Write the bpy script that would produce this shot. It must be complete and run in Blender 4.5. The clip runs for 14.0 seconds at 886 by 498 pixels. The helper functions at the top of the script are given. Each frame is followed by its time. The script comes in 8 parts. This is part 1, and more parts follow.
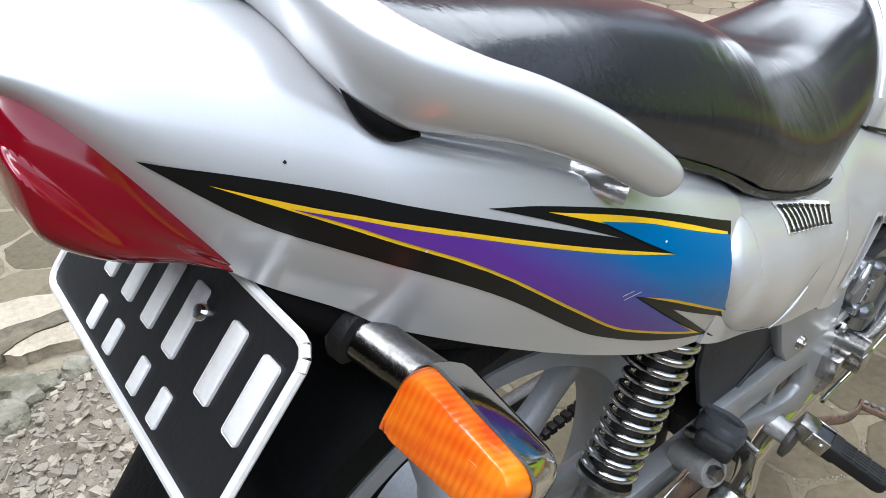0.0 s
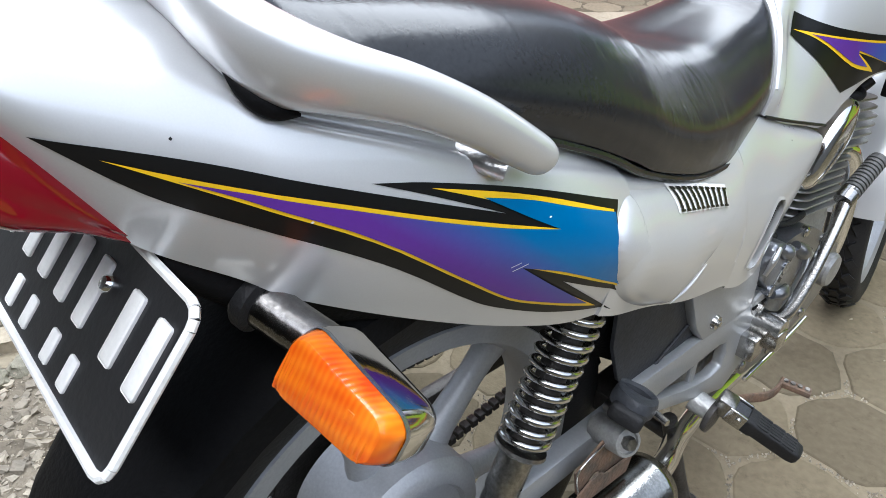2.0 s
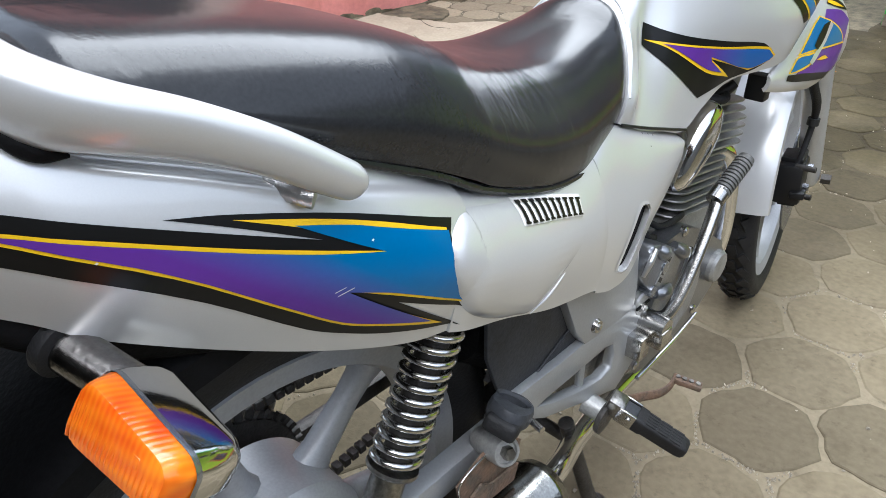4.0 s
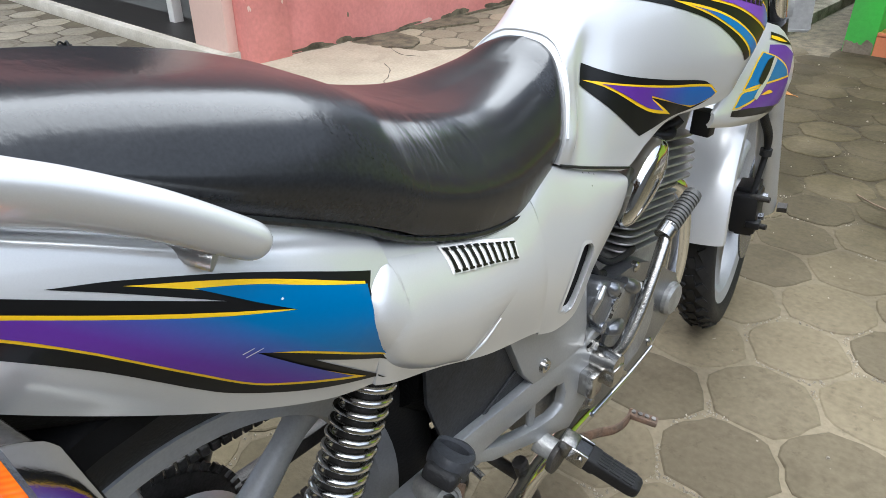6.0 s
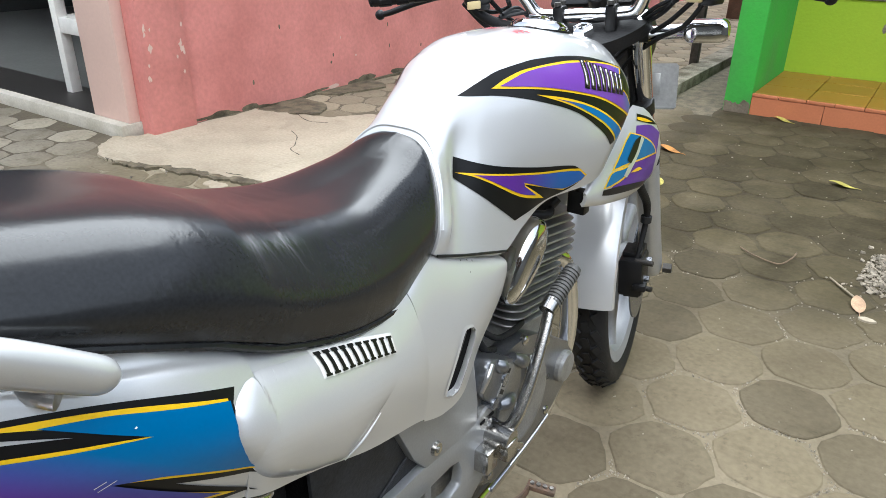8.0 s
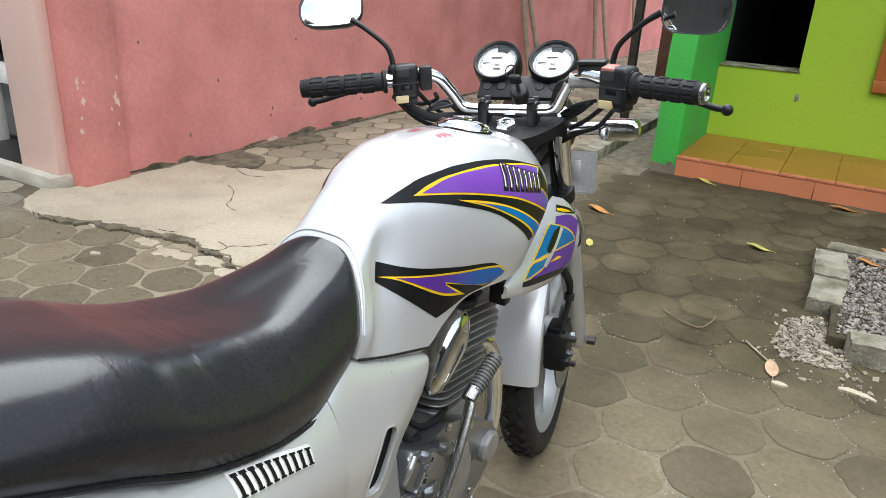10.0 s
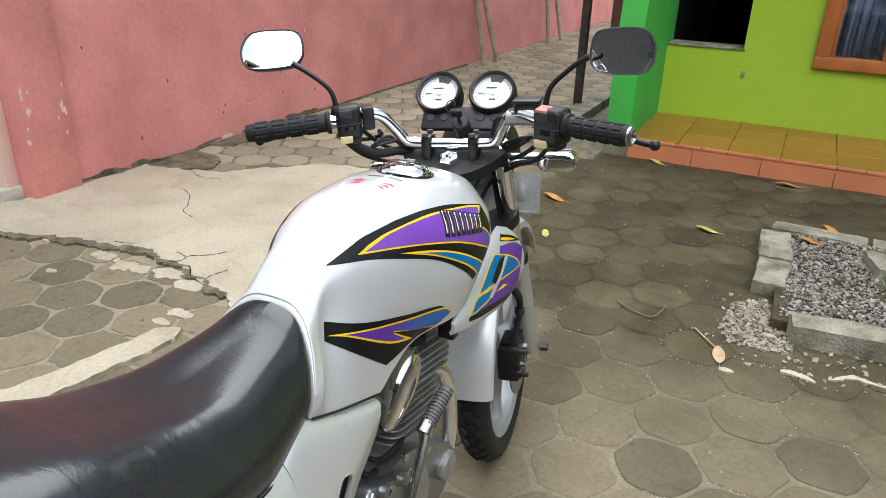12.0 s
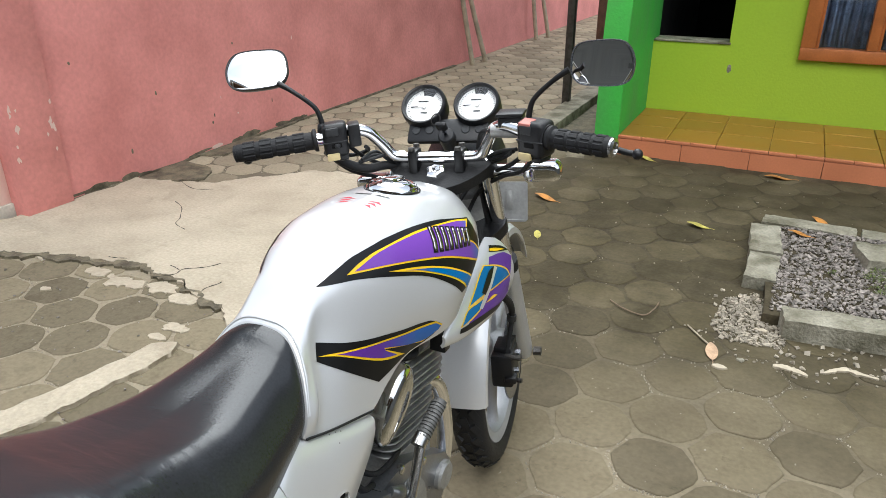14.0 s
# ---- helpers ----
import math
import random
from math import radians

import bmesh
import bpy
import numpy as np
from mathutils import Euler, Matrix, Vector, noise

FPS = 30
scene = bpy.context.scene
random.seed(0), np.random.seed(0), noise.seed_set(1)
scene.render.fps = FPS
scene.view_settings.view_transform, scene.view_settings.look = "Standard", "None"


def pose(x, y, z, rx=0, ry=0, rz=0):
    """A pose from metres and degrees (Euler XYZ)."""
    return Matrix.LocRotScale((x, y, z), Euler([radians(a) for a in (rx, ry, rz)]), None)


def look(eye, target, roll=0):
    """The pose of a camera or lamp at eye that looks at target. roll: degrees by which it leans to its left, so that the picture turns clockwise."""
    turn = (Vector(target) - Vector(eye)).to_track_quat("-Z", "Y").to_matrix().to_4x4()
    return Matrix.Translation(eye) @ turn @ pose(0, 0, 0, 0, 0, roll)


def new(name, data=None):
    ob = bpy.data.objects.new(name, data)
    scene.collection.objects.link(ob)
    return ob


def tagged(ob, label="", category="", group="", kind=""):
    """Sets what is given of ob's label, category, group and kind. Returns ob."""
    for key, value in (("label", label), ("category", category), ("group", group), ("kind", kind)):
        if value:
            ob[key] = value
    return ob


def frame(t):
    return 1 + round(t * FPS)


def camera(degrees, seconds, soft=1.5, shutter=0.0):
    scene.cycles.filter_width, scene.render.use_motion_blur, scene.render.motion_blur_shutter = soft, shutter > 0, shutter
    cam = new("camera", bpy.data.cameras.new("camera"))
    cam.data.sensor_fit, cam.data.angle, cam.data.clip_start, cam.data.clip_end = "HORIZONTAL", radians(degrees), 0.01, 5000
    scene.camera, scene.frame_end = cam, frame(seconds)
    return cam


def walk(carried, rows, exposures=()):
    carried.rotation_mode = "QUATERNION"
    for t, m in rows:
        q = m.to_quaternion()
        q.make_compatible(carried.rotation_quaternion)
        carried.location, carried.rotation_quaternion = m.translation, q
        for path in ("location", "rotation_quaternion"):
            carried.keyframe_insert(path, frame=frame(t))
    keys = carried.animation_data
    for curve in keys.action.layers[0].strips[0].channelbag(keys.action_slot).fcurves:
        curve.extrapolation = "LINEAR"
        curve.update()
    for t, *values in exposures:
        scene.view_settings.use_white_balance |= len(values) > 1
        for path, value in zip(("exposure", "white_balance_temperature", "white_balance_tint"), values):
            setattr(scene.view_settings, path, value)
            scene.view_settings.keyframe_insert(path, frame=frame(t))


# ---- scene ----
cam = camera(64.4, 14.0, 0.8)
PATH = [
    (0.0, (0.349, -0.295, 0.991), (-0.903, 0.704, -0.030), -0.4),
    (0.5, (0.360, -0.296, 0.993), (-0.885, 0.706, -0.035), -0.1),
    (1.0, (0.372, -0.295, 0.992), (-0.855, 0.727, -0.036), -0.0),
    (1.5, (0.388, -0.292, 0.993), (-0.832, 0.746, -0.031), 0.1),
    (2.0, (0.408, -0.283, 0.995), (-0.795, 0.779, -0.023), 0.4),
    (2.5, (0.431, -0.266, 0.997), (-0.743, 0.823, -0.025), 0.4),
    (3.0, (0.445, -0.251, 0.999), (-0.702, 0.867, -0.023), -0.2),
    (3.5, (0.456, -0.235, 1.001), (-0.668, 0.915, -0.010), -0.2),
    (6.0, (0.483, -0.173, 1.018), (-0.613, 1.059, 0.076), 0.0),
    (6.5, (0.495, -0.163, 1.023), (-0.584, 1.092, 0.089), 0.2),
    (7.0, (0.504, -0.150, 1.036), (-0.521, 1.168, 0.130), 0.5),
    (7.5, (0.513, -0.143, 1.052), (-0.462, 1.241, 0.188), 0.6),
    (8.0, (0.518, -0.142, 1.065), (-0.455, 1.272, 0.253), 0.8),
    (8.5, (0.521, -0.141, 1.085), (-0.446, 1.308, 0.325), 1.7),
    (9.0, (0.523, -0.137, 1.103), (-0.415, 1.360, 0.404), 2.7),
    (11.5, (0.562, -0.126, 1.243), (-0.228, 1.441, 0.512), 2.5),
    (12.0, (0.563, -0.122, 1.272), (-0.209, 1.435, 0.503), 1.7),
    (12.5, (0.565, -0.120, 1.287), (-0.207, 1.429, 0.503), 1.2),
    (13.0, (0.568, -0.122, 1.298), (-0.207, 1.426, 0.517), 0.5),
    (13.5, (0.571, -0.122, 1.300), (-0.187, 1.435, 0.519), 0.2),
    (14.0, (0.574, -0.120, 1.302), (-0.186, 1.441, 0.530), -0.0),
]
walk(cam, [(t, look(e, g, r)) for t, e, g, r in PATH], [(0.0, 1.66, 5800, 8), (3.5, 1.66, 5850, 8), (6.5, 1.62, 5950, 7), (9.0, 1.46, 6050, 6), (11.5, 1.35, 6150, 6), (14.0, 1.35, 6150, 6)])


# ---- light ----
world = bpy.data.worlds.new("world")
scene.world = world
world.use_nodes = True
wn = world.node_tree.nodes
sky = wn.new("ShaderNodeTexSky")
sky.sky_type, sky.sun_disc = "NISHITA", False
sky.sun_elevation, sky.sun_rotation = radians(58), radians(150)
sky.air_density, sky.dust_density, sky.ozone_density = 1.0, 3.2, 1.5
wn["Background"].inputs["Strength"].default_value = 0.135
pale = wn.new("ShaderNodeHueSaturation")
pale.inputs["Saturation"].default_value = 0.35
world.node_tree.links.new(sky.outputs[0], pale.inputs["Color"])
world.node_tree.links.new(pale.outputs[0], wn["Background"].inputs["Color"])
sun = new("sun", bpy.data.lights.new("sun", "SUN"))
sun.data.energy, sun.data.angle, sun.data.color = 1.8, radians(55), (1.0, 0.99, 0.975)
sun.matrix_world = look((-2.0, 3.5, 6.4), (0, 0, 0))


# ---- materials ----
def material(name, base, rough=0.6, metal=0.0, vary=0.12, scale=6.0, fine=80.0, bump=0.15, coat=0.0, other=None,
             spread=0.0, emit=0.0, spec=0.5, island=False):
    """A procedural surface: base colour with stains and grain at two scales, and fine relief."""
    m = bpy.data.materials.new(name)
    m.use_nodes = True
    nt = m.node_tree
    b = nt.nodes["Principled BSDF"]
    b.inputs["Roughness"].default_value, b.inputs["Metallic"].default_value = rough, metal
    b.inputs["Coat Weight"].default_value, b.inputs["Coat Roughness"].default_value = coat, 0.04
    b.inputs["Specular IOR Level"].default_value = spec
    co = nt.nodes.new("ShaderNodeTexCoord")
    n1, n2 = nt.nodes.new("ShaderNodeTexNoise"), nt.nodes.new("ShaderNodeTexNoise")
    n1.inputs["Scale"].default_value, n1.inputs["Detail"].default_value = scale, 6
    n2.inputs["Scale"].default_value, n2.inputs["Detail"].default_value = fine, 4
    nt.links.new(co.outputs["Object"], n1.inputs["Vector"])
    nt.links.new(co.outputs["Object"], n2.inputs["Vector"])
    ramp = nt.nodes.new("ShaderNodeValToRGB")
    dark = other or tuple(c * (1 - 2.2 * vary) for c in base)
    ramp.color_ramp.elements[0].color, ramp.color_ramp.elements[0].position = (*dark, 1), 0.32
    ramp.color_ramp.elements[1].color, ramp.color_ramp.elements[1].position = (*base, 1), 0.62
    nt.links.new(n1.outputs["Fac"], ramp.inputs["Fac"])
    hsv = nt.nodes.new("ShaderNodeHueSaturation")
    val = nt.nodes.new("ShaderNodeMapRange")
    val.inputs["From Min"].default_value, val.inputs["From Max"].default_value = 0.25, 0.75
    val.inputs["To Min"].default_value, val.inputs["To Max"].default_value = 1 - vary, 1 + vary
    nt.links.new(n2.outputs["Fac"], val.inputs["Value"])
    out = val.outputs[0]
    if spread:
        if island:
            info = nt.nodes.new("ShaderNodeNewGeometry").outputs["Random Per Island"]
        else:
            info = nt.nodes.new("ShaderNodeObjectInfo").outputs["Random"]
        r = nt.nodes.new("ShaderNodeMapRange")
        r.inputs["To Min"].default_value, r.inputs["To Max"].default_value = 1 - spread, 1 + spread
        nt.links.new(info, r.inputs["Value"])
        mul = nt.nodes.new("ShaderNodeMath")
        mul.operation = "MULTIPLY"
        nt.links.new(out, mul.inputs[0])
        nt.links.new(r.outputs[0], mul.inputs[1])
        out = mul.outputs[0]
    nt.links.new(out, hsv.inputs["Value"])
    nt.links.new(ramp.outputs["Color"], hsv.inputs["Color"])
    nt.links.new(hsv.outputs["Color"], b.inputs["Base Color"])
    rr = nt.nodes.new("ShaderNodeMapRange")
    rr.inputs["To Min"].default_value, rr.inputs["To Max"].default_value = max(0.02, rough * 0.75), min(1, rough * 1.25)
    nt.links.new(n1.outputs["Fac"], rr.inputs["Value"])
    nt.links.new(rr.outputs[0], b.inputs["Roughness"])
    if bump:
        bp = nt.nodes.new("ShaderNodeBump")
        bp.inputs["Strength"].default_value, bp.inputs["Distance"].default_value = bump, 0.01
        nt.links.new(n2.outputs["Fac"], bp.inputs["Height"])
        nt.links.new(bp.outputs["Normal"], b.inputs["Normal"])
    if emit:
        b.inputs["Emission Color"].default_value, b.inputs["Emission Strength"].default_value = (*base, 1), emit
    return m


SILVER = material("silver_paint", (0.69, 0.693, 0.695), 0.34, 0.45, 0.02, 3, 900, 0.0, 1.0)
GREYPAINT = material("grey_frame_paint", (0.36, 0.37, 0.38), 0.4, 0.45, 0.05, 12, 300, 0.02, 0.2)
WHEELPAINT = material("wheel_paint", (0.42, 0.43, 0.445), 0.45, 0.35, 0.08, 12, 300, 0.04, 0.0)
CRUMB = material("mortar_crumb", (0.36, 0.32, 0.25), 0.9, 0.0, 0.12, 12, 120, 0.4, spread=0.35, island=True)
RUBBLE = material("pale_rubble", (0.32, 0.28, 0.215), 0.9, 0.0, 0.12, 12, 120, 0.4, spread=0.3, island=True)
SPRING = material("spring_chrome", (0.66, 0.66, 0.66), 0.17, 1.0, 0.08, 30, 300, 0.03)
CHROME = material("chrome", (0.78, 0.78, 0.79), 0.09, 1.0, 0.03, 20, 400, 0.01)
DULLCHROME = material("worn_chrome", (0.55, 0.54, 0.52), 0.24, 1.0, 0.12, 25, 300, 0.05)
DARKCHROME = material("stained_chrome", (0.30, 0.29, 0.28), 0.22, 1.0, 0.2, 30, 250, 0.06)
WORNCHROME = material("dull_stained_chrome", (0.36, 0.35, 0.33), 0.30, 1.0, 0.28, 38, 260, 0.10)
PIPECHROME = material("scratched_silencer_chrome", (0.33, 0.33, 0.31), 0.20, 1.0, 0.22, 26, 300, 0.06)
SLATE = material("slate_plastic", (0.040, 0.043, 0.050), 0.55, 0.0, 0.25, 16, 220, 0.10, spec=0.35)
GUARD = material("dusty_black_guard", (0.006, 0.006, 0.0065), 0.65, 0.0, 0.2, 9, 200, 0.15, spec=0.10)
ALLOY = material("cast_alloy", (0.38, 0.38, 0.37), 0.44, 0.6, 0.14, 22, 260, 0.12)
ALLOYBRIGHT = material("bright_alloy", (0.62, 0.62, 0.62), 0.3, 0.9, 0.08, 30, 300, 0.08)
GUNMETAL = material("engine_cover_paint", (0.28, 0.29, 0.31), 0.3, 0.85, 0.12, 18, 260, 0.05)
COVER = material("polished_alloy", (0.36, 0.38, 0.42), 0.24, 0.9, 0.08, 14, 300, 0.04)
STEEL = material("dark_steel", (0.09, 0.085, 0.08), 0.5, 0.7, 0.2, 30, 300, 0.15)
RUST = material("rusty_steel", (0.20, 0.125, 0.085), 0.75, 0.25, 0.25, 40, 200, 0.3, other=(0.10, 0.08, 0.062))
VINYL = material("seat_vinyl", (0.0190, 0.0200, 0.0222), 0.215, 0.0, 0.22, 9, 330, 0.022, other=(0.0155, 0.0163, 0.0178), spec=0.42)


def creased(m, place, scale, strength):
    """Fine creases that run across the seat, strong in some places and absent in others."""
    nt = m.node_tree
    b = nt.nodes["Principled BSDF"]
    co = nt.nodes.new("ShaderNodeTexCoord")
    mp = nt.nodes.new("ShaderNodeMapping")
    mp.inputs["Scale"].default_value = scale
    n, mask, mul = nt.nodes.new("ShaderNodeTexNoise"), nt.nodes.new("ShaderNodeTexNoise"), nt.nodes.new("ShaderNodeMath")
    n.inputs["Scale"].default_value, n.inputs["Detail"].default_value, n.inputs["Distortion"].default_value = 1.0, 5, 0.6
    mask.inputs["Scale"].default_value = place
    mul.operation = "MULTIPLY"
    rng = nt.nodes.new("ShaderNodeMapRange")
    rng.inputs["From Min"].default_value, rng.inputs["From Max"].default_value = 0.36, 0.62
    nt.links.new(co.outputs["Object"], mp.inputs["Vector"])
    nt.links.new(mp.outputs[0], n.inputs["Vector"])
    nt.links.new(co.outputs["Object"], mask.inputs["Vector"])
    nt.links.new(mask.outputs["Fac"], rng.inputs["Value"])
    nt.links.new(n.outputs["Fac"], mul.inputs[0])
    nt.links.new(rng.outputs[0], mul.inputs[1])
    grain = next(q for q in nt.nodes if q.type == "BUMP")
    bp = nt.nodes.new("ShaderNodeBump")
    nt.links.new(grain.outputs["Normal"], bp.inputs["Normal"])
    bp.inputs["Strength"].default_value, bp.inputs["Distance"].default_value = strength, 0.002
    nt.links.new(mul.outputs[0], bp.inputs["Height"])
    nt.links.new(bp.outputs["Normal"], b.inputs["Normal"])


creased(VINYL, 6.0, (26, 60, 26), 0.52)
RUBBER = material("rubber", (0.014, 0.014, 0.015), 0.62, 0.0, 0.15, 18, 260, 0.15, spec=0.35)
PLASTIC = material("black_plastic", (0.009, 0.009, 0.010), 0.42, 0.0, 0.12, 14, 500, 0.12, spec=0.4)
GREYPLASTIC = material("weathered_plastic", (0.022, 0.023, 0.025), 0.55, 0.0, 0.15, 14, 400, 0.15)
D_BLACK = material("black_film", (0.007, 0.007, 0.0072), 0.34, 0.0, 0.05, 8, 300, 0.0, 0.05, spec=0.25)
D_YELLOW = material("yellow_film", (0.86, 0.54, 0.01), 0.34, 0.0, 0.03, 8, 300, 0.0, 0.1, spec=0.35)
GREYRUBBER = material("worn_grey_rubber", (0.13, 0.13, 0.125), 0.5, 0.1, 0.2, 30, 300, 0.1)
WHITEPAINT = material("white_paint", (0.78, 0.77, 0.74), 0.55, 0.0, 0.06, 14, 200, 0.08)
PLATEBLACK = material("plate_black", (0.012, 0.012, 0.013), 0.38, 0.0, 0.1, 12, 200, 0.04)
ALU = material("plate_back", (0.42, 0.42, 0.41), 0.45, 0.6, 0.12, 15, 150, 0.08)
PINK = material("pink_wall_paint", (0.70, 0.275, 0.25), 0.85, 0.0, 0.09, 2.2, 45, 0.3, other=(0.55, 0.20, 0.18))
PALEPINK = material("pale_pink_paint", (0.74, 0.53, 0.46), 0.8, 0.0, 0.03, 1.5, 60, 0.12)
LIME = material("lime_wall_paint", (0.32, 0.47, 0.025), 0.8, 0.0, 0.04, 1.2, 60, 0.15)
GREEN = material("green_wall_paint", (0.05, 0.40, 0.045), 0.75, 0.0, 0.06, 3.5, 60, 0.2, other=(0.055, 0.30, 0.05))
CEMENT = material("pale_cement", (0.46, 0.40, 0.30), 0.9, 0.0, 0.14, 3.2, 70, 0.5, other=(0.37, 0.315, 0.23))
nt = CEMENT.node_tree
co, scuff, lim, mix = nt.nodes.new("ShaderNodeTexCoord"), nt.nodes.new("ShaderNodeTexNoise"), nt.nodes.new("ShaderNodeMapRange"), nt.nodes.new("ShaderNodeMix")
scuff.inputs["Scale"].default_value, scuff.inputs["Detail"].default_value, scuff.inputs["Roughness"].default_value, scuff.inputs["Distortion"].default_value = 4.5, 12, 0.72, 0.4
lim.inputs["From Min"].default_value, lim.inputs["From Max"].default_value, lim.inputs["To Max"].default_value = 0.52, 0.70, 0.55
mix.data_type = "RGBA"
mix.inputs[7].default_value = (0.24, 0.20, 0.135, 1)
hsv = next(n for n in nt.nodes if n.type == "HUE_SAT")
nt.links.new(co.outputs["Object"], scuff.inputs["Vector"])
nt.links.new(scuff.outputs["Fac"], lim.inputs["Value"])
nt.links.new(lim.outputs[0], mix.inputs[0])
nt.links.new(next(n for n in nt.nodes if n.type == "VALTORGB").outputs["Color"], mix.inputs[6])
nt.links.new(mix.outputs[2], hsv.inputs["Color"])


def paving(name, island, mortar=False):
    """Worn concrete: palest round a spot beside the motorcycle, darker brown away from it, grey in the alley."""
    m = material(name, (0.16, 0.13, 0.09), 0.9, 0.0, 0.13, 6.5, 70, 0.35, spread=0.24, island=island, spec=0.15)
    nt = m.node_tree
    ramp = next(n for n in nt.nodes if n.type == "VALTORGB")
    hsv = next(n for n in nt.nodes if n.type == "HUE_SAT")
    geo, sep = nt.nodes.new("ShaderNodeNewGeometry"), nt.nodes.new("ShaderNodeSeparateXYZ")
    nt.links.new(geo.outputs["Position"], sep.inputs[0])
    for n in nt.nodes:
        if n.type == "TEX_NOISE":
            nt.links.new(geo.outputs["Position"], n.inputs["Vector"])
    # Noise-warped distance from one point sets the paler round area.
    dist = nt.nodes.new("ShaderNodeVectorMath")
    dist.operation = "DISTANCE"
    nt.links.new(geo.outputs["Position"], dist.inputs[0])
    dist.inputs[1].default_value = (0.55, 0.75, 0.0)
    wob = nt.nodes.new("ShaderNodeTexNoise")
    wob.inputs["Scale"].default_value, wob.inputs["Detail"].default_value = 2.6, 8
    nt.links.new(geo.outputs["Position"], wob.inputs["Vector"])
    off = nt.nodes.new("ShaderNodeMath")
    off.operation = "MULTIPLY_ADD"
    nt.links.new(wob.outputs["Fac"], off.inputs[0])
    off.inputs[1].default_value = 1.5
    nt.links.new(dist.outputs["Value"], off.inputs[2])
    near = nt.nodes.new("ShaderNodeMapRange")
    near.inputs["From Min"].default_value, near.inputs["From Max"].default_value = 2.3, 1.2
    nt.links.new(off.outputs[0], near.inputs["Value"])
    far = nt.nodes.new("ShaderNodeMapRange")
    far.inputs["From Min"].default_value, far.inputs["From Max"].default_value = 5.4, 6.6
    alley = nt.nodes.new("ShaderNodeMath")
    alley.operation = "MULTIPLY_ADD"
    nt.links.new(sep.outputs["X"], alley.inputs[0])
    alley.inputs[1].default_value = -2.0
    nt.links.new(sep.outputs["Y"], alley.inputs[2])
    nt.links.new(alley.outputs[0], far.inputs["Value"])
    deep, both = nt.nodes.new("ShaderNodeMapRange"), nt.nodes.new("ShaderNodeMath")
    deep.inputs["From Min"].default_value, deep.inputs["From Max"].default_value = 2.4, 3.0
    nt.links.new(sep.outputs["Y"], deep.inputs["Value"])
    both.operation = "MULTIPLY"
    nt.links.new(far.outputs[0], both.inputs[0])
    nt.links.new(deep.outputs[0], both.inputs[1])
    ramp.color_ramp.elements[0].color, ramp.color_ramp.elements[1].color = (0.045, 0.037, 0.0195, 1), (0.071, 0.0585, 0.032, 1)
    if mortar:
        ramp.color_ramp.elements[0].color, ramp.color_ramp.elements[1].color = (0.030, 0.0245, 0.014, 1), (0.050, 0.041, 0.0235, 1)
    west = nt.nodes.new("ShaderNodeMapRange")
    west.inputs["From Min"].default_value, west.inputs["From Max"].default_value = -0.5, -1.0
    west.inputs["To Max"].default_value = 0.85
    nt.links.new(sep.outputs["X"], west.inputs["Value"])
    yard = nt.nodes.new("ShaderNodeMapRange")
    yard.inputs["From Min"].default_value, yard.inputs["From Max"].default_value = -2.4, -3.0
    nt.links.new(sep.outputs["X"], yard.inputs["Value"])
    last = ramp.outputs["Color"]
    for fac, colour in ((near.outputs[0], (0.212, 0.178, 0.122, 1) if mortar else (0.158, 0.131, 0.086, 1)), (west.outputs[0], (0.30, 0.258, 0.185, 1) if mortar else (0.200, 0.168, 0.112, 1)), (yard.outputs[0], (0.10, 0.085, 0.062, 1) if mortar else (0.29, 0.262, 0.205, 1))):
        mix = nt.nodes.new("ShaderNodeMix")
        mix.data_type = "RGBA"
        nt.links.new(fac, mix.inputs[0])
        nt.links.new(last, mix.inputs[6])
        mix.inputs[7].default_value = colour
        last = mix.outputs[2]
    # dust in ragged pale drifts
    dust, drift, mix = nt.nodes.new("ShaderNodeTexNoise"), nt.nodes.new("ShaderNodeMapRange"), nt.nodes.new("ShaderNodeMix")
    dust.inputs["Scale"].default_value, dust.inputs["Detail"].default_value, dust.inputs["Roughness"].default_value = 3.4, 12, 0.72
    drift.inputs["From Min"].default_value, drift.inputs["From Max"].default_value, drift.inputs["To Max"].default_value = 0.45, 0.70, 0.42
    nt.links.new(geo.outputs["Position"], dust.inputs["Vector"])
    nt.links.new(dust.outputs["Fac"], drift.inputs["Value"])
    mix.data_type = "RGBA"
    nt.links.new(drift.outputs[0], mix.inputs[0])
    nt.links.new(last, mix.inputs[6])
    mix.inputs[7].default_value = (0.165, 0.138, 0.088, 1)
    last = mix.outputs[2]
    # trodden dirt and worn bare patches, with ragged borders
    worn, ragg, mix = nt.nodes.new("ShaderNodeTexNoise"), nt.nodes.new("ShaderNodeMapRange"), nt.nodes.new("ShaderNodeMix")
    worn.inputs["Scale"].default_value, worn.inputs["Detail"].default_value, worn.inputs["Roughness"].default_value = 7.5, 10, 0.68
    ragg.inputs["From Min"].default_value, ragg.inputs["From Max"].default_value, ragg.inputs["To Max"].default_value = 0.53, 0.63, 0.38
    nt.links.new(geo.outputs["Position"], worn.inputs["Vector"])
    nt.links.new(worn.outputs["Fac"], ragg.inputs["Value"])
    mix.data_type = "RGBA"
    nt.links.new(ragg.outputs[0], mix.inputs[0])
    nt.links.new(last, mix.inputs[6])
    mix.inputs[7].default_value = (0.085, 0.069, 0.043, 1)
    last = mix.outputs[2]
    # pale swept stones of the alley
    mix = nt.nodes.new("ShaderNodeMix")
    mix.data_type = "RGBA"
    swept = nt.nodes.new("ShaderNodeMath")
    swept.operation = "MULTIPLY"
    swept.inputs[1].default_value = 0.78
    nt.links.new(both.outputs[0], swept.inputs[0])
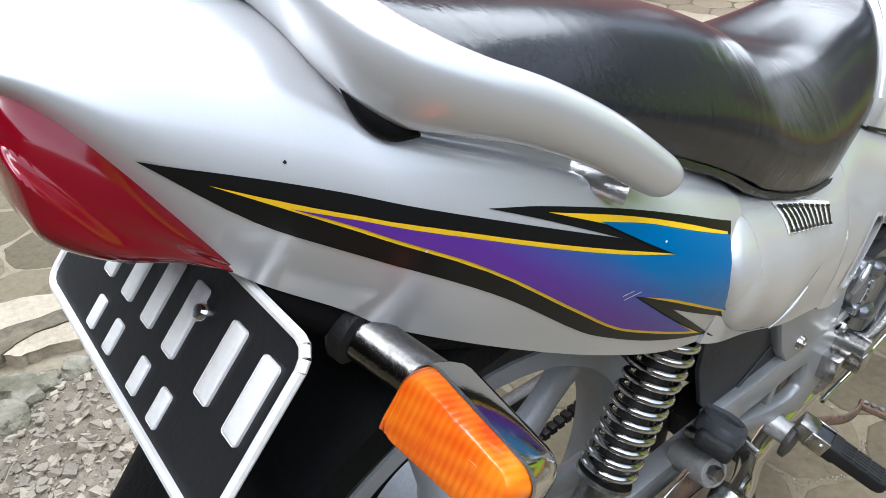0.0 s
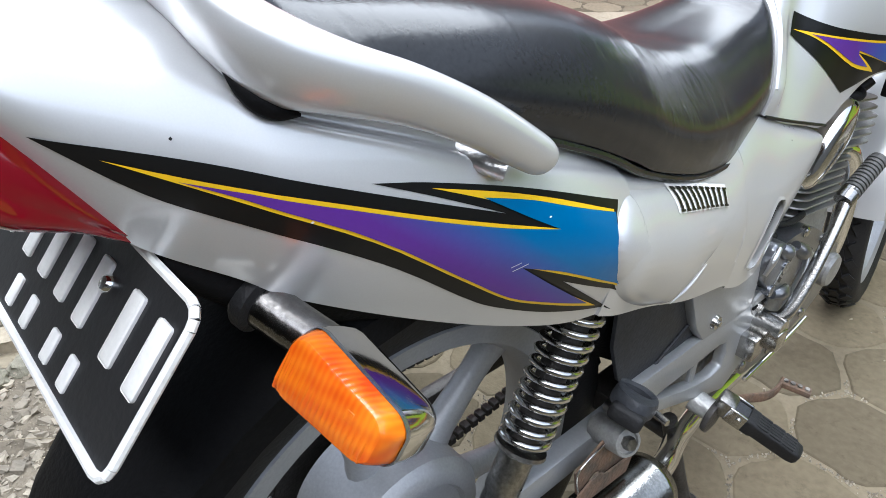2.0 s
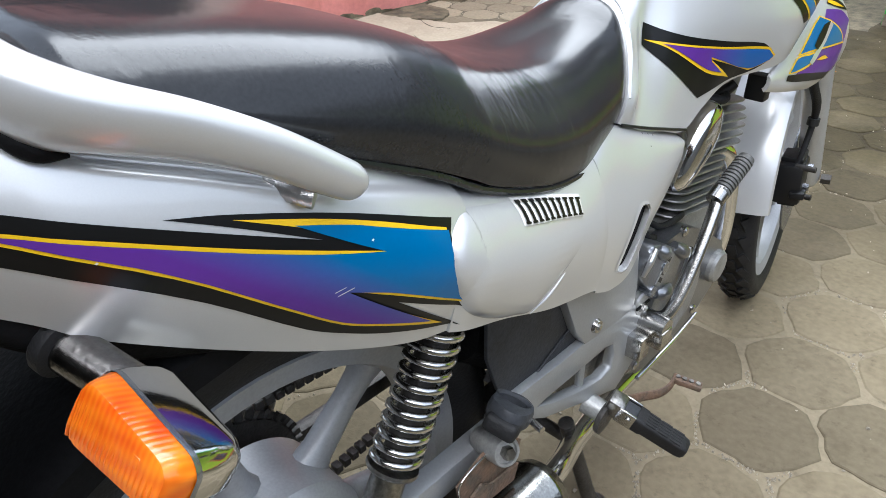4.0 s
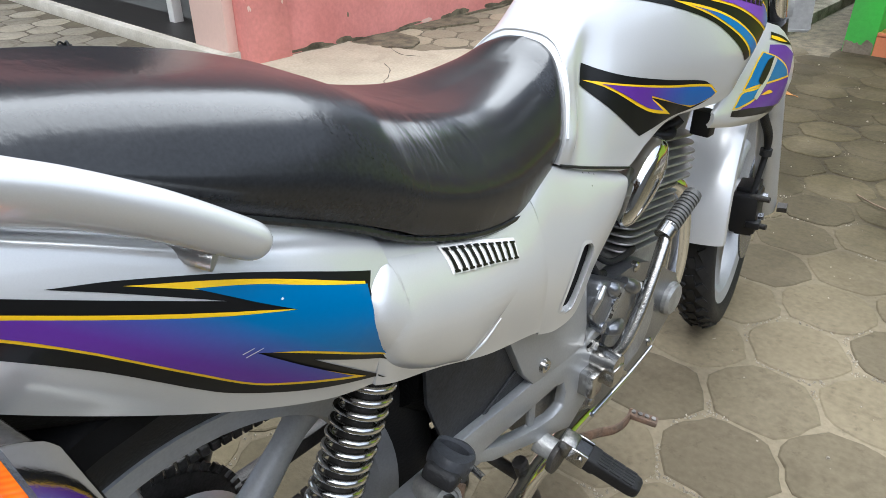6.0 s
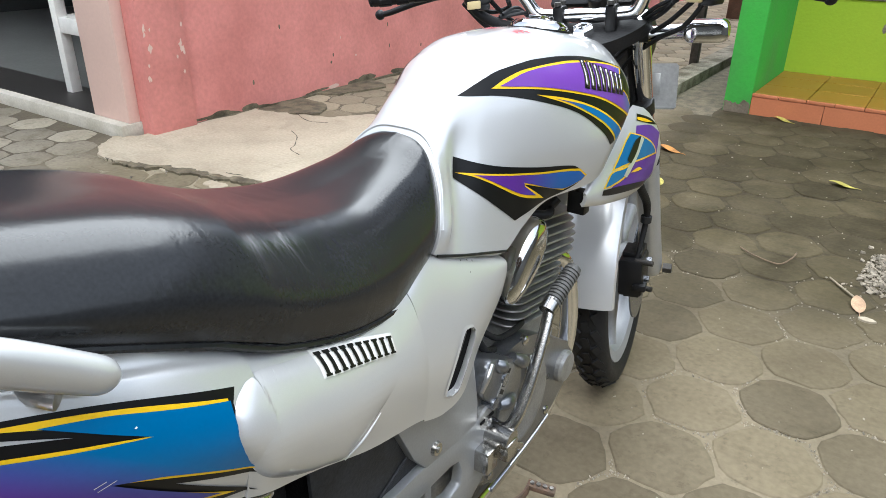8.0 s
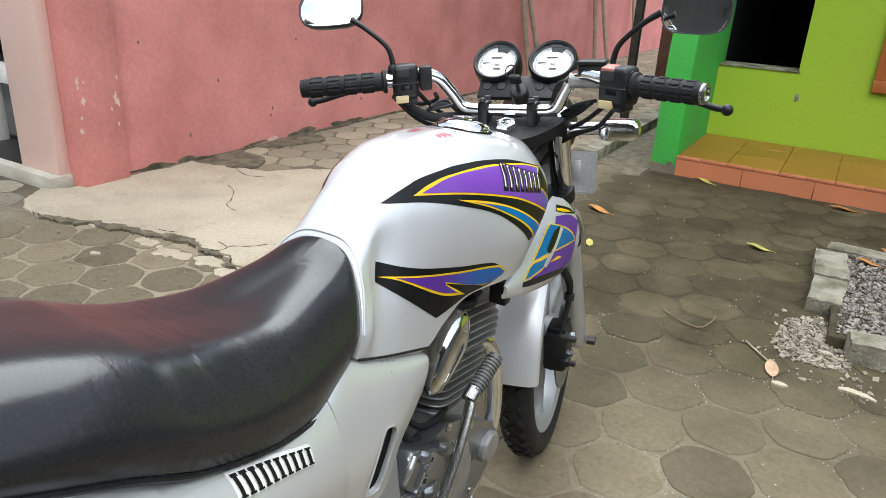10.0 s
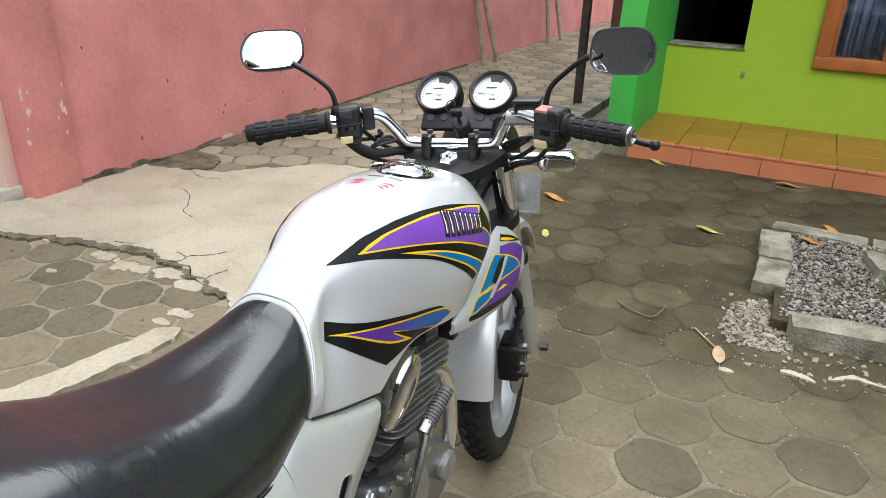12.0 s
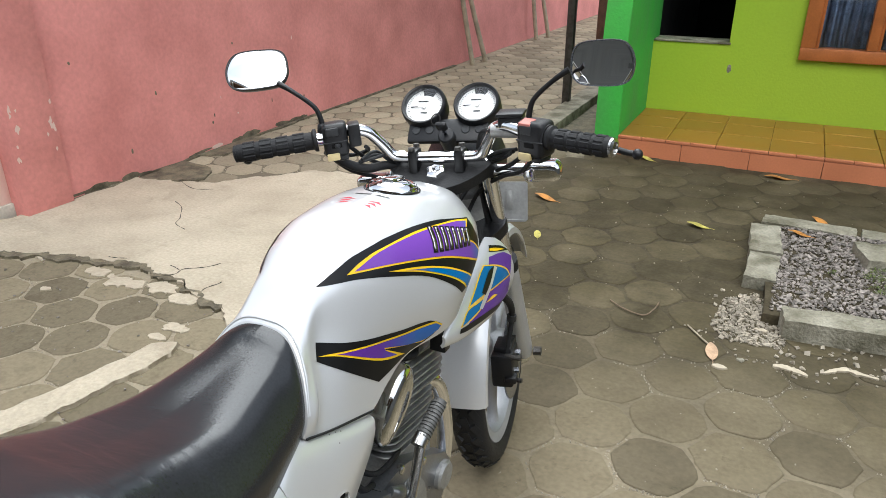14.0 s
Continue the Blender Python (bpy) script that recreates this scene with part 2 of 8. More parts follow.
    nt.links.new(swept.outputs[0], mix.inputs[0])
    nt.links.new(last, mix.inputs[6])
    mix.inputs[7].default_value = (0.10, 0.085, 0.06, 1) if mortar else (0.33, 0.285, 0.205, 1)
    last = mix.outputs[2]
    # small dark damp specks and crumbs
    crumb, few, mix = nt.nodes.new("ShaderNodeTexNoise"), nt.nodes.new("ShaderNodeMapRange"), nt.nodes.new("ShaderNodeMix")
    crumb.inputs["Scale"].default_value, crumb.inputs["Detail"].default_value, crumb.inputs["Roughness"].default_value = 26.0, 8, 0.75
    few.inputs["From Min"].default_value, few.inputs["From Max"].default_value, few.inputs["To Max"].default_value = 0.56, 0.72, 0.6
    nt.links.new(geo.outputs["Position"], crumb.inputs["Vector"])
    nt.links.new(crumb.outputs["Fac"], few.inputs["Value"])
    mix.data_type = "RGBA"
    nt.links.new(few.outputs[0], mix.inputs[0])
    nt.links.new(last, mix.inputs[6])
    mix.inputs[7].default_value = (0.062, 0.051, 0.034, 1)
    nt.links.new(mix.outputs[2], hsv.inputs["Color"])
    return m


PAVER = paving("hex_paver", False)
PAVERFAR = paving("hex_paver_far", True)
SOIL = paving("soil_joint", False, True)
TILE_TOP = material("ochre_tile", (0.30, 0.14, 0.025), 0.35, 0.0, 0.07, 3, 90, 0.05, spread=0.08)
TILE_FRONT = material("terracotta_tile", (0.52, 0.185, 0.085), 0.5, 0.0, 0.06, 3, 90, 0.05, spread=0.06)
GROUT = material("tile_grout", (0.20, 0.13, 0.08), 0.9, 0.0, 0.1, 8, 90, 0.2)
KERB = material("mossy_concrete", (0.31, 0.29, 0.225), 0.95, 0.0, 0.2, 9, 90, 0.8, other=(0.11, 0.10, 0.062))
STONE = material("gravel_stone", (0.255, 0.225, 0.198), 0.9, 0.0, 0.12, 12, 120, 0.4, spread=0.45, island=True)
WOOD_ORANGE = material("varnished_orange_wood", (0.42, 0.135, 0.035), 0.4, 0.0, 0.1, 8, 120, 0.1)
# Near-black paint stands in for shade in the room, slots and grooves.
SHADE_BLACK = material("black_for_shade", (0.010, 0.010, 0.010), 0.9, 0.0, 0.1, 5, 60, 0.0, spec=0.1)
CURTAIN = material("blue_curtain", (0.16, 0.23, 0.36), 0.9, 0.0, 0.25, 14, 120, 0.2)
BAMBOO = material("weathered_wood", (0.42, 0.36, 0.26), 0.85, 0.0, 0.15, 12, 120, 0.3)
BROWNWOOD = material("brown_timber", (0.16, 0.09, 0.06), 0.85, 0.0, 0.2, 8, 100, 0.3)


def simple(name, **sockets):
    m = bpy.data.materials.new(name)
    m.use_nodes = True
    b = m.node_tree.nodes["Principled BSDF"]
    for key, value in sockets.items():
        b.inputs[key.replace("_", " ")].default_value = value
    return m


GLASS = simple("clear_glass", Base_Color=(1, 1, 1, 1), Roughness=0.02, Transmission_Weight=1.0, IOR=1.45)
MIRROR = simple("mirror_glass", Base_Color=(0.85, 0.86, 0.87, 1), Roughness=0.01, Metallic=1.0)
DIAL = material("dial_white", (0.80, 0.80, 0.78), 0.5, 0.0, 0.02, 20, 200, 0.0)


# ---- mesh helpers ----
def part(name, bm, mat, parent=None, label="", sharp=38, merge=True):
    """Links a bmesh as one mesh object, under a thing or a part."""
    if merge:
        bmesh.ops.remove_doubles(bm, verts=bm.verts, dist=1e-5)
    bmesh.ops.recalc_face_normals(bm, faces=bm.faces)
    me = bpy.data.meshes.new(name)
    bm.to_mesh(me)
    bm.free()
    me.polygons.foreach_set("use_smooth", [True] * len(me.polygons))
    me.set_sharp_from_angle(angle=radians(sharp))
    me.materials.append(mat)
    ob = new(name, me)
    if parent is not None:
        ob.parent = parent
    if label:
        tagged(ob, label)
    return ob


def thing(name, label, category, base=(0, 0, 0), group="", kind=""):
    ob = new(name)
    ob.empty_display_size = 0.1
    return tagged(ob, label, category, group, kind)


def box(x0, x1, y0, y1, z0, z1, bevel=0.0, seg=2, bm=None, m=None):
    bm = bm or bmesh.new()
    t = Matrix.LocRotScale(((x0 + x1) / 2, (y0 + y1) / 2, (z0 + z1) / 2), None, (x1 - x0, y1 - y0, z1 - z0))
    made = bmesh.ops.create_cube(bm, size=1, matrix=t)["verts"]
    if bevel:
        edges = list({e for v in made for e in v.link_edges})
        made = list({v for f in bmesh.ops.bevel(bm, geom=edges, offset=bevel, segments=seg, profile=0.5, affect="EDGES")["faces"] for v in f.verts} | {v for v in made if v.is_valid})
    if m is not None:
        bmesh.ops.transform(bm, matrix=m, verts=made)
    return bm


def spline(points, steps=8, closed=False):
    """Catmull-Rom through the points (tuples of any length)."""
    p = [np.array(q, float) for q in points]
    n, out = len(p), []
    for i in range(n if closed else n - 1):
        a, b, c, d = (p[(i + k) % n] if closed else p[min(max(i + k, 0), n - 1)] for k in (-1, 0, 1, 2))
        for s in range(steps):
            t = s / steps
            out.append(0.5 * (2 * b + (c - a) * t + (2 * a - 5 * b + 4 * c - d) * t * t + (3 * b - a - 3 * c + d) * t ** 3))
    if not closed:
        out.append(p[-1])
    return out


def skin(rings, close=True, caps=True, bm=None):
    """Joins rings of equal length into a surface."""
    bm = bm or bmesh.new()
    rows = [[bm.verts.new(tuple(q)) for q in r] for r in rings]
    n = len(rows[0])
    for a, b in zip(rows, rows[1:]):
        for i in range(n if close else n - 1):
            j = (i + 1) % n
            bm.faces.new((a[i], a[j], b[j], b[i]))
    if caps and close:
        bm.faces.new(rows[0][::-1])
        bm.faces.new(rows[-1])
    return bm


def tube(points, radius, n=12, steps=6, bm=None, flat=1.0, caps=True):
    """A round bar along a smooth line; radius a number or one for each point."""
    radii = radius if isinstance(radius, (list, tuple)) else [radius] * len(points)
    line = spline([(*p, r) for p, r in zip(points, radii)], steps) if len(points) > 2 and steps > 1 else [np.array((*p, r), float) for p, r in zip(points, radii)]
    rings, side = [], None
    for i, q in enumerate(line):
        d = Vector(line[min(i + 1, len(line) - 1)][:3] - line[max(i - 1, 0)][:3]).normalized()
        if side is None:
            side = d.orthogonal().normalized()
        side = (side - d * side.dot(d)).normalized()
        up = d.cross(side)
        c = Vector(q[:3])
        rings.append([c + (side * math.cos(a) + up * math.sin(a) * flat) * q[3] for a in (2 * math.pi * k / n for k in range(n))])
    return skin(rings, True, caps, bm)


def lathe(profile, axis_from, axis_to, n=32, bm=None, caps=True, start=0.0, sweep=1.0):
    """Turns (radius, distance along the axis) round an axis."""
    a, b = Vector(axis_from), Vector(axis_to)
    d = (b - a).normalized()
    u = d.orthogonal().normalized()
    v = d.cross(u)
    bm = bm or bmesh.new()
    rows = []
    full = sweep >= 1.0
    count = n if full else n + 1
    for k in range(count):
        t = 2 * math.pi * (start + sweep * k / n)
        rows.append([bm.verts.new(a + d * h + (u * math.cos(t) + v * math.sin(t)) * max(r, 1e-5)) for r, h in profile])
    for k in range(n):
        p, q = rows[k], rows[(k + 1) % count]
        for i in range(len(profile) - 1):
            bm.faces.new((p[i], p[i + 1], q[i + 1], q[i]))
    if caps and full:
        for i in (0, -1):
            if profile[i][0] > 1e-4:
                bm.faces.new([r[i] for r in rows])
    return bm


def extrude(outline, depth, place, bevel=0.0, bm=None):
    """A flat outline (x, y) given thickness along its own z, then set at a pose."""
    bm = bm or bmesh.new()
    old = set(bm.verts)
    low = [bm.verts.new((x, y, 0)) for x, y in outline]
    high = [bm.verts.new((x, y, depth)) for x, y in outline]
    n = len(outline)
    top = bm.faces.new(high)
    bm.faces.new(low[::-1])
    for i in range(n):
        bm.faces.new((low[i], low[(i + 1) % n], high[(i + 1) % n], high[i]))
    if bevel:
        bmesh.ops.bevel(bm, geom=list(top.edges), offset=bevel, segments=2, profile=0.5, affect="EDGES")
    bmesh.ops.transform(bm, matrix=place, verts=[v for v in bm.verts if v not in old])
    return bm


# ---- ground ----
ground = part("ground", box(-60, 60, -60, 90, -0.5, 0.0005), SOIL)
tagged(ground, "bare brown soil and mortar between old paving stones", "ground", kind="structure")


def ragged(outline, amount=0.03, step=0.05, seed=1.0, often=1.0):
    """An outline with broken, uneven edges."""
    out, n = [], len(outline)
    for i in range(n):
        a, b = Vector((*outline[i], 0)), Vector((*outline[(i + 1) % n], 0))
        k = max(1, int((b - a).length / step))
        for s in range(k):
            q = a.lerp(b, s / k)
            w = noise.noise_vector(Vector((q.x * 4, q.y * 4, seed)) * often) + 0.6 * noise.noise_vector(Vector((q.x * 17, q.y * 17, seed)) * often)
            out.append((q.x + w.x * amount, q.y + w.y * amount))
    return out


def slab(name, outline, low, high, mat, label, category, amount=0.03, seed=1.0, bevel=0.004, step=0.05, often=1.0):
    bm = extrude(ragged(outline, amount, step, seed, often), high - low, Matrix.Translation((0, 0, low)), bevel)
    return tagged(part(name, bm, mat, None, "", 50), label, category, kind="structure")


CEMENTED = [(-2.90, 1.81), (-2.86, 1.81), (-2.79, 1.9), (-2.79, 2.62), (-2.3, 2.75), (-1.9, 3.2), (-1.1, 3.35), (-0.75, 2.9), (-0.62, 2.2), (-0.75, 1.5), (-0.98, 1.45), (-1.2, 1.62), (-1.52, 1.72), (-1.8, 1.77), (-2.1, 1.70), (-2.45, 1.60), (-2.62, 1.56), (-2.78, 1.64), (-2.84, 1.72)]
slab("pavement_cement", CEMENTED, -0.004, 0.014, CEMENT, "pale smooth cement screed with broken edges", "pavement", 0.032, 3.0, 0.003, 0.015, 2.6)
MOSSDRY = material("dry_dirt", (0.20, 0.17, 0.125), 0.95, 0, 0.2, 9, 80, 0.6, other=(0.11, 0.09, 0.062))
MOSS = material("mossy_dirt", (0.17, 0.145, 0.095), 0.95, 0, 0.25, 14, 80, 0.5, other=(0.06, 0.05, 0.03))
slab("pavement_stain", [(-2.75, 2.62), (-2.55, 2.66), (-2.38, 2.82), (-2.5, 2.95), (-2.76, 3.0)], 0.0, 0.0146, MOSS, "dark mossy dirt on cement beside the wall", "dirt", 0.05, 11.0, 0.001)
slab("pavement_stain", [(-2.76, 3.15), (-2.62, 3.2), (-2.55, 3.6), (-2.76, 3.7)], 0.0, 0.0146, MOSS, "dark mossy dirt beside the wall", "dirt", 0.05, 12.0, 0.001)
slab("pavement_stain", [(-2.775, 2.2), (-2.755, 2.2), (-2.745, 4.5), (-2.735, 7.0), (-2.775, 7.0)], -0.004, 0.0150, MOSS, "thin line of dark moss along the wall", "dirt", 0.03, 13.0, 0.001)
slab("pavement_stain", [(-2.60, 1.56), (-2.45, 1.61), (-2.1, 1.71), (-1.8, 1.765), (-1.52, 1.72), (-1.2, 1.62), (-1.22, 1.595), (-1.5, 1.695), (-1.8, 1.735), (-2.1, 1.675), (-2.42, 1.575)], -0.004, 0.0146, MOSS, "dark damp soil along the broken cement", "dirt", 0.036, 3.4, 0.0005, 0.012, 3.1)
for k, (x, y, r) in enumerate(((-1.91, 1.655, 0.055), (-1.735, 1.62, 0.07), (-1.55, 1.66, 0.06), (-1.967, 1.45, 0.025), (-1.264, 1.445, 0.045), (-1.275, 1.364, 0.028), (-2.265, 1.66, 0.05), (-1.40, 1.62, 0.05))):
    o = [(x + r * math.cos(a) * 1.3, y + r * math.sin(a) * 0.7) for a in (2 * math.pi * q / 7 for q in range(7))]
    slab("pavement_patch", o, -0.004, 0.008, CEMENT, "loose flake of pale broken cement", "cement patch", r * 0.5, 20.0 + k, 0.001, 0.008, 4.5)
slab("pavement_ridge", [(-1.75, 0.35), (-1.55, 0.55), (-1.37, 0.80), (-1.30, 0.98), (-1.26, 1.15), (-1.235, 1.32), (-1.18, 1.36), (-1.14, 1.31), (-1.155, 1.15), (-1.175, 1.0), (-1.25, 0.75), (-1.45, 0.4)],
     -0.004, 0.02, CEMENT, "narrow broken strip of pale cement", "pavement", 0.02, 8.0, 0.003, 0.015, 3.0)
slab("pavement_edge", [(-1.62, -0.9), (-1.30, -0.28), (-1.18, 0.0), (-1.02, 0.02), (-1.06, -0.22), (-1.22, -0.9)],
     -0.004, 0.03, CEMENT, "cracked pale cement edging beside gravel", "pavement", 0.025, 5.0, 0.003, 0.015, 3.0)


def hexagon(cx, cy, r, seed, tilt):
    rnd = random.Random(seed)
    out = []
    for k in range(24):
        a = 2 * math.pi * k / 24 + tilt
        u = (a - tilt) % (math.pi / 3) - math.pi / 6
        q = r * 0.866 / math.cos(u)
        q *= (1 - 0.06 * (abs(u) / (math.pi / 6)) ** 4) * (1 + rnd.uniform(-0.05, 0.025))
        out.append((cx + q * math.cos(a), cy + q * math.sin(a)))
    return out


def inside(x, y, poly):
    hit, n = False, len(poly)
    for i in range(n):
        (x0, y0), (x1, y1) = poly[i], poly[(i + 1) % n]
        if (y0 > y) != (y1 > y) and x < (x1 - x0) * (y - y0) / (y1 - y0) + x0:
            hit = not hit
    return hit


near_pavers, far_pavers = [], []
R = 0.131
for i in range(-54, 68):
    for j in range(-26, 124):
        cx = i * R * 1.5 + 0.232
        cy = j * R * 1.732 + (R * 0.866 if i % 2 else 0) + 1.355
        if not (-7 < cx < 7.5 and -4.0 < cy < 22) or cx < -2.72 and cy > 1.8 or cy > 4.33 and cx > -0.5 or cy > 4.2 and -1.0 < cx <= -0.5:
            continue
        if inside(cx, cy, CEMENTED) or (0.5 < cx < 1.6 and 2.5 < cy < 3.5) or (-1.3 < cx < -0.35 and -0.95 < cy < 0.06):
            continue
        near = -2.6 < cx < 1.7 and 0.3 < cy < 3.3
        (near_pavers if near else far_pavers).append((cx, cy, i * 211 + j))
near_pavers.sort(key=lambda q: (q[0] + 0.2) ** 2 + (q[1] - 1.8) ** 2)
far_pavers += near_pavers[290:]
del near_pavers[290:]


def paver_mesh(bm, cx, cy, seed):
    rnd = random.Random(seed + 7)
    top = 0.0033 + rnd.uniform(-0.0008, 0.001)
    tx, ty = rnd.uniform(-0.005, 0.005), rnd.uniform(-0.005, 0.005)
    o = hexagon(0, 0, R * rnd.uniform(0.95, 1.0), seed, 0)
    lo = [bm.verts.new((cx + x, cy + y, -0.02)) for x, y in o]
    mid = [bm.verts.new((cx + x * 0.985, cy + y * 0.985, top - 0.0022 + x * tx + y * ty)) for x, y in o]
    hi = [bm.verts.new((cx + x * 0.955, cy + y * 0.955, top + x * tx + y * ty)) for x, y in o]
    n = len(o)
    for a, b in ((lo, mid), (mid, hi)):
        for k in range(n):
            bm.faces.new((a[k], a[(k + 1) % n], b[(k + 1) % n], b[k]))
    bm.faces.new(hi)


CRACK = material("dark_crack", (0.05, 0.042, 0.028), 0.95, 0, 0.2, 20, 80, 0.2)
for line in ([(-1.99, 1.765), (-1.95, 1.772), (-1.90, 1.79)], [(-1.66, 1.818), (-1.63, 1.812), (-1.60, 1.80)], [(-1.635, 1.70), (-1.60, 1.76), (-1.59, 1.81), (-1.52, 1.86), (-1.50, 1.93)], [(-1.367, 1.79), (-1.38, 1.74), (-1.363, 1.69)],
             [(-2.25, 2.42), (-2.1, 2.33), (-2.02, 2.2), (-1.9, 2.15)], [(-1.35, 2.6), (-1.22, 2.52), (-1.1, 2.4)], [(-2.5, 2.7), (-2.3, 2.62), (-2.2, 2.66)]):
    pts = [(x + 0.012 * math.sin(40 * y), y, 0.0142) for x, y in (tuple(q) for q in spline(line, 5))]
    tagged(part("pavement_crack", tube(pts, [0.0005 + 0.0022 * abs(math.sin(1 + i * 0.9)) for i in range(len(pts))], 6, 1, None, 1.0), CRACK), "thin dark crack in the cement", "crack", "cracks in the cement", "structure")

SILLPAINT = material("dirty_white_paint", (0.58, 0.55, 0.48), 0.7, 0.0, 0.1, 5, 80, 0.2, other=(0.42, 0.39, 0.32))
# ---- pink boundary wall, its pillar and the shop front ----
tagged(part("wall_pink", box(-3.0, -2.77, 2.0, 30.0, -0.02, 3.3), PINK), "pink painted plaster boundary wall with dirty base", "wall", kind="structure")
tagged(part("wall_pillar", box(-3.04, -2.74, 1.935, 2.2, -0.02, 3.3, 0.006), PINK), "pink painted wall pillar with flaking paint", "wall pillar", kind="structure")
tagged(part("wall_shop", box(-3.17, -2.85, 1.87, 1.935, 0.07, 3.2, 0.004), PALEPINK), "pale pink painted end of the shop wall", "wall", kind="structure")
tagged(part("sill_shop", box(-8.0, -2.84, 1.815, 2.2, -0.02, 0.07, 0.005), SILLPAINT), "low white painted sill below the shop window", "sill", kind="structure")
for k in range(16):
    rnd = random.Random(500 + k)
    y0, z0 = (1.985 if k % 2 else 2.165) + rnd.uniform(-0.03, 0.03), rnd.uniform(0.26, 0.56)
    r = rnd.uniform(0.004, 0.011)
    o = [(y0 + r * rnd.uniform(0.4, 1.3) * math.cos(a), z0 + 1.9 * r * rnd.uniform(0.4, 1.3) * math.sin(a)) for a in (2 * math.pi * q / 9 for q in range(9))]
    tagged(part("wall_flake", extrude([tuple(q) for q in spline(o, 3, True)], 0.003, Matrix(((0, 0, 1, -2.7422 + 0.00005 * k), (1, 0, 0, 0), (0, 1, 0, 0), (0, 0, 0, 1)))), PALEPINK), "patch of flaked pale undercoat on pink plaster", "flaked paint", "flakes on the pillar", "structure")
tagged(part("threshold", box(-8.0, -3.165, 1.875, 2.2, 0.07, 0.0725), STEEL), "dark steel strip behind the white sill", "threshold", kind="structure")
# Shop walls are coloured dark to stand in for the dim interior.
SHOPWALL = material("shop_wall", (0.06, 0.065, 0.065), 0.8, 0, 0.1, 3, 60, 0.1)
# Unseen wall head, set low and pink so the seat reflects red.
tagged(part("wall_shop_head", box(-8.0, -3.17, 1.86, 2.0, 1.95, 3.3), PINK), "unseen pink wall above the shop window, there for the seat's red reflection", "wall", kind="structure")
tagged(part("floor_shop", box(-8.0, -3.0, 2.2, 5.5, 0.0, 0.06), material("shop_floor_tile", (0.16, 0.165, 0.16), 0.45, 0, 0.15, 3, 60, 0.03, spec=0.3)), "grey tiled floor inside the shop", "floor", kind="structure")
tagged(part("wall_shop_back", box(-8.0, -3.0, 5.5, 5.65, 0.0, 3.2), material("shop_wall_dim", (0.10, 0.105, 0.10), 0.8, 0, 0.1, 3, 60, 0.1)), "back wall of the shop, coloured dark for the dim interior", "wall", kind="structure")
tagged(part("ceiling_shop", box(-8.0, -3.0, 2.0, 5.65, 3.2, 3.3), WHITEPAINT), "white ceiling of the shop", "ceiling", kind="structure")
# Side wall added to close the room and keep sky light out.
tagged(part("wall_shop_side", box(-8.2, -8.0, 1.86, 5.65, 0.0, 3.3), SHOPWALL), "added side wall of the shop, coloured dark for the dim interior", "wall", kind="structure")
# Unseen overhang added to block sky light and darken the seat's reflection.
tagged(part("roof_wall", box(-9.0, -2.15, 1.2, 30.0, 3.3, 3.4), BROWNWOOD), "unseen brown overhang added above the pink wall to block sky light", "roof", kind="structure")
# white bench behind the glass
bench = thing("bench", "white painted wooden bench with armrest behind the window", "bench")
for x0 in (-3.80, -3.12):
    for y0 in (2.07, 2.50):
        part("leg", box(x0, x0 + 0.065, y0, y0 + 0.065, 0.06, 0.70, 0.006), WHITEPAINT, bench)
for y0 in (2.035, 2.465):
    part("armrest", box(-3.90, -3.0, y0, y0 + 0.13, 0.70, 0.745, 0.012), WHITEPAINT, bench)
part("rail", box(-3.735, -3.12, 2.075, 2.125, 0.42, 0.51, 0.006), WHITEPAINT, bench)
for k in range(5):
    part("slat", box(-3.735, -3.05, 2.13 + k * 0.072, 2.19 + k * 0.072, 0.50, 0.522, 0.005), WHITEPAINT, bench)
# slipper in front of the shop
slip = thing("sandal", "dark worn rubber sandal lying on the paving", "sandal")
sole = spline([(0, 0.125), (0.035, 0.10), (0.04, 0.03), (0.028, -0.05), (0.03, -0.11), (0, -0.13), (-0.03, -0.11), (-0.028, -0.05), (-0.04, 0.03), (-0.035, 0.10)], 5, True)
sp = pose(-3.79, 1.40, 0.012, 0, 0, 62)
part("sole", extrude([tuple(q) for q in sole], 0.018, sp, 0.003), RUBBER, slip)
bm = bmesh.new()
for s in (-1, 1):
    tube([sp @ Vector(p) for p in ((0, 0.085, 0.018), (s * 0.02, 0.05, 0.045), (s * 0.036, -0.01, 0.02))], 0.006, 8, 5, bm)
part("strap", bm, GREYPLASTIC, slip)

# dirt and flaked paint along the foot of the pink wall
for k in range(34):
    rnd = random.Random(900 + k)
    y0, low = rnd.uniform(2.25, 4.3), k < 22
    z0 = rnd.uniform(0.008, 0.03) if low else rnd.uniform(0.12, 0.75)
    ry, rz = (rnd.uniform(0.03, 0.10), rnd.uniform(0.006, 0.022)) if low else (rnd.uniform(0.002, 0.007), rnd.uniform(0.003, 0.016))
    o = ragged([(y0 + ry * math.cos(a), z0 + rz * math.sin(a)) for a in (2 * math.pi * q / 10 for q in range(10))], rz * 0.8, rz * 0.5, 40.0 + k)
    tagged(part("wall_stain", extrude(o, 0.002, Matrix(((0, 0, 1, -2.7715 + 0.00006 * k), (1, 0, 0, 0), (0, 1, 0, 0), (0, 0, 0, 1)))), PALEPINK if k in (5, 12, 24, 27, 30) else MOSS), "dark mossy stain on the pink plaster" if k not in (5, 12, 24, 27, 30) else "pale flaked patch on the pink plaster", "stain", "stains on the wall", "structure")

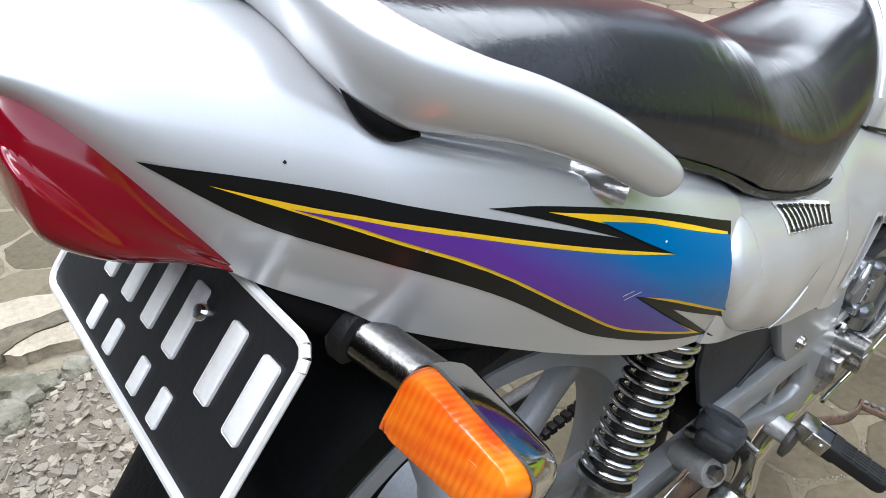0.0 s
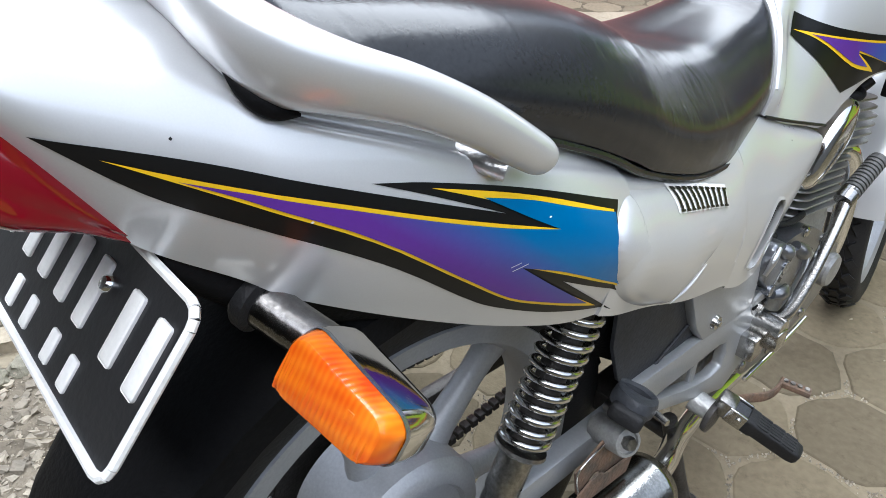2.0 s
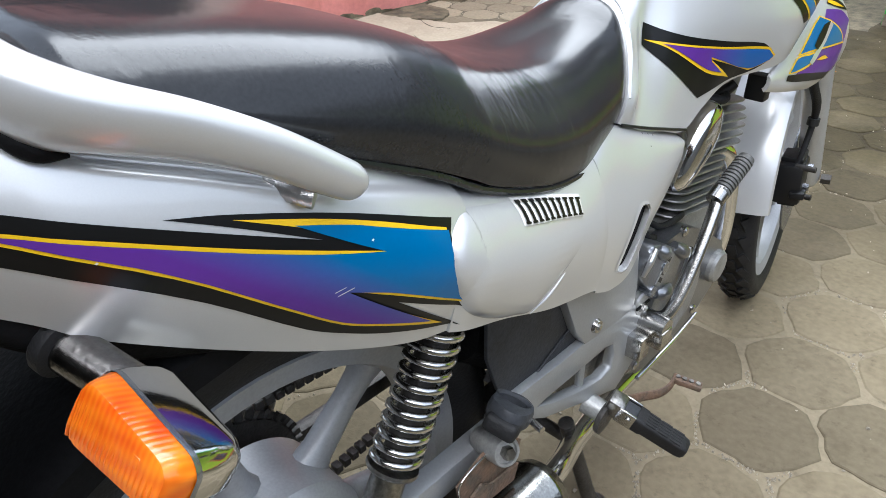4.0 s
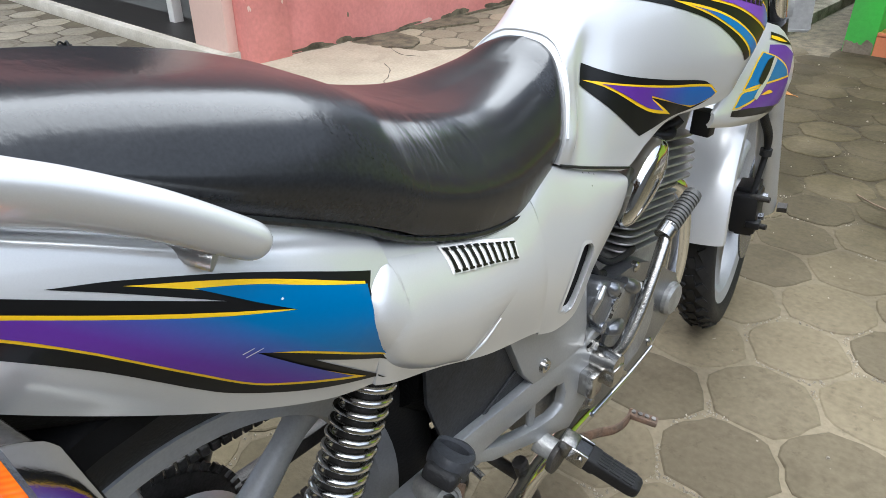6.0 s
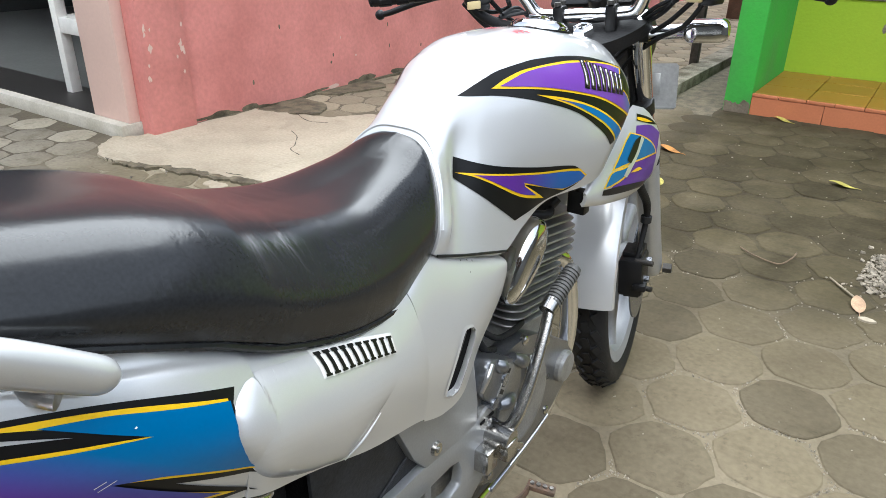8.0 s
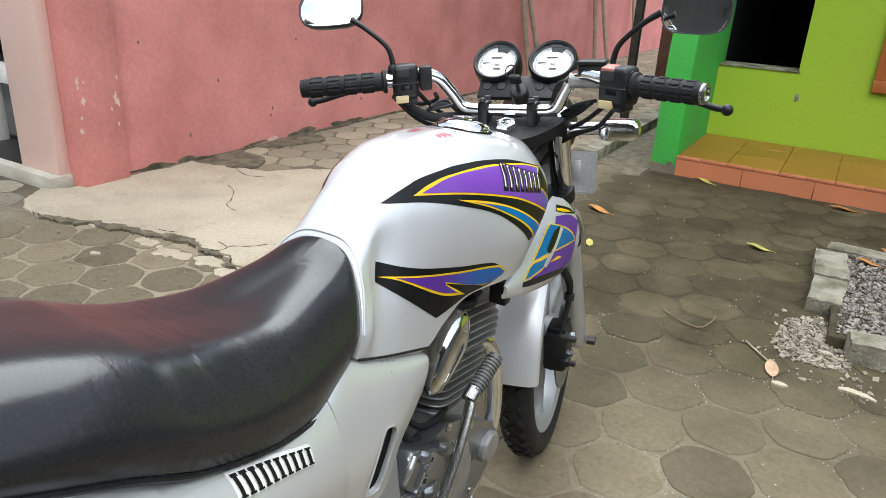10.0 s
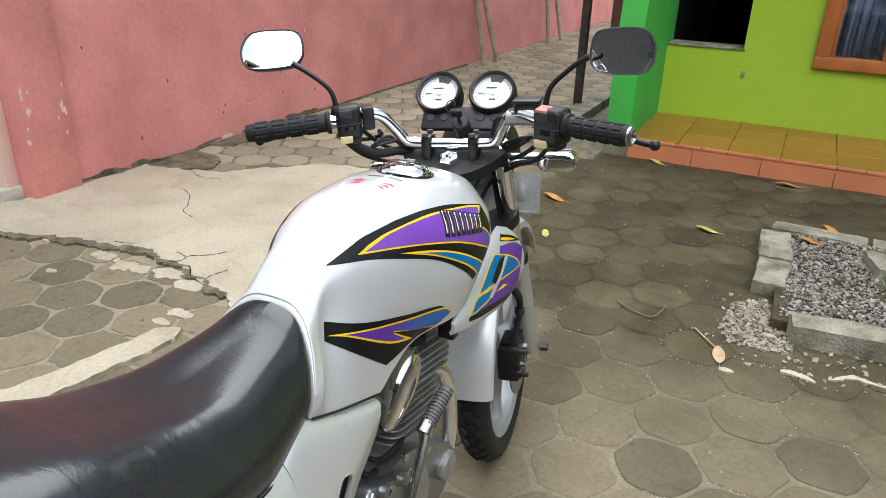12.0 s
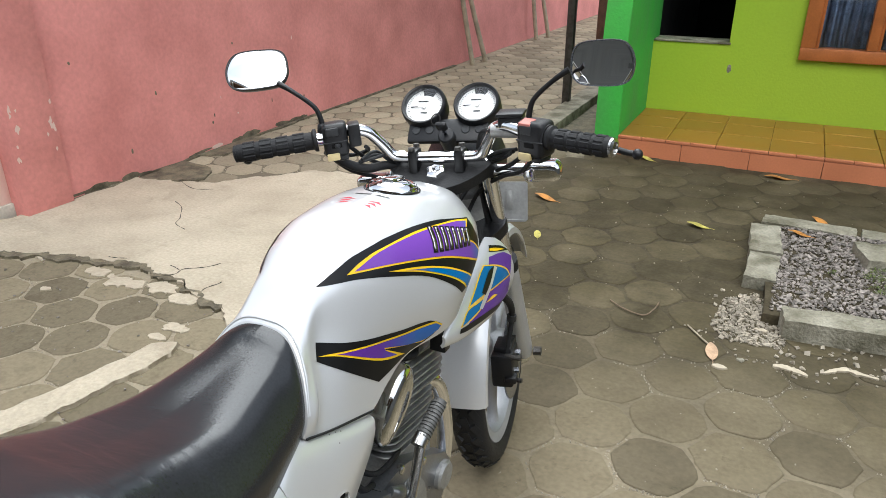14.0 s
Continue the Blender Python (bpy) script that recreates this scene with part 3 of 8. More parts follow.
# ---- lime green house ----
WX = 0.62
tagged(part("wall_lime", box(0.155, WX, 5.28, 5.5, -0.02, 3.2), LIME), "lime green painted house wall", "wall", kind="structure")
tagged(part("wall_lime_below", box(-0.36, 0.155, 5.28, 5.5, -0.02, 0.615), LIME), "lime green wall below a dark opening", "wall", kind="structure")
tagged(part("wall_lime_above", box(-0.36, 0.155, 5.28, 5.5, 1.65, 3.2), LIME), "lime green wall above a dark opening", "wall", kind="structure")
tagged(part("wall_lime_under", box(WX, 2.1, 5.28, 5.5, -0.02, 0.55), LIME), "lime green wall under the window", "wall", kind="structure")
tagged(part("wall_lime_over", box(WX, 2.1, 5.28, 5.5, 1.75, 3.2), LIME), "lime green wall over the window", "wall", kind="structure")
tagged(part("wall_lime_end", box(2.1, 8.0, 5.28, 5.5, -0.02, 3.2), LIME), "lime green painted house wall", "wall", kind="structure")
tagged(part("opening_sill", box(-0.355, 0.165, 5.27, 5.5, 0.615, 0.628, 0.003), KERB), "worn plaster sill of the dark opening", "sill", kind="structure")
# Room surfaces are painted black in place of an unlit interior.
tagged(part("room_dark", box(-0.36, 8.0, 7.6, 7.7, 0, 3.2), SHADE_BLACK), "back wall inside the house, painted black for the unlit room", "wall", kind="structure")
tagged(part("room_side", box(-0.46, -0.36, 5.5, 7.7, 0, 3.2), SHADE_BLACK), "side wall inside the house, painted black for the unlit room", "wall", kind="structure")
tagged(part("room_floor", box(-0.36, 8.0, 5.5, 7.6, 0.0, 0.10), SHADE_BLACK), "floor inside the house, painted black for the unlit room", "floor", kind="structure")
tagged(part("ceiling_house", box(-0.5, 8.0, 5.5, 7.7, 3.2, 3.3), SHADE_BLACK), "ceiling inside the house, painted black for the unlit room", "ceiling", kind="structure")
# wing wall, widening towards its top
ring = lambda y, z: [(-0.515, y, z), (-0.36, y, z), (-0.36, 5.5, z), (-0.515, 5.5, z)]
bm = skin([ring(4.39, -0.02), ring(4.39, 0.55), ring(4.40, 0.75), ring(4.44, 1.0), ring(4.52, 1.3), ring(4.6, 3.2)], True, True)
tagged(part("wall_green", bm, GREEN), "bright green painted wing wall of the porch", "wall", kind="structure")
tagged(part("porch", box(-0.36, 8.0, 4.402, 5.28, -0.02, 0.112), GROUT), "low porch core under tiles", "porch", kind="structure")
win = thing("window_house", "orange varnished wooden window with blue curtain behind glass", "window", kind="structure")
for x0, x1, z0, z1 in ((0.60, 2.12, 0.545, 0.625), (0.60, 0.69, 0.625, 1.75), (0.985, 1.045, 0.625, 1.70), (1.44, 1.50, 0.625, 1.70), (1.80, 2.12, 0.625, 1.75), (0.69, 1.80, 1.68, 1.75)):
    part("window_frame", box(x0, x1, 5.245, 5.36, z0, z1, 0.006), WOOD_ORANGE, win)
for x0, x1 in ((0.69, 0.985), (1.045, 1.44), (1.50, 1.80)):
    part("sash", box(x0, x0 + 0.02, 5.27, 5.32, 0.625, 1.68, 0.003), WOOD_ORANGE, win)
    p = part("pane", box(x0, x1, 5.295, 5.299, 0.625, 1.68), GLASS, win)
    p.visible_shadow = False
rows = []
for z in (0.56, 1.75):
    rows.append([(0.64 + 1.2 * k / 120, 5.42 + 0.018 * math.sin(k * 0.9) + 0.008 * math.sin(k * 2.3), z) for k in range(121)])
cur = part("curtain", skin(rows, False), CURTAIN)
sol = cur.modifiers.new("thickness", "SOLIDIFY")
sol.thickness = 0.002
tagged(cur, "blue and white curtain hanging behind the window", "curtain")
for k, (x0, w, h) in enumerate(((-0.50, 0.05, 0.05), (-0.44, 0.06, 0.035), (-0.39, 0.04, 0.06))):
    o = ragged([(x0 + w * math.cos(a), 0.02 + h * math.sin(a)) for a in (2 * math.pi * q / 12 for q in range(12))], 0.02, 0.01, 60.0 + k, 3.0)
    o = [(min(max(x, -0.513), -0.362), max(z, 0.0)) for x, z in o]
    tagged(part("wall_stain", extrude(o, 0.0012, Matrix(((1, 0, 0, 0), (0, 0, -1, 4.3896 - 0.0002 * k), (0, 1, 0, 0), (0, 0, 0, 1)))), MOSSDRY), "brown dirt splashed on the foot of the green wall", "stain", "stains on the wing wall", "structure")
o = ragged([(0.02 + 0.016 * math.cos(a), 0.45 + 0.03 * math.sin(a)) for a in (2 * math.pi * q / 10 for q in range(10))], 0.012, 0.006, 71.0, 4.0)
tagged(part("wall_flake", extrude(o, 0.002, Matrix(((1, 0, 0, 0.16), (0, 0, -1, 5.2795), (0, 1, 0, 0), (0, 0, 0, 1)))), KERB), "grey scar of bare plaster on the lime wall", "flaked paint", kind="structure")
# alley: post, leaning sticks, dark timber, raised edge
tagged(part("post", box(-1.065, -1.005, 5.45, 5.51, -0.02, 2.8, 0.004), STEEL), "dark painted steel post standing in the alley", "post")
tagged(part("timber", box(-1.72, -1.5, 9.0, 9.2, -0.02, 2.6, 0.01), BROWNWOOD), "dark brown timber upright in the alley", "timber")
for k, (yb, yt, zt, xo) in enumerate(((7.15, 6.85, 2.1, 0.16), (7.42, 6.9, 2.0, 0.2), (9.4, 9.1, 2.2, 0.12), (9.75, 9.35, 2.1, 0.18), (11.1, 10.9, 2.2, 0.15))):
    s = part("pole", tube([(-2.76 + xo, yb, 0.0), (-2.74 + 0.02, (yb + yt) / 2, zt / 2), (-2.735, yt, zt)], [0.028, 0.026, 0.02], 10, 4), BAMBOO)
    tagged(s, "weathered bamboo pole leaning on the pink wall", "pole", "poles leaning on the wall")
# Flat slab: its dark colour stands in for the deep drain's shadow.
slab("drain", [(-0.98, 4.25), (-0.53, 4.15), (-0.53, 9.0), (-0.86, 9.0)], -0.2, 0.002, MOSS, "flat dark slab painting the shadowed drain beside the house", "drain", 0.02, 2.0, 0.0)
tagged(part("kerb_alley", box(-1.04, -0.87, 4.35, 12.0, -0.05, 0.075, 0.008), KERB), "worn concrete kerb along the alley drain", "kerb", kind="structure")

# ---- kerb bed with gravel ----
def block(name, x0, x1, y0, y1, h, turn, label, mat=KERB, seed=0):
    bm = bmesh.new()
    bmesh.ops.create_grid(bm, x_segments=10, y_segments=6, size=0.5)
    top = [v for v in bm.verts]
    for v in top:
        n = noise.noise(Vector((v.co.x * 4 + seed, v.co.y * 4, seed)))
        edge = max(abs(v.co.x), abs(v.co.y)) > 0.49
        w = noise.noise_vector(Vector((v.co.x * 6 + seed, v.co.y * 6, 3)))
        v.co = Vector((v.co.x * (x1 - x0) + w.x * 0.008, v.co.y * (y1 - y0) + w.y * 0.008, h + n * 0.008 - (0.006 if edge else 0)))
    ext = bmesh.ops.extrude_face_region(bm, geom=bm.faces[:])
    for v in ext["geom"]:
        if isinstance(v, bmesh.types.BMVert):
            v.co.z = -0.03
    bmesh.ops.transform(bm, matrix=pose((x0 + x1) / 2, (y0 + y1) / 2, 0, 0, 0, turn), verts=bm.verts)
    ob = part(name, bm, mat, None, "", 45)
    return tagged(ob, label, "kerb stone", "kerb stones round the gravel")


block("kerb_stone", 0.54, 0.67, 2.98, 3.32, 0.065, 3, "mossy grey concrete kerb stone beside gravel", seed=1)
block("kerb_stone", 0.55, 0.67, 2.70, 2.97, 0.06, -2, "broken mossy concrete kerb stone beside gravel", seed=2)
block("kerb_stone", 0.58, 0.98, 3.36, 3.47, 0.06, -3, "weathered concrete kerb stone edging the gravel", seed=3)
block("kerb_stone", 1.0, 1.5, 3.34, 3.45, 0.06, -4, "weathered concrete kerb stone edging the gravel", seed=4)
block("kerb_stone", 0.70, 1.22, 2.35, 2.47, 0.085, 6, "chipped pale concrete kerb stone with dark moss", seed=5)
block("kerb_stone", 1.24, 1.8, 2.40, 2.52, 0.08, 5, "chipped pale concrete kerb stone with dark moss", seed=6)
block("rubble_block", 0.97, 1.2, 3.0, 3.2, 0.10, 12, "dark mossy concrete lump on gravel", seed=7)


def gravel(name, outline, count, z, label, size=(0.006, 0.016), seed=4, mat=None, small=1.6):
    """Crushed stones: uneven, flattened blocks, many small ones to each large one."""
    rnd = random.Random(seed)
    xs, ys = [p[0] for p in outline], [p[1] for p in outline]
    verts, faces = [], []
    base = [(a, b, c) for c in (-0.5, 0.5) for a, b in ((-0.8, -0.7), (0.8, -0.7), (0.8, 0.7), (-0.8, 0.7))]
    quads = [(3, 2, 1, 0), (4, 5, 6, 7), (0, 1, 5, 4), (1, 2, 6, 5), (2, 3, 7, 6), (3, 0, 4, 7)]
    made = 0
    while made < count:
        x, y = rnd.uniform(min(xs), max(xs)), rnd.uniform(min(ys), max(ys))
        if not inside(x, y, outline):
            continue
        made += 1
        s = size[0] + (size[1] - size[0]) * rnd.random() ** small
        rot = Euler((rnd.uniform(-0.5, 0.5), rnd.uniform(-0.5, 0.5), rnd.uniform(0, 6.28))).to_matrix()
        k, flat = len(verts), rnd.uniform(0.5, 1.1)
        for p in base:
            q = rot @ Vector((p[0] * s * rnd.uniform(0.45, 1.25), p[1] * s * rnd.uniform(0.45, 1.15), p[2] * s * flat * rnd.uniform(0.6, 1.2)))
            verts.append((x + q.x, y + q.y, z + q.z))
        faces += [tuple(k + i for i in f) for f in quads]
    me = bpy.data.meshes.new(name)
    me.from_pydata(verts, [], faces)
    me.materials.append(mat or STONE)
    return tagged(new(name, me), label, "gravel", kind="stuff")


slab("dirt_base", [(-1.12, -0.95), (-1.02, -0.25), (-0.88, 0.03), (-0.3, 0.06), (-0.25, -0.95)], -0.004, 0.006, MOSSDRY, "dry brown dirt under pale rubble", "dirt", 0.02, 31.0, 0.001)
slab("gravel_base", [(0.64, 2.42), (1.7, 2.5), (1.7, 3.4), (0.62, 3.38)], -0.004, 0.045, SOIL, "dusty soil under the gravel bed", "ground", 0.01, 4.0)
gravel("gravel", [(0.66, 2.45), (1.7, 2.5), (1.7, 3.37), (0.66, 3.35)], 9500, 0.05, "grey crushed gravel inside the kerb stones", (0.0025, 0.011), 4, None, 2.5)
gravel("gravel_spill", [(0.47, 2.3), (0.56, 2.22), (0.72, 2.25), (0.72, 2.5), (0.6, 2.66), (0.50, 2.56)], 1500, 0.007, "pale crushed gravel spilled beside the kerb", (0.002, 0.011), 9, RUBBLE, 3.0)
gravel("gravel_scatter", [(0.42, 2.2), (0.6, 2.08), (1.3, 2.1), (1.3, 2.36), (0.7, 2.36), (0.54, 2.75), (0.46, 2.6)], 170, 0.006, "pale chips scattered round the kerb", (0.003, 0.014), 21, RUBBLE)
gravel("gravel_edge", [(-1.05, -0.9), (-1.0, -0.22), (-0.86, 0.0), (-0.4, 0.02), (-0.38, -0.9)], 7000, 0.007, "loose pale rubble behind the motorcycle", (0.0012, 0.017), 12, RUBBLE, 5.0)
slab("moss_strip", [(-1.175, -0.60), (-1.172, -0.25), (-1.172, 0.05), (-1.130, 0.05), (-1.120, -0.25), (-1.085, -0.34), (-1.085, -0.60)], 0.012, 0.034, MOSS, "olive green moss in the gap between cement slabs", "moss", 0.012, 44.0, 0.002, 0.012, 2.5)
for k, (x, y, r) in enumerate(((-0.985, -0.318, 0.036), (-0.945, -0.305, 0.030), (-0.905, -0.350, 0.042), (-0.965, -0.262, 0.024), (-0.975, -0.205, 0.030), (-0.992, -0.150, 0.026), (-0.95, -0.42, 0.036))):
    rnd = random.Random(310 + k)
    bm = bmesh.new()
    bmesh.ops.create_icosphere(bm, subdivisions=3, radius=1.0)
    for v in bm.verts:
        w = 1 + 0.42 * noise.noise(v.co * 1.3 + Vector((k * 3.1, 0, 0))) + 0.12 * noise.noise(v.co * 4.5)
        v.co = Vector((x + v.co.x * r * w * rnd.uniform(0.985, 1.015), y + v.co.y * r * 1.1 * w, 0.012 + min(v.co.z * 0.75 * w, 0.55) * r))
    tagged(part("kerb_lump", bm, KERB), "broken lump of mossy concrete at the slab's edge", "concrete lump", "lumps along the broken edge", "structure")
for k, (x, y, r) in enumerate(((-0.741, -0.326, 0.013), (-0.708, -0.332, 0.010), (-0.862, -0.240, 0.014), (-0.852, -0.335, 0.008), (-0.862, -0.300, 0.008), (-0.820, -0.273, 0.009), (-0.689, -0.355, 0.010))):
    rnd = random.Random(330 + k)
    o = [(x + r * rnd.uniform(0.75, 1.2) * math.cos(a), y + r * rnd.uniform(0.75, 1.2) * math.sin(a)) for a in (2 * math.pi * q / 6 + rnd.uniform(-0.3, 0.3) for q in range(6))]
    tagged(part("stone_chip", extrude(o, 0.006, Matrix.Translation((0, 0, 0.009)), 0.0015), RUBBLE), "flat pale chip of broken stone on rubble", "stone", "pale chips in the rubble", "structure")
tagged(part("dry_stem", tube([(-0.700, -0.420, 0.014), (-0.730, -0.388, 0.020), (-0.774, -0.358, 0.022), (-0.784, -0.320, 0.020), (-0.766, -0.268, 0.016), (-0.72, -0.21, 0.014)], 0.0011, 6, 8), BAMBOO), "thin dry bent stem lying on the rubble", "stem")
gravel("grit", [(-0.6, 0.5), (1.6, 0.5), (1.6, 4.2), (-0.6, 4.2)], 380, 0.005, "scattered grit and small pale stones", (0.0012, 0.005), 15, RUBBLE)
gravel("grit", [(-2.6, 0.6), (-0.7, 0.6), (-0.9, 1.6), (-2.6, 1.65)], 160, 0.008, "scattered grit on the paving", (0.002, 0.006), 16)


def joint_crumbs(count, seed):
    """Small crumbs of stone and mortar that lie along the joints of the paving."""
    rnd, spots = random.Random(seed), []
    while len(spots) < count:
        cx, cy, _ = rnd.choice(near_pavers)
        if rnd.random() > math.exp(-((cx - 0.55) ** 2 + (cy - 0.75) ** 2) / 1.1) and cx > -0.75 or cx < -0.75 and rnd.random() > 0.25:
            continue
        a = rnd.uniform(0, 2 * math.pi)
        u = a % (math.pi / 3) - math.pi / 6
        q = R * 0.866 / math.cos(u) * rnd.gauss(1.0, 0.03)
        x, y = cx + q * math.cos(a), cy + q * math.sin(a)
        if math.sin(9 * x + 4 * y) * math.sin(6 * y - 7 * x + 1.3) + 0.5 * math.sin(23 * x + 17 * y) > 0.15:
            spots.append((x, y))
    verts, faces = [], []
    for x, y in spots:
        r, k = rnd.uniform(0.0010, 0.0036), len(verts)
        h = r * rnd.uniform(0.5, 1.0)
        for c in range(5):
            b = 2 * math.pi * c / 5 + rnd.uniform(-0.4, 0.4)
            verts.append((x + r * math.cos(b), y + r * math.sin(b) * 0.8, 0.001))
        verts.append((x + rnd.uniform(-0.3, 0.3) * r, y, 0.003 + h))
        faces += [(k + c, k + (c + 1) % 5, k + 5) for c in range(5)] + [tuple(k + c for c in range(4, -1, -1))]
    me = bpy.data.meshes.new("joint_crumbs")
    me.from_pydata(verts, [], faces)
    me.materials.append(CRUMB)
    return tagged(new("joint_crumbs", me), "crumbs of stone and mortar along the paving joints", "crumbs", kind="stuff")


joint_crumbs(3600, 77)


def leaf(x, y, size, turn, colour, label, z=0.012):
    out = spline([(0, -1), (0.32, -0.55), (0.42, 0.0), (0.28, 0.55), (0, 1.05), (-0.28, 0.55), (-0.42, 0.0), (-0.32, -0.55)], 4, True)
    bm = bmesh.new()
    c = [bm.verts.new((0, k * 0.5 - 1 + 0.02, 0)) for k in range(5)]
    vs = [bm.verts.new((p[0], p[1], 0.10 * abs(p[0]) + 0.06 * math.sin(p[1] * 3))) for p in out]
    f = bm.faces.new(vs)
    bmesh.ops.delete(bm, geom=c, context="VERTS")
    bmesh.ops.triangulate(bm, faces=[f])
    ext = bmesh.ops.extrude_face_region(bm, geom=bm.faces[:])
    for v in ext["geom"]:
        if isinstance(v, bmesh.types.BMVert):
            v.co.z += 0.02
    tube([(0, -1, 0.01), (0.03, -1.25, 0.03), (0.0, -1.45, 0.02)], 0.02, 6, 3, bm)
    bmesh.ops.transform(bm, matrix=pose(x, y, z, 4, 5, turn) @ Matrix.Scale(size, 4), verts=bm.verts)
    ob = part("leaf", bm, colour)
    return tagged(ob, label, "leaf", "fallen leaves")


TWIG = material("dry_twig", (0.20, 0.14, 0.09), 0.85, 0, 0.2, 40, 200, 0.2)
LEAF_Y = material("yellow_leaf", (0.52, 0.46, 0.10), 0.7, 0, 0.2, 30, 200, 0.1)
LEAF_O = material("orange_leaf", (0.55, 0.24, 0.05), 0.7, 0, 0.25, 30, 200, 0.1)
LEAF_P = material("dry_pale_leaf", (0.48, 0.32, 0.20), 0.8, 0, 0.2, 30, 200, 0.1)
leaf(0.30, 3.29, 0.055, 80, LEAF_Y, "yellow fallen leaf on the paving")
leaf(0.50, 2.12, 0.05, 10, LEAF_P, "dry pale brown leaf on the paving")
leaf(-0.155, 4.33, 0.06, 60, LEAF_Y, "yellowed leaf lying beside the porch")
leaf(0.62, 4.27, 0.075, 100, LEAF_O, "orange dry leaf lying beside the porch")
leaf(0.84, 3.60, 0.06, 40, LEAF_O, "orange dry leaf beside the kerb stones")
leaf(0.78, 3.56, 0.05, 110, LEAF_O, "orange dry leaf beside the kerb stones")
leaf(0.74, 3.26, 0.05, 75, LEAF_O, "orange dry leaf on the gravel", 0.06)
leaf(-0.37, 2.84, 0.04, 20, LEAF_Y, "small yellow leaf on the paving")
leaf(-0.50, 3.35, 0.07, 70, LEAF_O, "orange dry leaf on the paving")
tw = part("twig", tube([(0.10, 2.34, 0.01), (0.16, 2.29, 0.013), (0.24, 2.27, 0.012), (0.27, 2.32, 0.02), (0.275, 2.40, 0.012)], 0.0028, 8, 5), TWIG)
tagged(tw, "thin dry bent twig on the paving", "twig")
tw = part("twig", tube([(0.40, 2.27, 0.01), (0.46, 2.19, 0.013), (0.50, 2.15, 0.01)], 0.003, 8, 4), BAMBOO)
tagged(tw, "thin pale straw stalk on the paving", "twig")
for k, (x, y, r) in enumerate(((0.533, 2.038, 0.020), (0.640, 2.352, 0.020), (0.718, 2.337, 0.016), (0.657, 2.281, 0.015), (0.593, 2.115, 0.013), (-0.25, 2.10, 0.022))):
    rnd = random.Random(350 + k)
    o = [(x + r * rnd.uniform(0.9, 1.4) * math.cos(a), y + r * rnd.uniform(0.5, 0.8) * math.sin(a)) for a in (2 * math.pi * q / 7 for q in range(7))]
    tagged(part("stone_chip", extrude(o, 0.011, Matrix.Translation((0, 0, 0.0)), 0.003), CEMENT if k < 3 else KERB), "pale chip of broken cement on the paving", "stone", "cement chips")
for k, line in enumerate(([(0.692, 2.124), (0.725, 2.128), (0.760, 2.122), (0.797, 2.106)], [(0.842, 2.148), (0.872, 2.176), (0.905, 2.200), (0.945, 2.192), (1.002, 2.184)])):
    rnd = random.Random(370 + k)
    mid = [tuple(q)[:2] for q in spline([(*p, 0) for p in line], 6)]
    wide = [0.004 + 0.013 * math.sin(math.pi * (i + 0.5) / len(mid)) * rnd.uniform(0.4, 1.1) for i in range(len(mid))]
    o = [(x, y - w) for (x, y), w in zip(mid, wide)] + [(x, y + w * rnd.uniform(0.5, 1.2)) for (x, y), w in list(zip(mid, wide))[::-1]]
    tagged(part("cement_flake", extrude(o, 0.010, Matrix.Translation((0, 0, 0.0)), 0.001), CEMENT), "long thin flake of pale cement stuck to the paving", "cement patch", "cement flakes", "structure")
# low weeds growing out of the gravel
rnd, verts, faces = random.Random(91), [], []
for cx, cy, r, count in ((0.871, 2.874, 0.016, 26), (1.058, 3.015, 0.06, 160), (1.025, 2.901, 0.05, 120), (1.05, 2.78, 0.05, 110), (1.16, 2.90, 0.09, 200)):
    for q in range(count):
        a, d = rnd.uniform(0, 6.28), r * math.sqrt(rnd.random())
        x, y, z, t, w = cx + d * math.cos(a), cy + d * math.sin(a), 0.053 + rnd.uniform(0, 0.014), rnd.uniform(0, 6.28), rnd.uniform(0.003, 0.007)
        k = len(verts)
        c, e = math.cos(t), math.sin(t)
        verts += [(x, y, z - 0.004), (x + w * (c - 0.5 * e), y + w * (e + 0.5 * c), z + 0.002), (x + 2 * w * c, y + 2 * w * e, z + rnd.uniform(-0.003, 0.004)), (x + w * (c + 0.5 * e), y + w * (e - 0.5 * c), z + 0.002)]
        faces += [(k, k + 1, k + 2, k + 3)]
me = bpy.data.meshes.new("weeds")
me.from_pydata(verts, [], faces)
me.materials.append(material("weed_leaf", (0.10, 0.13, 0.025), 0.6, 0, 0.2, 12, 80, 0.1, spread=0.35, island=True))
tagged(new("weeds", me), "low yellow-green weeds growing in the gravel", "weeds", kind="stuff")

# ---- house behind the camera closes the place; added side wall, porch roof cut light ----
PLAIN = material("weathered_wall", (0.12, 0.12, 0.115), 0.9, 0, 0.1, 2, 60, 0.2)
tagged(part("wall_back", box(-9, 9, -4.2, -4.0, -0.02, 4.6), PLAIN), "plain weathered house wall", "wall", kind="structure")
# Unseen wall added to cut the light from the right.
tagged(part("wall_side", box(3.9, 4.1, -4.0, 4.0, -0.02, 1.7), PLAIN), "unseen plain wall added to cut light from the side", "wall", kind="structure")
tagged(part("roof_back", box(-9, 9, -4.4, -2.2, 2.9, 3.0), BROWNWOOD), "brown roof overhang of the house", "roof", kind="structure")
# Unseen roof added to shade the porch and the ground before it.
tagged(part("roof_porch", box(-0.9, 8, 4.1, 7.8, 3.3, 3.4), BROWNWOOD), "unseen brown roof added over the porch to shade it", "roof", kind="structure")
# White band added only for the bright bar in the right mirror.
tagged(part("ledge_back", box(-9, 9, -4.0, -3.75, 0.28, 0.40), WHITEPAINT), "white band added to be mirrored as a bright bar", "ledge", kind="structure")
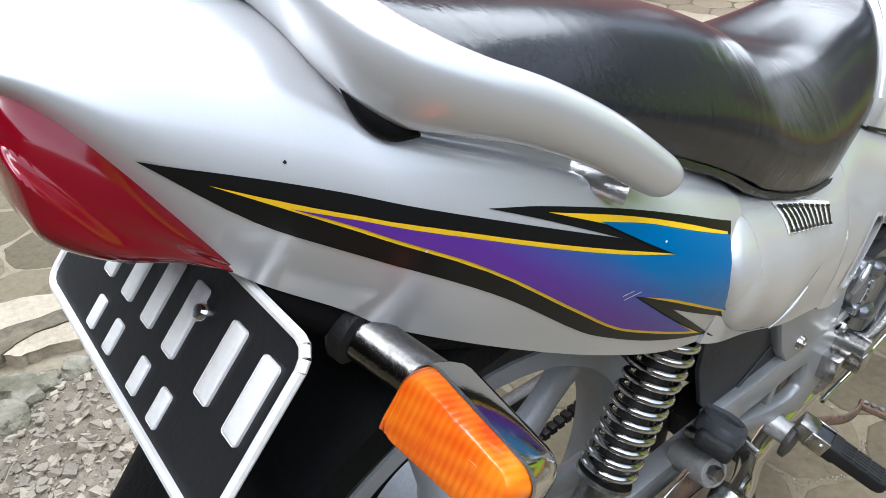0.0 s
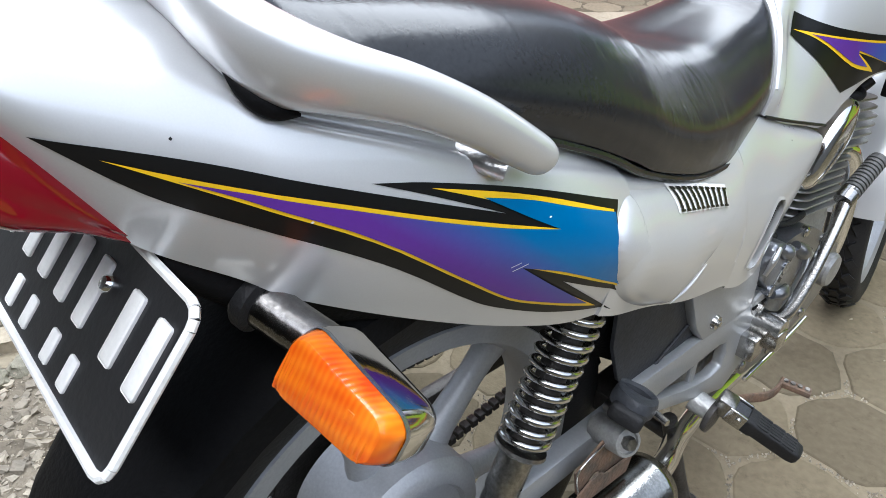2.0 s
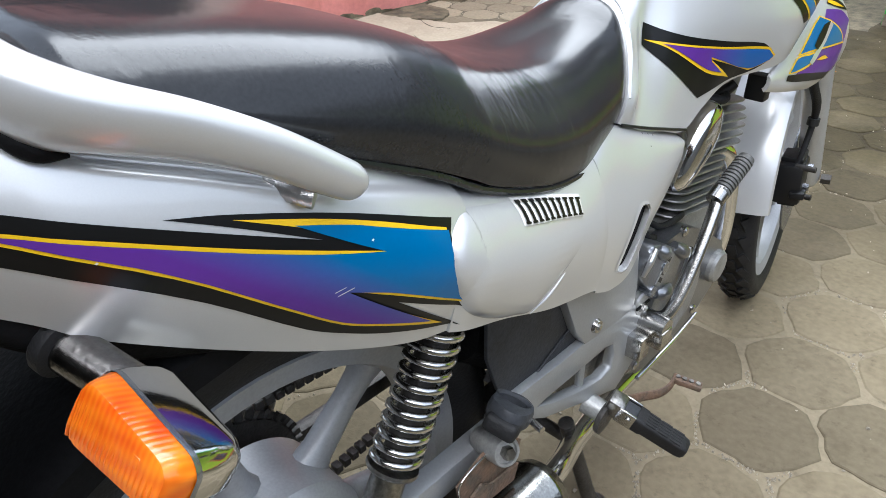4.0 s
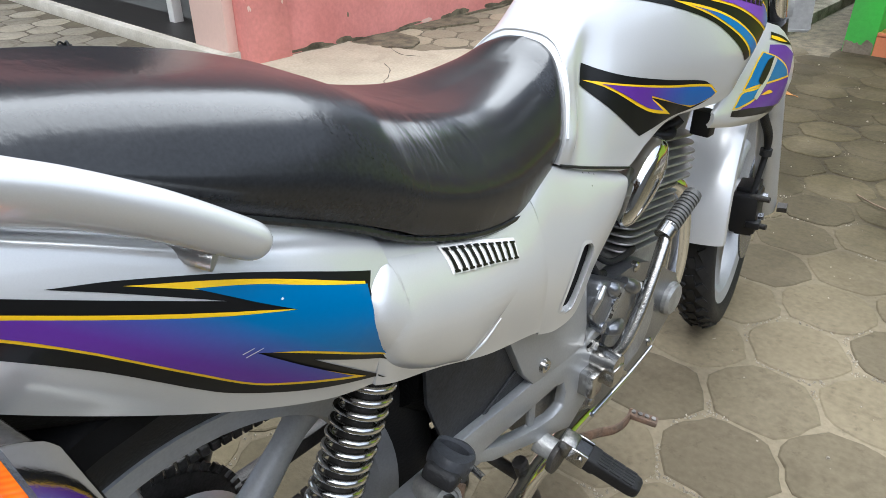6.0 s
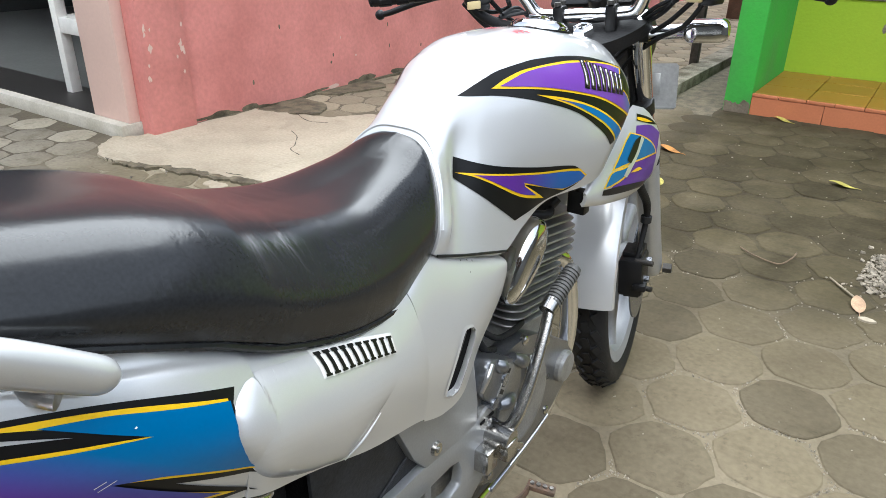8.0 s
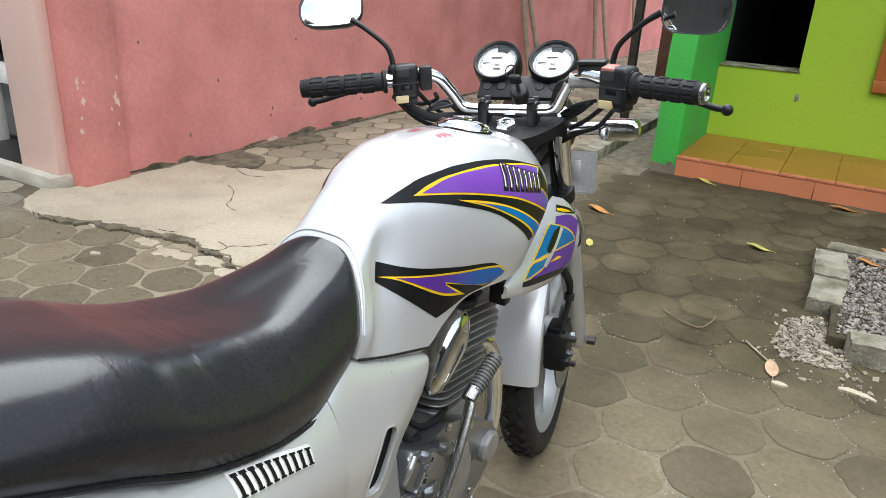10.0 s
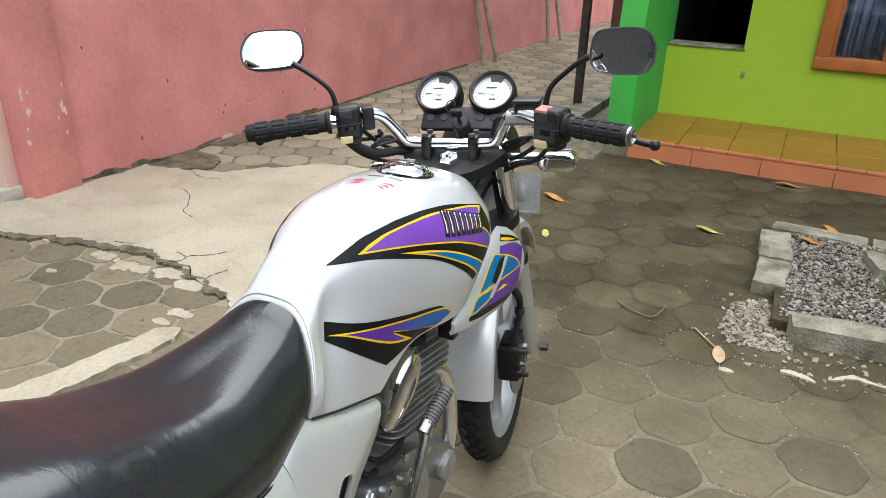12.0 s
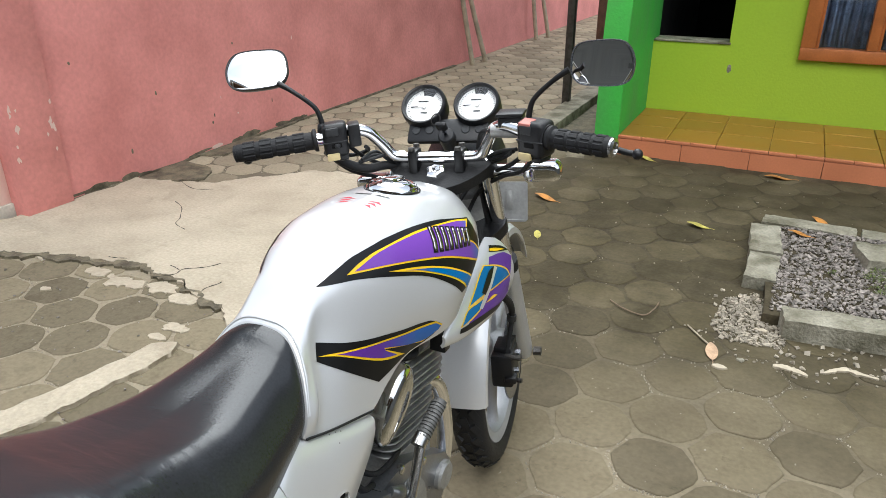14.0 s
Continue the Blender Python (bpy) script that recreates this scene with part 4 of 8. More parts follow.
for x0 in (-2.0, 0.5, 2.6):
    tagged(part("roof_beam", box(x0, x0 + 0.12, -4.0, -2.2, 2.78, 2.9), WHITEPAINT), "white painted roof beam", "beam", "roof beams", "structure")

# ---- motorcycle ----
from mathutils.bvhtree import BVHTree

bike = thing("motorcycle", "silver motorcycle with purple and blue lightning decals, standing upright", "motorcycle")


def loft_body(stations, per=6, steps=6, caps=True):
    """Stations: y and a right-hand profile of (x, z), top to bottom; mirrored, smooth along y."""
    flat = [(s[0], *[c for k in s[1:] for c in k]) for s in stations]
    rings = []
    for q in spline(flat, per):
        keys = [(max(q[i], 0.0), q[i + 1]) for i in range(1, len(q), 2)]
        keys[0] = (0.0, keys[0][1])
        right = spline(keys, steps)
        rings.append([(x, q[0], z) for x, z in right] + [(-x, q[0], z) for x, z in right[::-1][:-1]])
    return skin(rings, True, caps)


STEER = Matrix.Translation((-0.005, 1.046, 0.875)) @ Matrix.Rotation(radians(12), 4, Vector((0, -0.438, 0.899))) @ Matrix.Translation((0, -1.046, -0.875))


def steered(bm):
    bmesh.ops.transform(bm, matrix=STEER, verts=bm.verts)
    return bm


def surface(*obs):
    verts, polys = [], []
    for ob in obs:
        k = len(verts)
        verts += [v.co.copy() for v in ob.data.vertices]
        polys += [[k + i for i in p.vertices] for p in ob.data.polygons]
    return BVHTree.FromPolygons(verts, polys)


def laid(name, outline, tree, lift, mat, parent, side=1, top=False, label="", fine=0.011, at=0.0):
    """A thin film with the outline (y, z), or (x, y) from above, laid on a curved surface."""
    bm = bmesh.new()
    vs = [bm.verts.new((0, a, b)) for a, b in outline]
    face = bm.faces.new(vs)
    face.normal_update()
    bmesh.ops.triangulate(bm, faces=[face])
    for _ in range(7):
        long = [e for e in bm.edges if e.calc_length() > fine]
        if not long:
            break
        bmesh.ops.subdivide_edges(bm, edges=long, cuts=1)
        bmesh.ops.triangulate(bm, faces=bm.faces[:])
    for v in bm.verts:
        a, b = v.co.y, v.co.z
        o, d = (Vector((a, b, 2.0)), Vector((0, 0, -1))) if top else (Vector((0.6 * side, a, b)), Vector((-side, 0, 0)))
        place, normal, _, _ = tree.ray_cast(o, d)
        if place is None:
            place, normal, _, _ = tree.find_nearest(Vector((a, b, 0.9)) if top else Vector((0.14 * side, a, b)))
        if normal.dot(d) > 0:
            normal = -normal
        v.co = place + normal * lift
    ob = part(name, bm, mat, parent, label, 60, False)
    return ob


def blend(name, a, b, y0, y1, slant=0.0):
    """A film whose colour turns from a to b along the motorcycle."""
    m = material(name, a, 0.32, 0.0, 0.03, 8, 300, 0.0, 0.15, spec=0.35)
    nt = m.node_tree
    sep, mp, ramp = nt.nodes.new("ShaderNodeSeparateXYZ"), nt.nodes.new("ShaderNodeMapRange"), nt.nodes.new("ShaderNodeValToRGB")
    co = next(n for n in nt.nodes if n.type == "TEX_COORD")
    nt.links.new(co.outputs["Object"], sep.inputs[0])
    rise = nt.nodes.new("ShaderNodeMath")
    rise.operation = "MULTIPLY_ADD"
    nt.links.new(sep.outputs["Z"], rise.inputs[0])
    rise.inputs[1].default_value = slant
    nt.links.new(sep.outputs["Y"], rise.inputs[2])
    nt.links.new(rise.outputs[0], mp.inputs["Value"])
    mp.inputs["From Min"].default_value, mp.inputs["From Max"].default_value = y0, y1
    ramp.color_ramp.elements[0].color, ramp.color_ramp.elements[1].color = (*a, 1), (*b, 1)
    nt.links.new(mp.outputs[0], ramp.inputs["Fac"])
    hsv = next(n for n in nt.nodes if n.type == "HUE_SAT")
    nt.links.new(ramp.outputs[0], hsv.inputs["Color"])
    return m


PURPLE, BLUE = (0.105, 0.027, 0.27), (0.0, 0.125, 0.32)
RED_LENS = simple("red_lens", Base_Color=(0.24, 0.001, 0.010, 1), Roughness=0.14, Coat_Weight=0.6, Transmission_Weight=0.15)
AMBER = simple("amber_lens", Base_Color=(0.96, 0.165, 0.0, 1), Roughness=0.22, Coat_Weight=0.6, Transmission_Weight=0.2)
nt = AMBER.node_tree
wav = nt.nodes.new("ShaderNodeTexWave")
wav.inputs["Scale"].default_value, wav.inputs["Distortion"].default_value = 80.0, 0.2
wav2 = nt.nodes.new("ShaderNodeTexWave")
wav2.bands_direction = "Z"
wav2.inputs["Scale"].default_value = 32.0
co = nt.nodes.new("ShaderNodeTexCoord")
add = nt.nodes.new("ShaderNodeMath")
bmp = nt.nodes.new("ShaderNodeBump")
bmp.inputs["Strength"].default_value, bmp.inputs["Distance"].default_value = 0.22, 0.001
for w in (wav, wav2):
    nt.links.new(co.outputs["Object"], w.inputs["Vector"])
nt.links.new(wav.outputs["Fac"], add.inputs[0])
nt.links.new(wav2.outputs["Fac"], add.inputs[1])
cells = nt.nodes.new("ShaderNodeValToRGB")
cells.color_ramp.elements[0].color, cells.color_ramp.elements[0].position = (0.78, 0.070, 0.0, 1), 0.36
cells.color_ramp.elements[1].color, cells.color_ramp.elements[1].position = (1.0, 0.27, 0.010, 1), 0.74
glow, gmix = nt.nodes.new("ShaderNodeTexNoise"), nt.nodes.new("ShaderNodeMath")
glow.inputs["Scale"].default_value, glow.inputs["Detail"].default_value = 24.0, 3
nt.links.new(co.outputs["Object"], glow.inputs["Vector"])
gmix.operation = "MULTIPLY_ADD"
gmix.inputs[1].default_value = 0.10
nt.links.new(add.outputs[0], gmix.inputs[0])
nt.links.new(glow.outputs["Fac"], gmix.inputs[2])
half_fac = nt.nodes.new("ShaderNodeMath")
half_fac.operation = "MULTIPLY"
half_fac.inputs[1].default_value = 0.90
nt.links.new(gmix.outputs[0], half_fac.inputs[0])
nt.links.new(half_fac.outputs[0], cells.inputs["Fac"])
nt.links.new(cells.outputs[0], nt.nodes["Principled BSDF"].inputs["Base Color"])
nt.links.new(add.outputs[0], bmp.inputs["Height"])
nt.links.new(bmp.outputs["Normal"], nt.nodes["Principled BSDF"].inputs["Normal"])
CLEARLENS = simple("clear_lens", Base_Color=(0.9, 0.9, 0.88, 1), Roughness=0.1, Transmission_Weight=0.7, Coat_Weight=0.5)
KILL = material("faded_red_plastic", (0.50, 0.17, 0.14), 0.5, 0, 0.05, 20, 200, 0.05)
CREAM = material("cream_plastic", (0.62, 0.50, 0.26), 0.5, 0, 0.05, 20, 200, 0.05)
REDFILM = material("red_film", (0.55, 0.03, 0.06), 0.35, 0, 0.05, 20, 200, 0.0)
FORKPAINT = material("fork_slider_paint", (0.52, 0.53, 0.54), 0.36, 0.5, 0.05, 12, 300, 0.03, 0.3)

# seat
def raked(bm, hold, fade, lean=0.46, at=0.712):
    """Leans the end of a body back, fully at hold and not at all beyond fade."""
    for v in bm.verts:
        w = min(max((v.co.y - fade) / (hold - fade), 0.0), 1.0)
        v.co.y += lean * (v.co.z - at) * w * w * (3 - 2 * w)
    return bm


seat = part("seat", raked(loft_body([
    (-0.108, (0, 0.905), (0.025, 0.903), (0.045, 0.898), (0.062, 0.891), (0.072, 0.880), (0.068, 0.872)),
    (-0.102, (0, 0.911), (0.035, 0.909), (0.062, 0.904), (0.082, 0.895), (0.094, 0.882), (0.088, 0.866)),
    (-0.08, (0, 0.912), (0.045, 0.910), (0.073, 0.904), (0.092, 0.893), (0.103, 0.878), (0.095, 0.860)),
    (0.00, (0, 0.901), (0.055, 0.899), (0.088, 0.890), (0.110, 0.872), (0.122, 0.850), (0.113, 0.832)),
    (0.06, (0, 0.890), (0.060, 0.888), (0.095, 0.877), (0.119, 0.855), (0.130, 0.830), (0.121, 0.806)),
    (0.12, (0, 0.875), (0.060, 0.874), (0.098, 0.863), (0.124, 0.839), (0.135, 0.810), (0.127, 0.780)),
    (0.17, (0, 0.858), (0.058, 0.857), (0.096, 0.847), (0.124, 0.821), (0.137, 0.790), (0.129, 0.754)),
    (0.20, (0, 0.843), (0.055, 0.842), (0.091, 0.833), (0.119, 0.807), (0.136, 0.775), (0.128, 0.737)),
    (0.25, (0, 0.820), (0.050, 0.820), (0.082, 0.813), (0.110, 0.790), (0.132, 0.757), (0.126, 0.718)),
    (0.30, (0, 0.804), (0.048, 0.805), (0.076, 0.801), (0.102, 0.781), (0.127, 0.745), (0.122, 0.702)),
    (0.36, (0, 0.796), (0.044, 0.797), (0.070, 0.792), (0.095, 0.772), (0.117, 0.735), (0.114, 0.692)),
    (0.415, (0, 0.808), (0.036, 0.807), (0.061, 0.798), (0.086, 0.769), (0.104, 0.733), (0.101, 0.691)),
    (0.445, (0, 0.824), (0.031, 0.821), (0.055, 0.808), (0.079, 0.776), (0.096, 0.734), (0.093, 0.701)),
    (0.455, (0, 0.828), (0.029, 0.824), (0.052, 0.810), (0.075, 0.778), (0.092, 0.735), (0.089, 0.706)),
], 7, 7), 0.455, 0.33), VINYL, bike, "glossy black vinyl seat with fine wrinkles")
bm = bmesh.new()
tube([(0.112, 0.0, 0.829), (0.126, 0.12, 0.776), (0.127, 0.19, 0.737), (0.123, 0.28, 0.703), (0.113, 0.36, 0.688), (0.101, 0.41, 0.688)], 0.0035, 8, 8, bm)
tube([(-0.112, 0.0, 0.829), (-0.126, 0.12, 0.776), (-0.127, 0.19, 0.737), (-0.123, 0.28, 0.703), (-0.113, 0.36, 0.688), (-0.101, 0.41, 0.688)], 0.0035, 8, 8, bm)
part("seam", bm, VINYL, seat)

# tank
tank = part("tank", raked(loft_body([
    (0.456, (0, 0.829), (0.030, 0.826), (0.053, 0.812), (0.077, 0.780), (0.095, 0.735), (0.094, 0.711)),
    (0.460, (0, 0.834), (0.032, 0.831), (0.055, 0.816), (0.078, 0.782), (0.0955, 0.736), (0.0955, 0.709)),
    (0.475, (0, 0.850), (0.034, 0.846), (0.053, 0.830), (0.073, 0.786), (0.0965, 0.738), (0.097, 0.705)),
    (0.500, (0, 0.876), (0.037, 0.871), (0.054, 0.852), (0.064, 0.803), (0.084, 0.745), (0.100, 0.694)),
    (0.550, (0, 0.901), (0.046, 0.894), (0.068, 0.867), (0.081, 0.802), (0.095, 0.740), (0.107, 0.680)),
    (0.600, (0, 0.910), (0.052, 0.902), (0.081, 0.866), (0.097, 0.797), (0.103, 0.735), (0.111, 0.667)),
    (0.640, (0, 0.915), (0.058, 0.906), (0.091, 0.866), (0.108, 0.795), (0.109, 0.740), (0.112, 0.688)),
    (0.700, (0, 0.921), (0.062, 0.912), (0.105, 0.868), (0.125, 0.795), (0.124, 0.748), (0.115, 0.707)),
    (0.800, (0, 0.920), (0.068, 0.910), (0.122, 0.864), (0.147, 0.793), (0.149, 0.752), (0.143, 0.716)),
    (0.900, (0, 0.906), (0.070, 0.896), (0.124, 0.852), (0.141, 0.802), (0.138, 0.772), (0.125, 0.745)),
    (0.970, (0, 0.890), (0.060, 0.880), (0.102, 0.840), (0.114, 0.812), (0.110, 0.785), (0.100, 0.765)),
    (1.000, (0, 0.868), (0.050, 0.862), (0.080, 0.830), (0.090, 0.812), (0.088, 0.790), (0.080, 0.775)),
], 8, 8), 0.456, 0.70), SILVER, bike, "silver painted fuel tank")
bm = bmesh.new()
rimline = [(0.0, 0.8335), (0.0315, 0.8305), (0.0547, 0.8155), (0.0777, 0.7817), (0.0953, 0.7362)]
tube([(-x, 0.4595 + 0.46 * (z - 0.712), z) for x, z in rimline[::-1]] + [(x, 0.4595 + 0.46 * (z - 0.712), z) for x, z in rimline[1:]], 0.0022, 8, 8, bm)
part("collar", bm, SILVER, tank, "raised silver collar behind the seat's nose")
# tail cowl
tail = part("tail_cowl", loft_body([
    (-0.285, (0, 0.925), (0.015, 0.925), (0.03, 0.924), (0.04, 0.922), (0.048, 0.92), (0.052, 0.915), (0.048, 0.91)),
    (-0.262, (0, 0.926), (0.02, 0.9255), (0.035, 0.924), (0.046, 0.921), (0.055, 0.915), (0.060, 0.905), (0.052, 0.893)),
    (-0.235, (0, 0.926), (0.025, 0.9248), (0.042, 0.920), (0.055, 0.913), (0.066, 0.903), (0.072, 0.88), (0.060, 0.852)),
    (-0.20, (0, 0.922), (0.028, 0.920), (0.047, 0.914), (0.062, 0.903), (0.075, 0.888), (0.083, 0.848), (0.066, 0.800)),
    (-0.15, (0, 0.911), (0.035, 0.909), (0.058, 0.900), (0.073, 0.886), (0.089, 0.868), (0.100, 0.820), (0.079, 0.761)),
    (-0.12, (0, 0.905), (0.055, 0.902), (0.076, 0.890), (0.085, 0.861), (0.100, 0.852), (0.112, 0.801), (0.088, 0.737)),
    (-0.05, (0, 0.885), (0.07, 0.882), (0.094, 0.868), (0.101, 0.833), (0.116, 0.822), (0.128, 0.766), (0.105, 0.697)),
    (0.02, (0, 0.845), (0.08, 0.843), (0.106, 0.832), (0.113, 0.802), (0.128, 0.792), (0.143, 0.735), (0.122, 0.664)),
    (0.09, (0, 0.80), (0.085, 0.798), (0.112, 0.792), (0.123, 0.778), (0.138, 0.765), (0.155, 0.708), (0.135, 0.638)),
    (0.15, (0, 0.76), (0.085, 0.763), (0.108, 0.760), (0.124, 0.752), (0.137, 0.740), (0.157, 0.692), (0.143, 0.630)),
], 8, 8), SILVER, bike, "silver painted tail cowl")
# side cover with the frame shroud
side = part("side_cover", loft_body([
    (0.125, (0, 0.755), (0.09, 0.757), (0.130, 0.742), (0.152, 0.69), (0.143, 0.632)),
    (0.145, (0, 0.752), (0.09, 0.754), (0.131, 0.74), (0.158, 0.69), (0.148, 0.626)),
    (0.20, (0, 0.735), (0.09, 0.737), (0.127, 0.725), (0.152, 0.67), (0.145, 0.606)),
    (0.28, (0, 0.712), (0.085, 0.713), (0.122, 0.70), (0.148, 0.645), (0.141, 0.572)),
    (0.36, (0, 0.698), (0.08, 0.699), (0.116, 0.69), (0.142, 0.625), (0.136, 0.548)),
    (0.385, (0, 0.70), (0.08, 0.70), (0.113, 0.69), (0.138, 0.62), (0.134, 0.538)),
], 8, 8), SILVER, bike, "silver side cover")
shroud = part("frame_shroud", loft_body([
    (0.387, (0, 0.703), (0.07, 0.703), (0.112, 0.69), (0.136, 0.61), (0.131, 0.532)),
    (0.43, (0, 0.712), (0.07, 0.713), (0.105, 0.70), (0.133, 0.60), (0.129, 0.515)),
    (0.48, (0, 0.698), (0.07, 0.700), (0.103, 0.690), (0.129, 0.61), (0.125, 0.515)),
    (0.52, (0, 0.684), (0.07, 0.686), (0.107, 0.678), (0.125, 0.62), (0.121, 0.56)),
    (0.56, (0, 0.672), (0.07, 0.674), (0.109, 0.666), (0.121, 0.635), (0.117, 0.590)),
    (0.59, (0, 0.662), (0.07, 0.664), (0.110, 0.657), (0.117, 0.640), (0.113, 0.612)),
    (0.597, (0, 0.660), (0.07, 0.661), (0.107, 0.655), (0.112, 0.642), (0.109, 0.622)),
], 10, 16), SILVER, bike, "silver frame shroud with a slot")
under = surface(tail, side, shroud)


def cushion(name, outline, tree, high, soft, mat, parent, fine=0.006, side=1):
    """A panel laid on a curved surface, standing proud with a rounded rim."""
    ob = laid(name, outline, tree, 0.0, mat, parent, side, fine=fine)
    a = np.array(outline)
    b = np.roll(a, -1, 0)
    for v in ob.data.vertices:
        q = np.array((v.co.y, v.co.z))
        u = np.clip(((q - a) * (b - a)).sum(1) / ((b - a) ** 2).sum(1), 0, 1)
        d = np.sqrt((((a + (b - a) * u[:, None]) - q) ** 2).sum(1).min())
        u = min(max((0.33 - v.co.y) / 0.11, 0.0), 1.0)
        v.co.x += side * (0.0004 + high * (0.04 + 0.96 * u * u * (3 - 2 * u)) * (1 - math.exp(-d / soft)))
    ob.data.set_sharp_from_angle(angle=radians(70))
    return ob


PANEL = [tuple(q) for q in spline([(0.150, 0.737), (0.132, 0.736), (0.1205, 0.7285), (0.1150, 0.714), (0.1155, 0.70), (0.123, 0.676), (0.136, 0.653), (0.160, 0.632), (0.188, 0.614), (0.215, 0.602), (0.236, 0.594), (0.262, 0.603), (0.286, 0.616), (0.33, 0.638), (0.372, 0.655), (0.3835, 0.668), (0.380, 0.680), (0.366, 0.686), (0.32, 0.6915), (0.28, 0.698), (0.24, 0.710), (0.20, 0.722)], 4, True)]
for s in (1, -1):
    panel = cushion("cover_panel", PANEL, under, 0.0080, 0.006, SILVER, side, 0.0045, s)
    if s > 0:
        body = surface(tail, side, shroud, panel)
shell = surface(tank)
# slot in the shroud: dark recess with a light rim
slot = [tuple(q) for q in spline([(0.430, 0.551), (0.435, 0.540), (0.450, 0.533), (0.466, 0.538), (0.496, 0.588), (0.495, 0.604), (0.484, 0.611), (0.467, 0.607)], 5, True)]
rim = [tuple(q) for q in spline([(0.426, 0.553), (0.432, 0.538), (0.450, 0.529), (0.468, 0.533), (0.498, 0.586), (0.496, 0.606), (0.484, 0.615), (0.465, 0.612)], 5, True)]
slot, rim = slot[:min(len(slot), len(rim))], rim[:min(len(slot), len(rim))]


def on_side(p, depth=0.0):
    place, normal, _, _ = body.ray_cast(Vector((0.6, *p)), Vector((-1, 0, 0)))
    return Vector((place.x - depth, p[0], p[1]))


hole_bm = bmesh.new()
hole_bm.from_mesh(shroud.data)
bmesh.ops.delete(hole_bm, geom=[f for f in hole_bm.faces if f.calc_center_median().x > 0.05 and inside(f.calc_center_median().y, f.calc_center_median().z, slot)], context="FACES")
hole_bm.to_mesh(shroud.data)
hole_bm.free()
mid = [(sum(p[0] for p in slot) / len(slot), sum(p[1] for p in slot) / len(slot))] * len(slot)
inner = [(a[0] * 0.97 + c[0] * 0.03 + 0.003, a[1] * 0.97 + c[1] * 0.03) for a, c in zip(slot, mid)]
part("slot_rim", skin([[on_side(p, -0.0006) for p in rim], [on_side(p, -0.0016) for p in slot], [on_side(p, 0.003) for p in slot], [on_side(p, 0.007) for p in inner]], True, False), SILVER, shroud, "silver bevelled wall of the slot")
# Darkness behind the slot is put in as a black tube.
part("slot_floor", skin([[on_side(p, 0.007) for p in inner], [on_side(p, 0.030) for p in inner]]), SHADE_BLACK, shroud, "black tube that paints the dark behind the slot").data.flip_normals()
part("slot_cable", tube([(0.118, 0.445, 0.545), (0.119, 0.465, 0.565), (0.118, 0.488, 0.600)], 0.004, 8, 4), STEEL, shroud)
# Thin silver bead added to draw the highlight along the panel's lower edge.
bm = bmesh.new()
tube([(0.1475, 0.236, 0.5935), (0.1495, 0.262, 0.6025), (0.1495, 0.288, 0.6165)], [0.0006, 0.0017, 0.0005], 8, 6, bm)
part("lip", bm, SILVER, side)
# Thin black bead draws the shadow gap between tank and shroud.
bm = bmesh.new()
tube([(0.0965, 0.459, 0.7085), (0.1035, 0.50, 0.6955), (0.1075, 0.54, 0.6835), (0.1115, 0.597, 0.6665)], 0.0018, 8, 5, bm)
part("seam", bm, PLASTIC, shroud)
# brand patch: plain blocks
p0, p1 = np.array((0.220, 0.7165)), np.array((0.329, 0.6795))
ux = (p1 - p0) / np.linalg.norm(p1 - p0)
uz = np.array((0.10, 0.93))


def slanted(a, b, c, d):
    return [tuple(p0 + ux * x + uz * z) for x, z in ((a, b), (c, b), (c, d), (a, d))]


laid("sticker", slanted(-0.002, -0.0195, 0.118, 0.002), body, 0.0008, WHITEPAINT, side, fine=0.006)
for k in range(5):
    x0 = 0.0010 + k * 0.0236
    for a, b, c, d in ((0.0015, -0.0175, 0.0065, -0.002), (0.0135, -0.0175, 0.0185, -0.002), (0.0, -0.0185, 0.0085, -0.0165), (0.0115, -0.0185, 0.0205, -0.0165), (0.0, -0.003, 0.0085, -0.001), (0.0115, -0.003, 0.0205, -0.001)):
        laid("sticker_bar", slanted(x0 + a, b, x0 + c, d), body, 0.0020, D_BLACK, side, fine=0.006)

# fuel cap and marks on the tank
capm = Matrix.Translation((0.0, 0.862, 0.9125)) @ Matrix.Rotation(radians(-9), 4, "X")
cap = part("fuel_cap", lathe([(0.0, 0.010), (0.012, 0.010), (0.016, 0.013), (0.026, 0.012), (0.032, 0.009), (0.036, 0.010), (0.042, 0.006), (0.045, 0.0), (0.045, -0.012)], capm @ Vector((0, 0, 0)), capm @ Vector((0, 0, 1)), 40), CHROME, tank, "polished chrome fuel cap")
part("cap_flap", box(-0.011, 0.011, -0.02, 0.026, 0.012, 0.018, 0.003, 2, None, capm), CHROME, cap)
part("cap_ring", lathe([(0.045, -0.004), (0.0485, -0.001), (0.0485, -0.012)], capm @ Vector((0, 0, 0)), capm @ Vector((0, 0, 1)), 40, caps=False), PLASTIC, cap)
for s in (-1, 1):
    for k in range(3):
        a = [(s * (0.010 + 0.002 * k), 0.765 - 0.008 * k), (s * (0.028 - 0.002 * k), 0.772 - 0.010 * k), (s * (0.040 - 0.004 * k), 0.760 - 0.010 * k), (s * (0.026 - 0.002 * k), 0.766 - 0.010 * k)]
        laid("wing_mark", a if s > 0 else a[::-1], shell, 0.0006, REDFILM, tank, top=True)
laid("caution_bar", [(-0.03, 0.792), (-0.002, 0.796), (-0.002, 0.800), (-0.03, 0.796)], shell, 0.0006, D_BLACK, tank, top=True)
laid("caution_bar", [(0.006, 0.797), (0.032, 0.797), (0.032, 0.801), (0.006, 0.801)], shell, 0.0006, D_BLACK, tank, top=True)

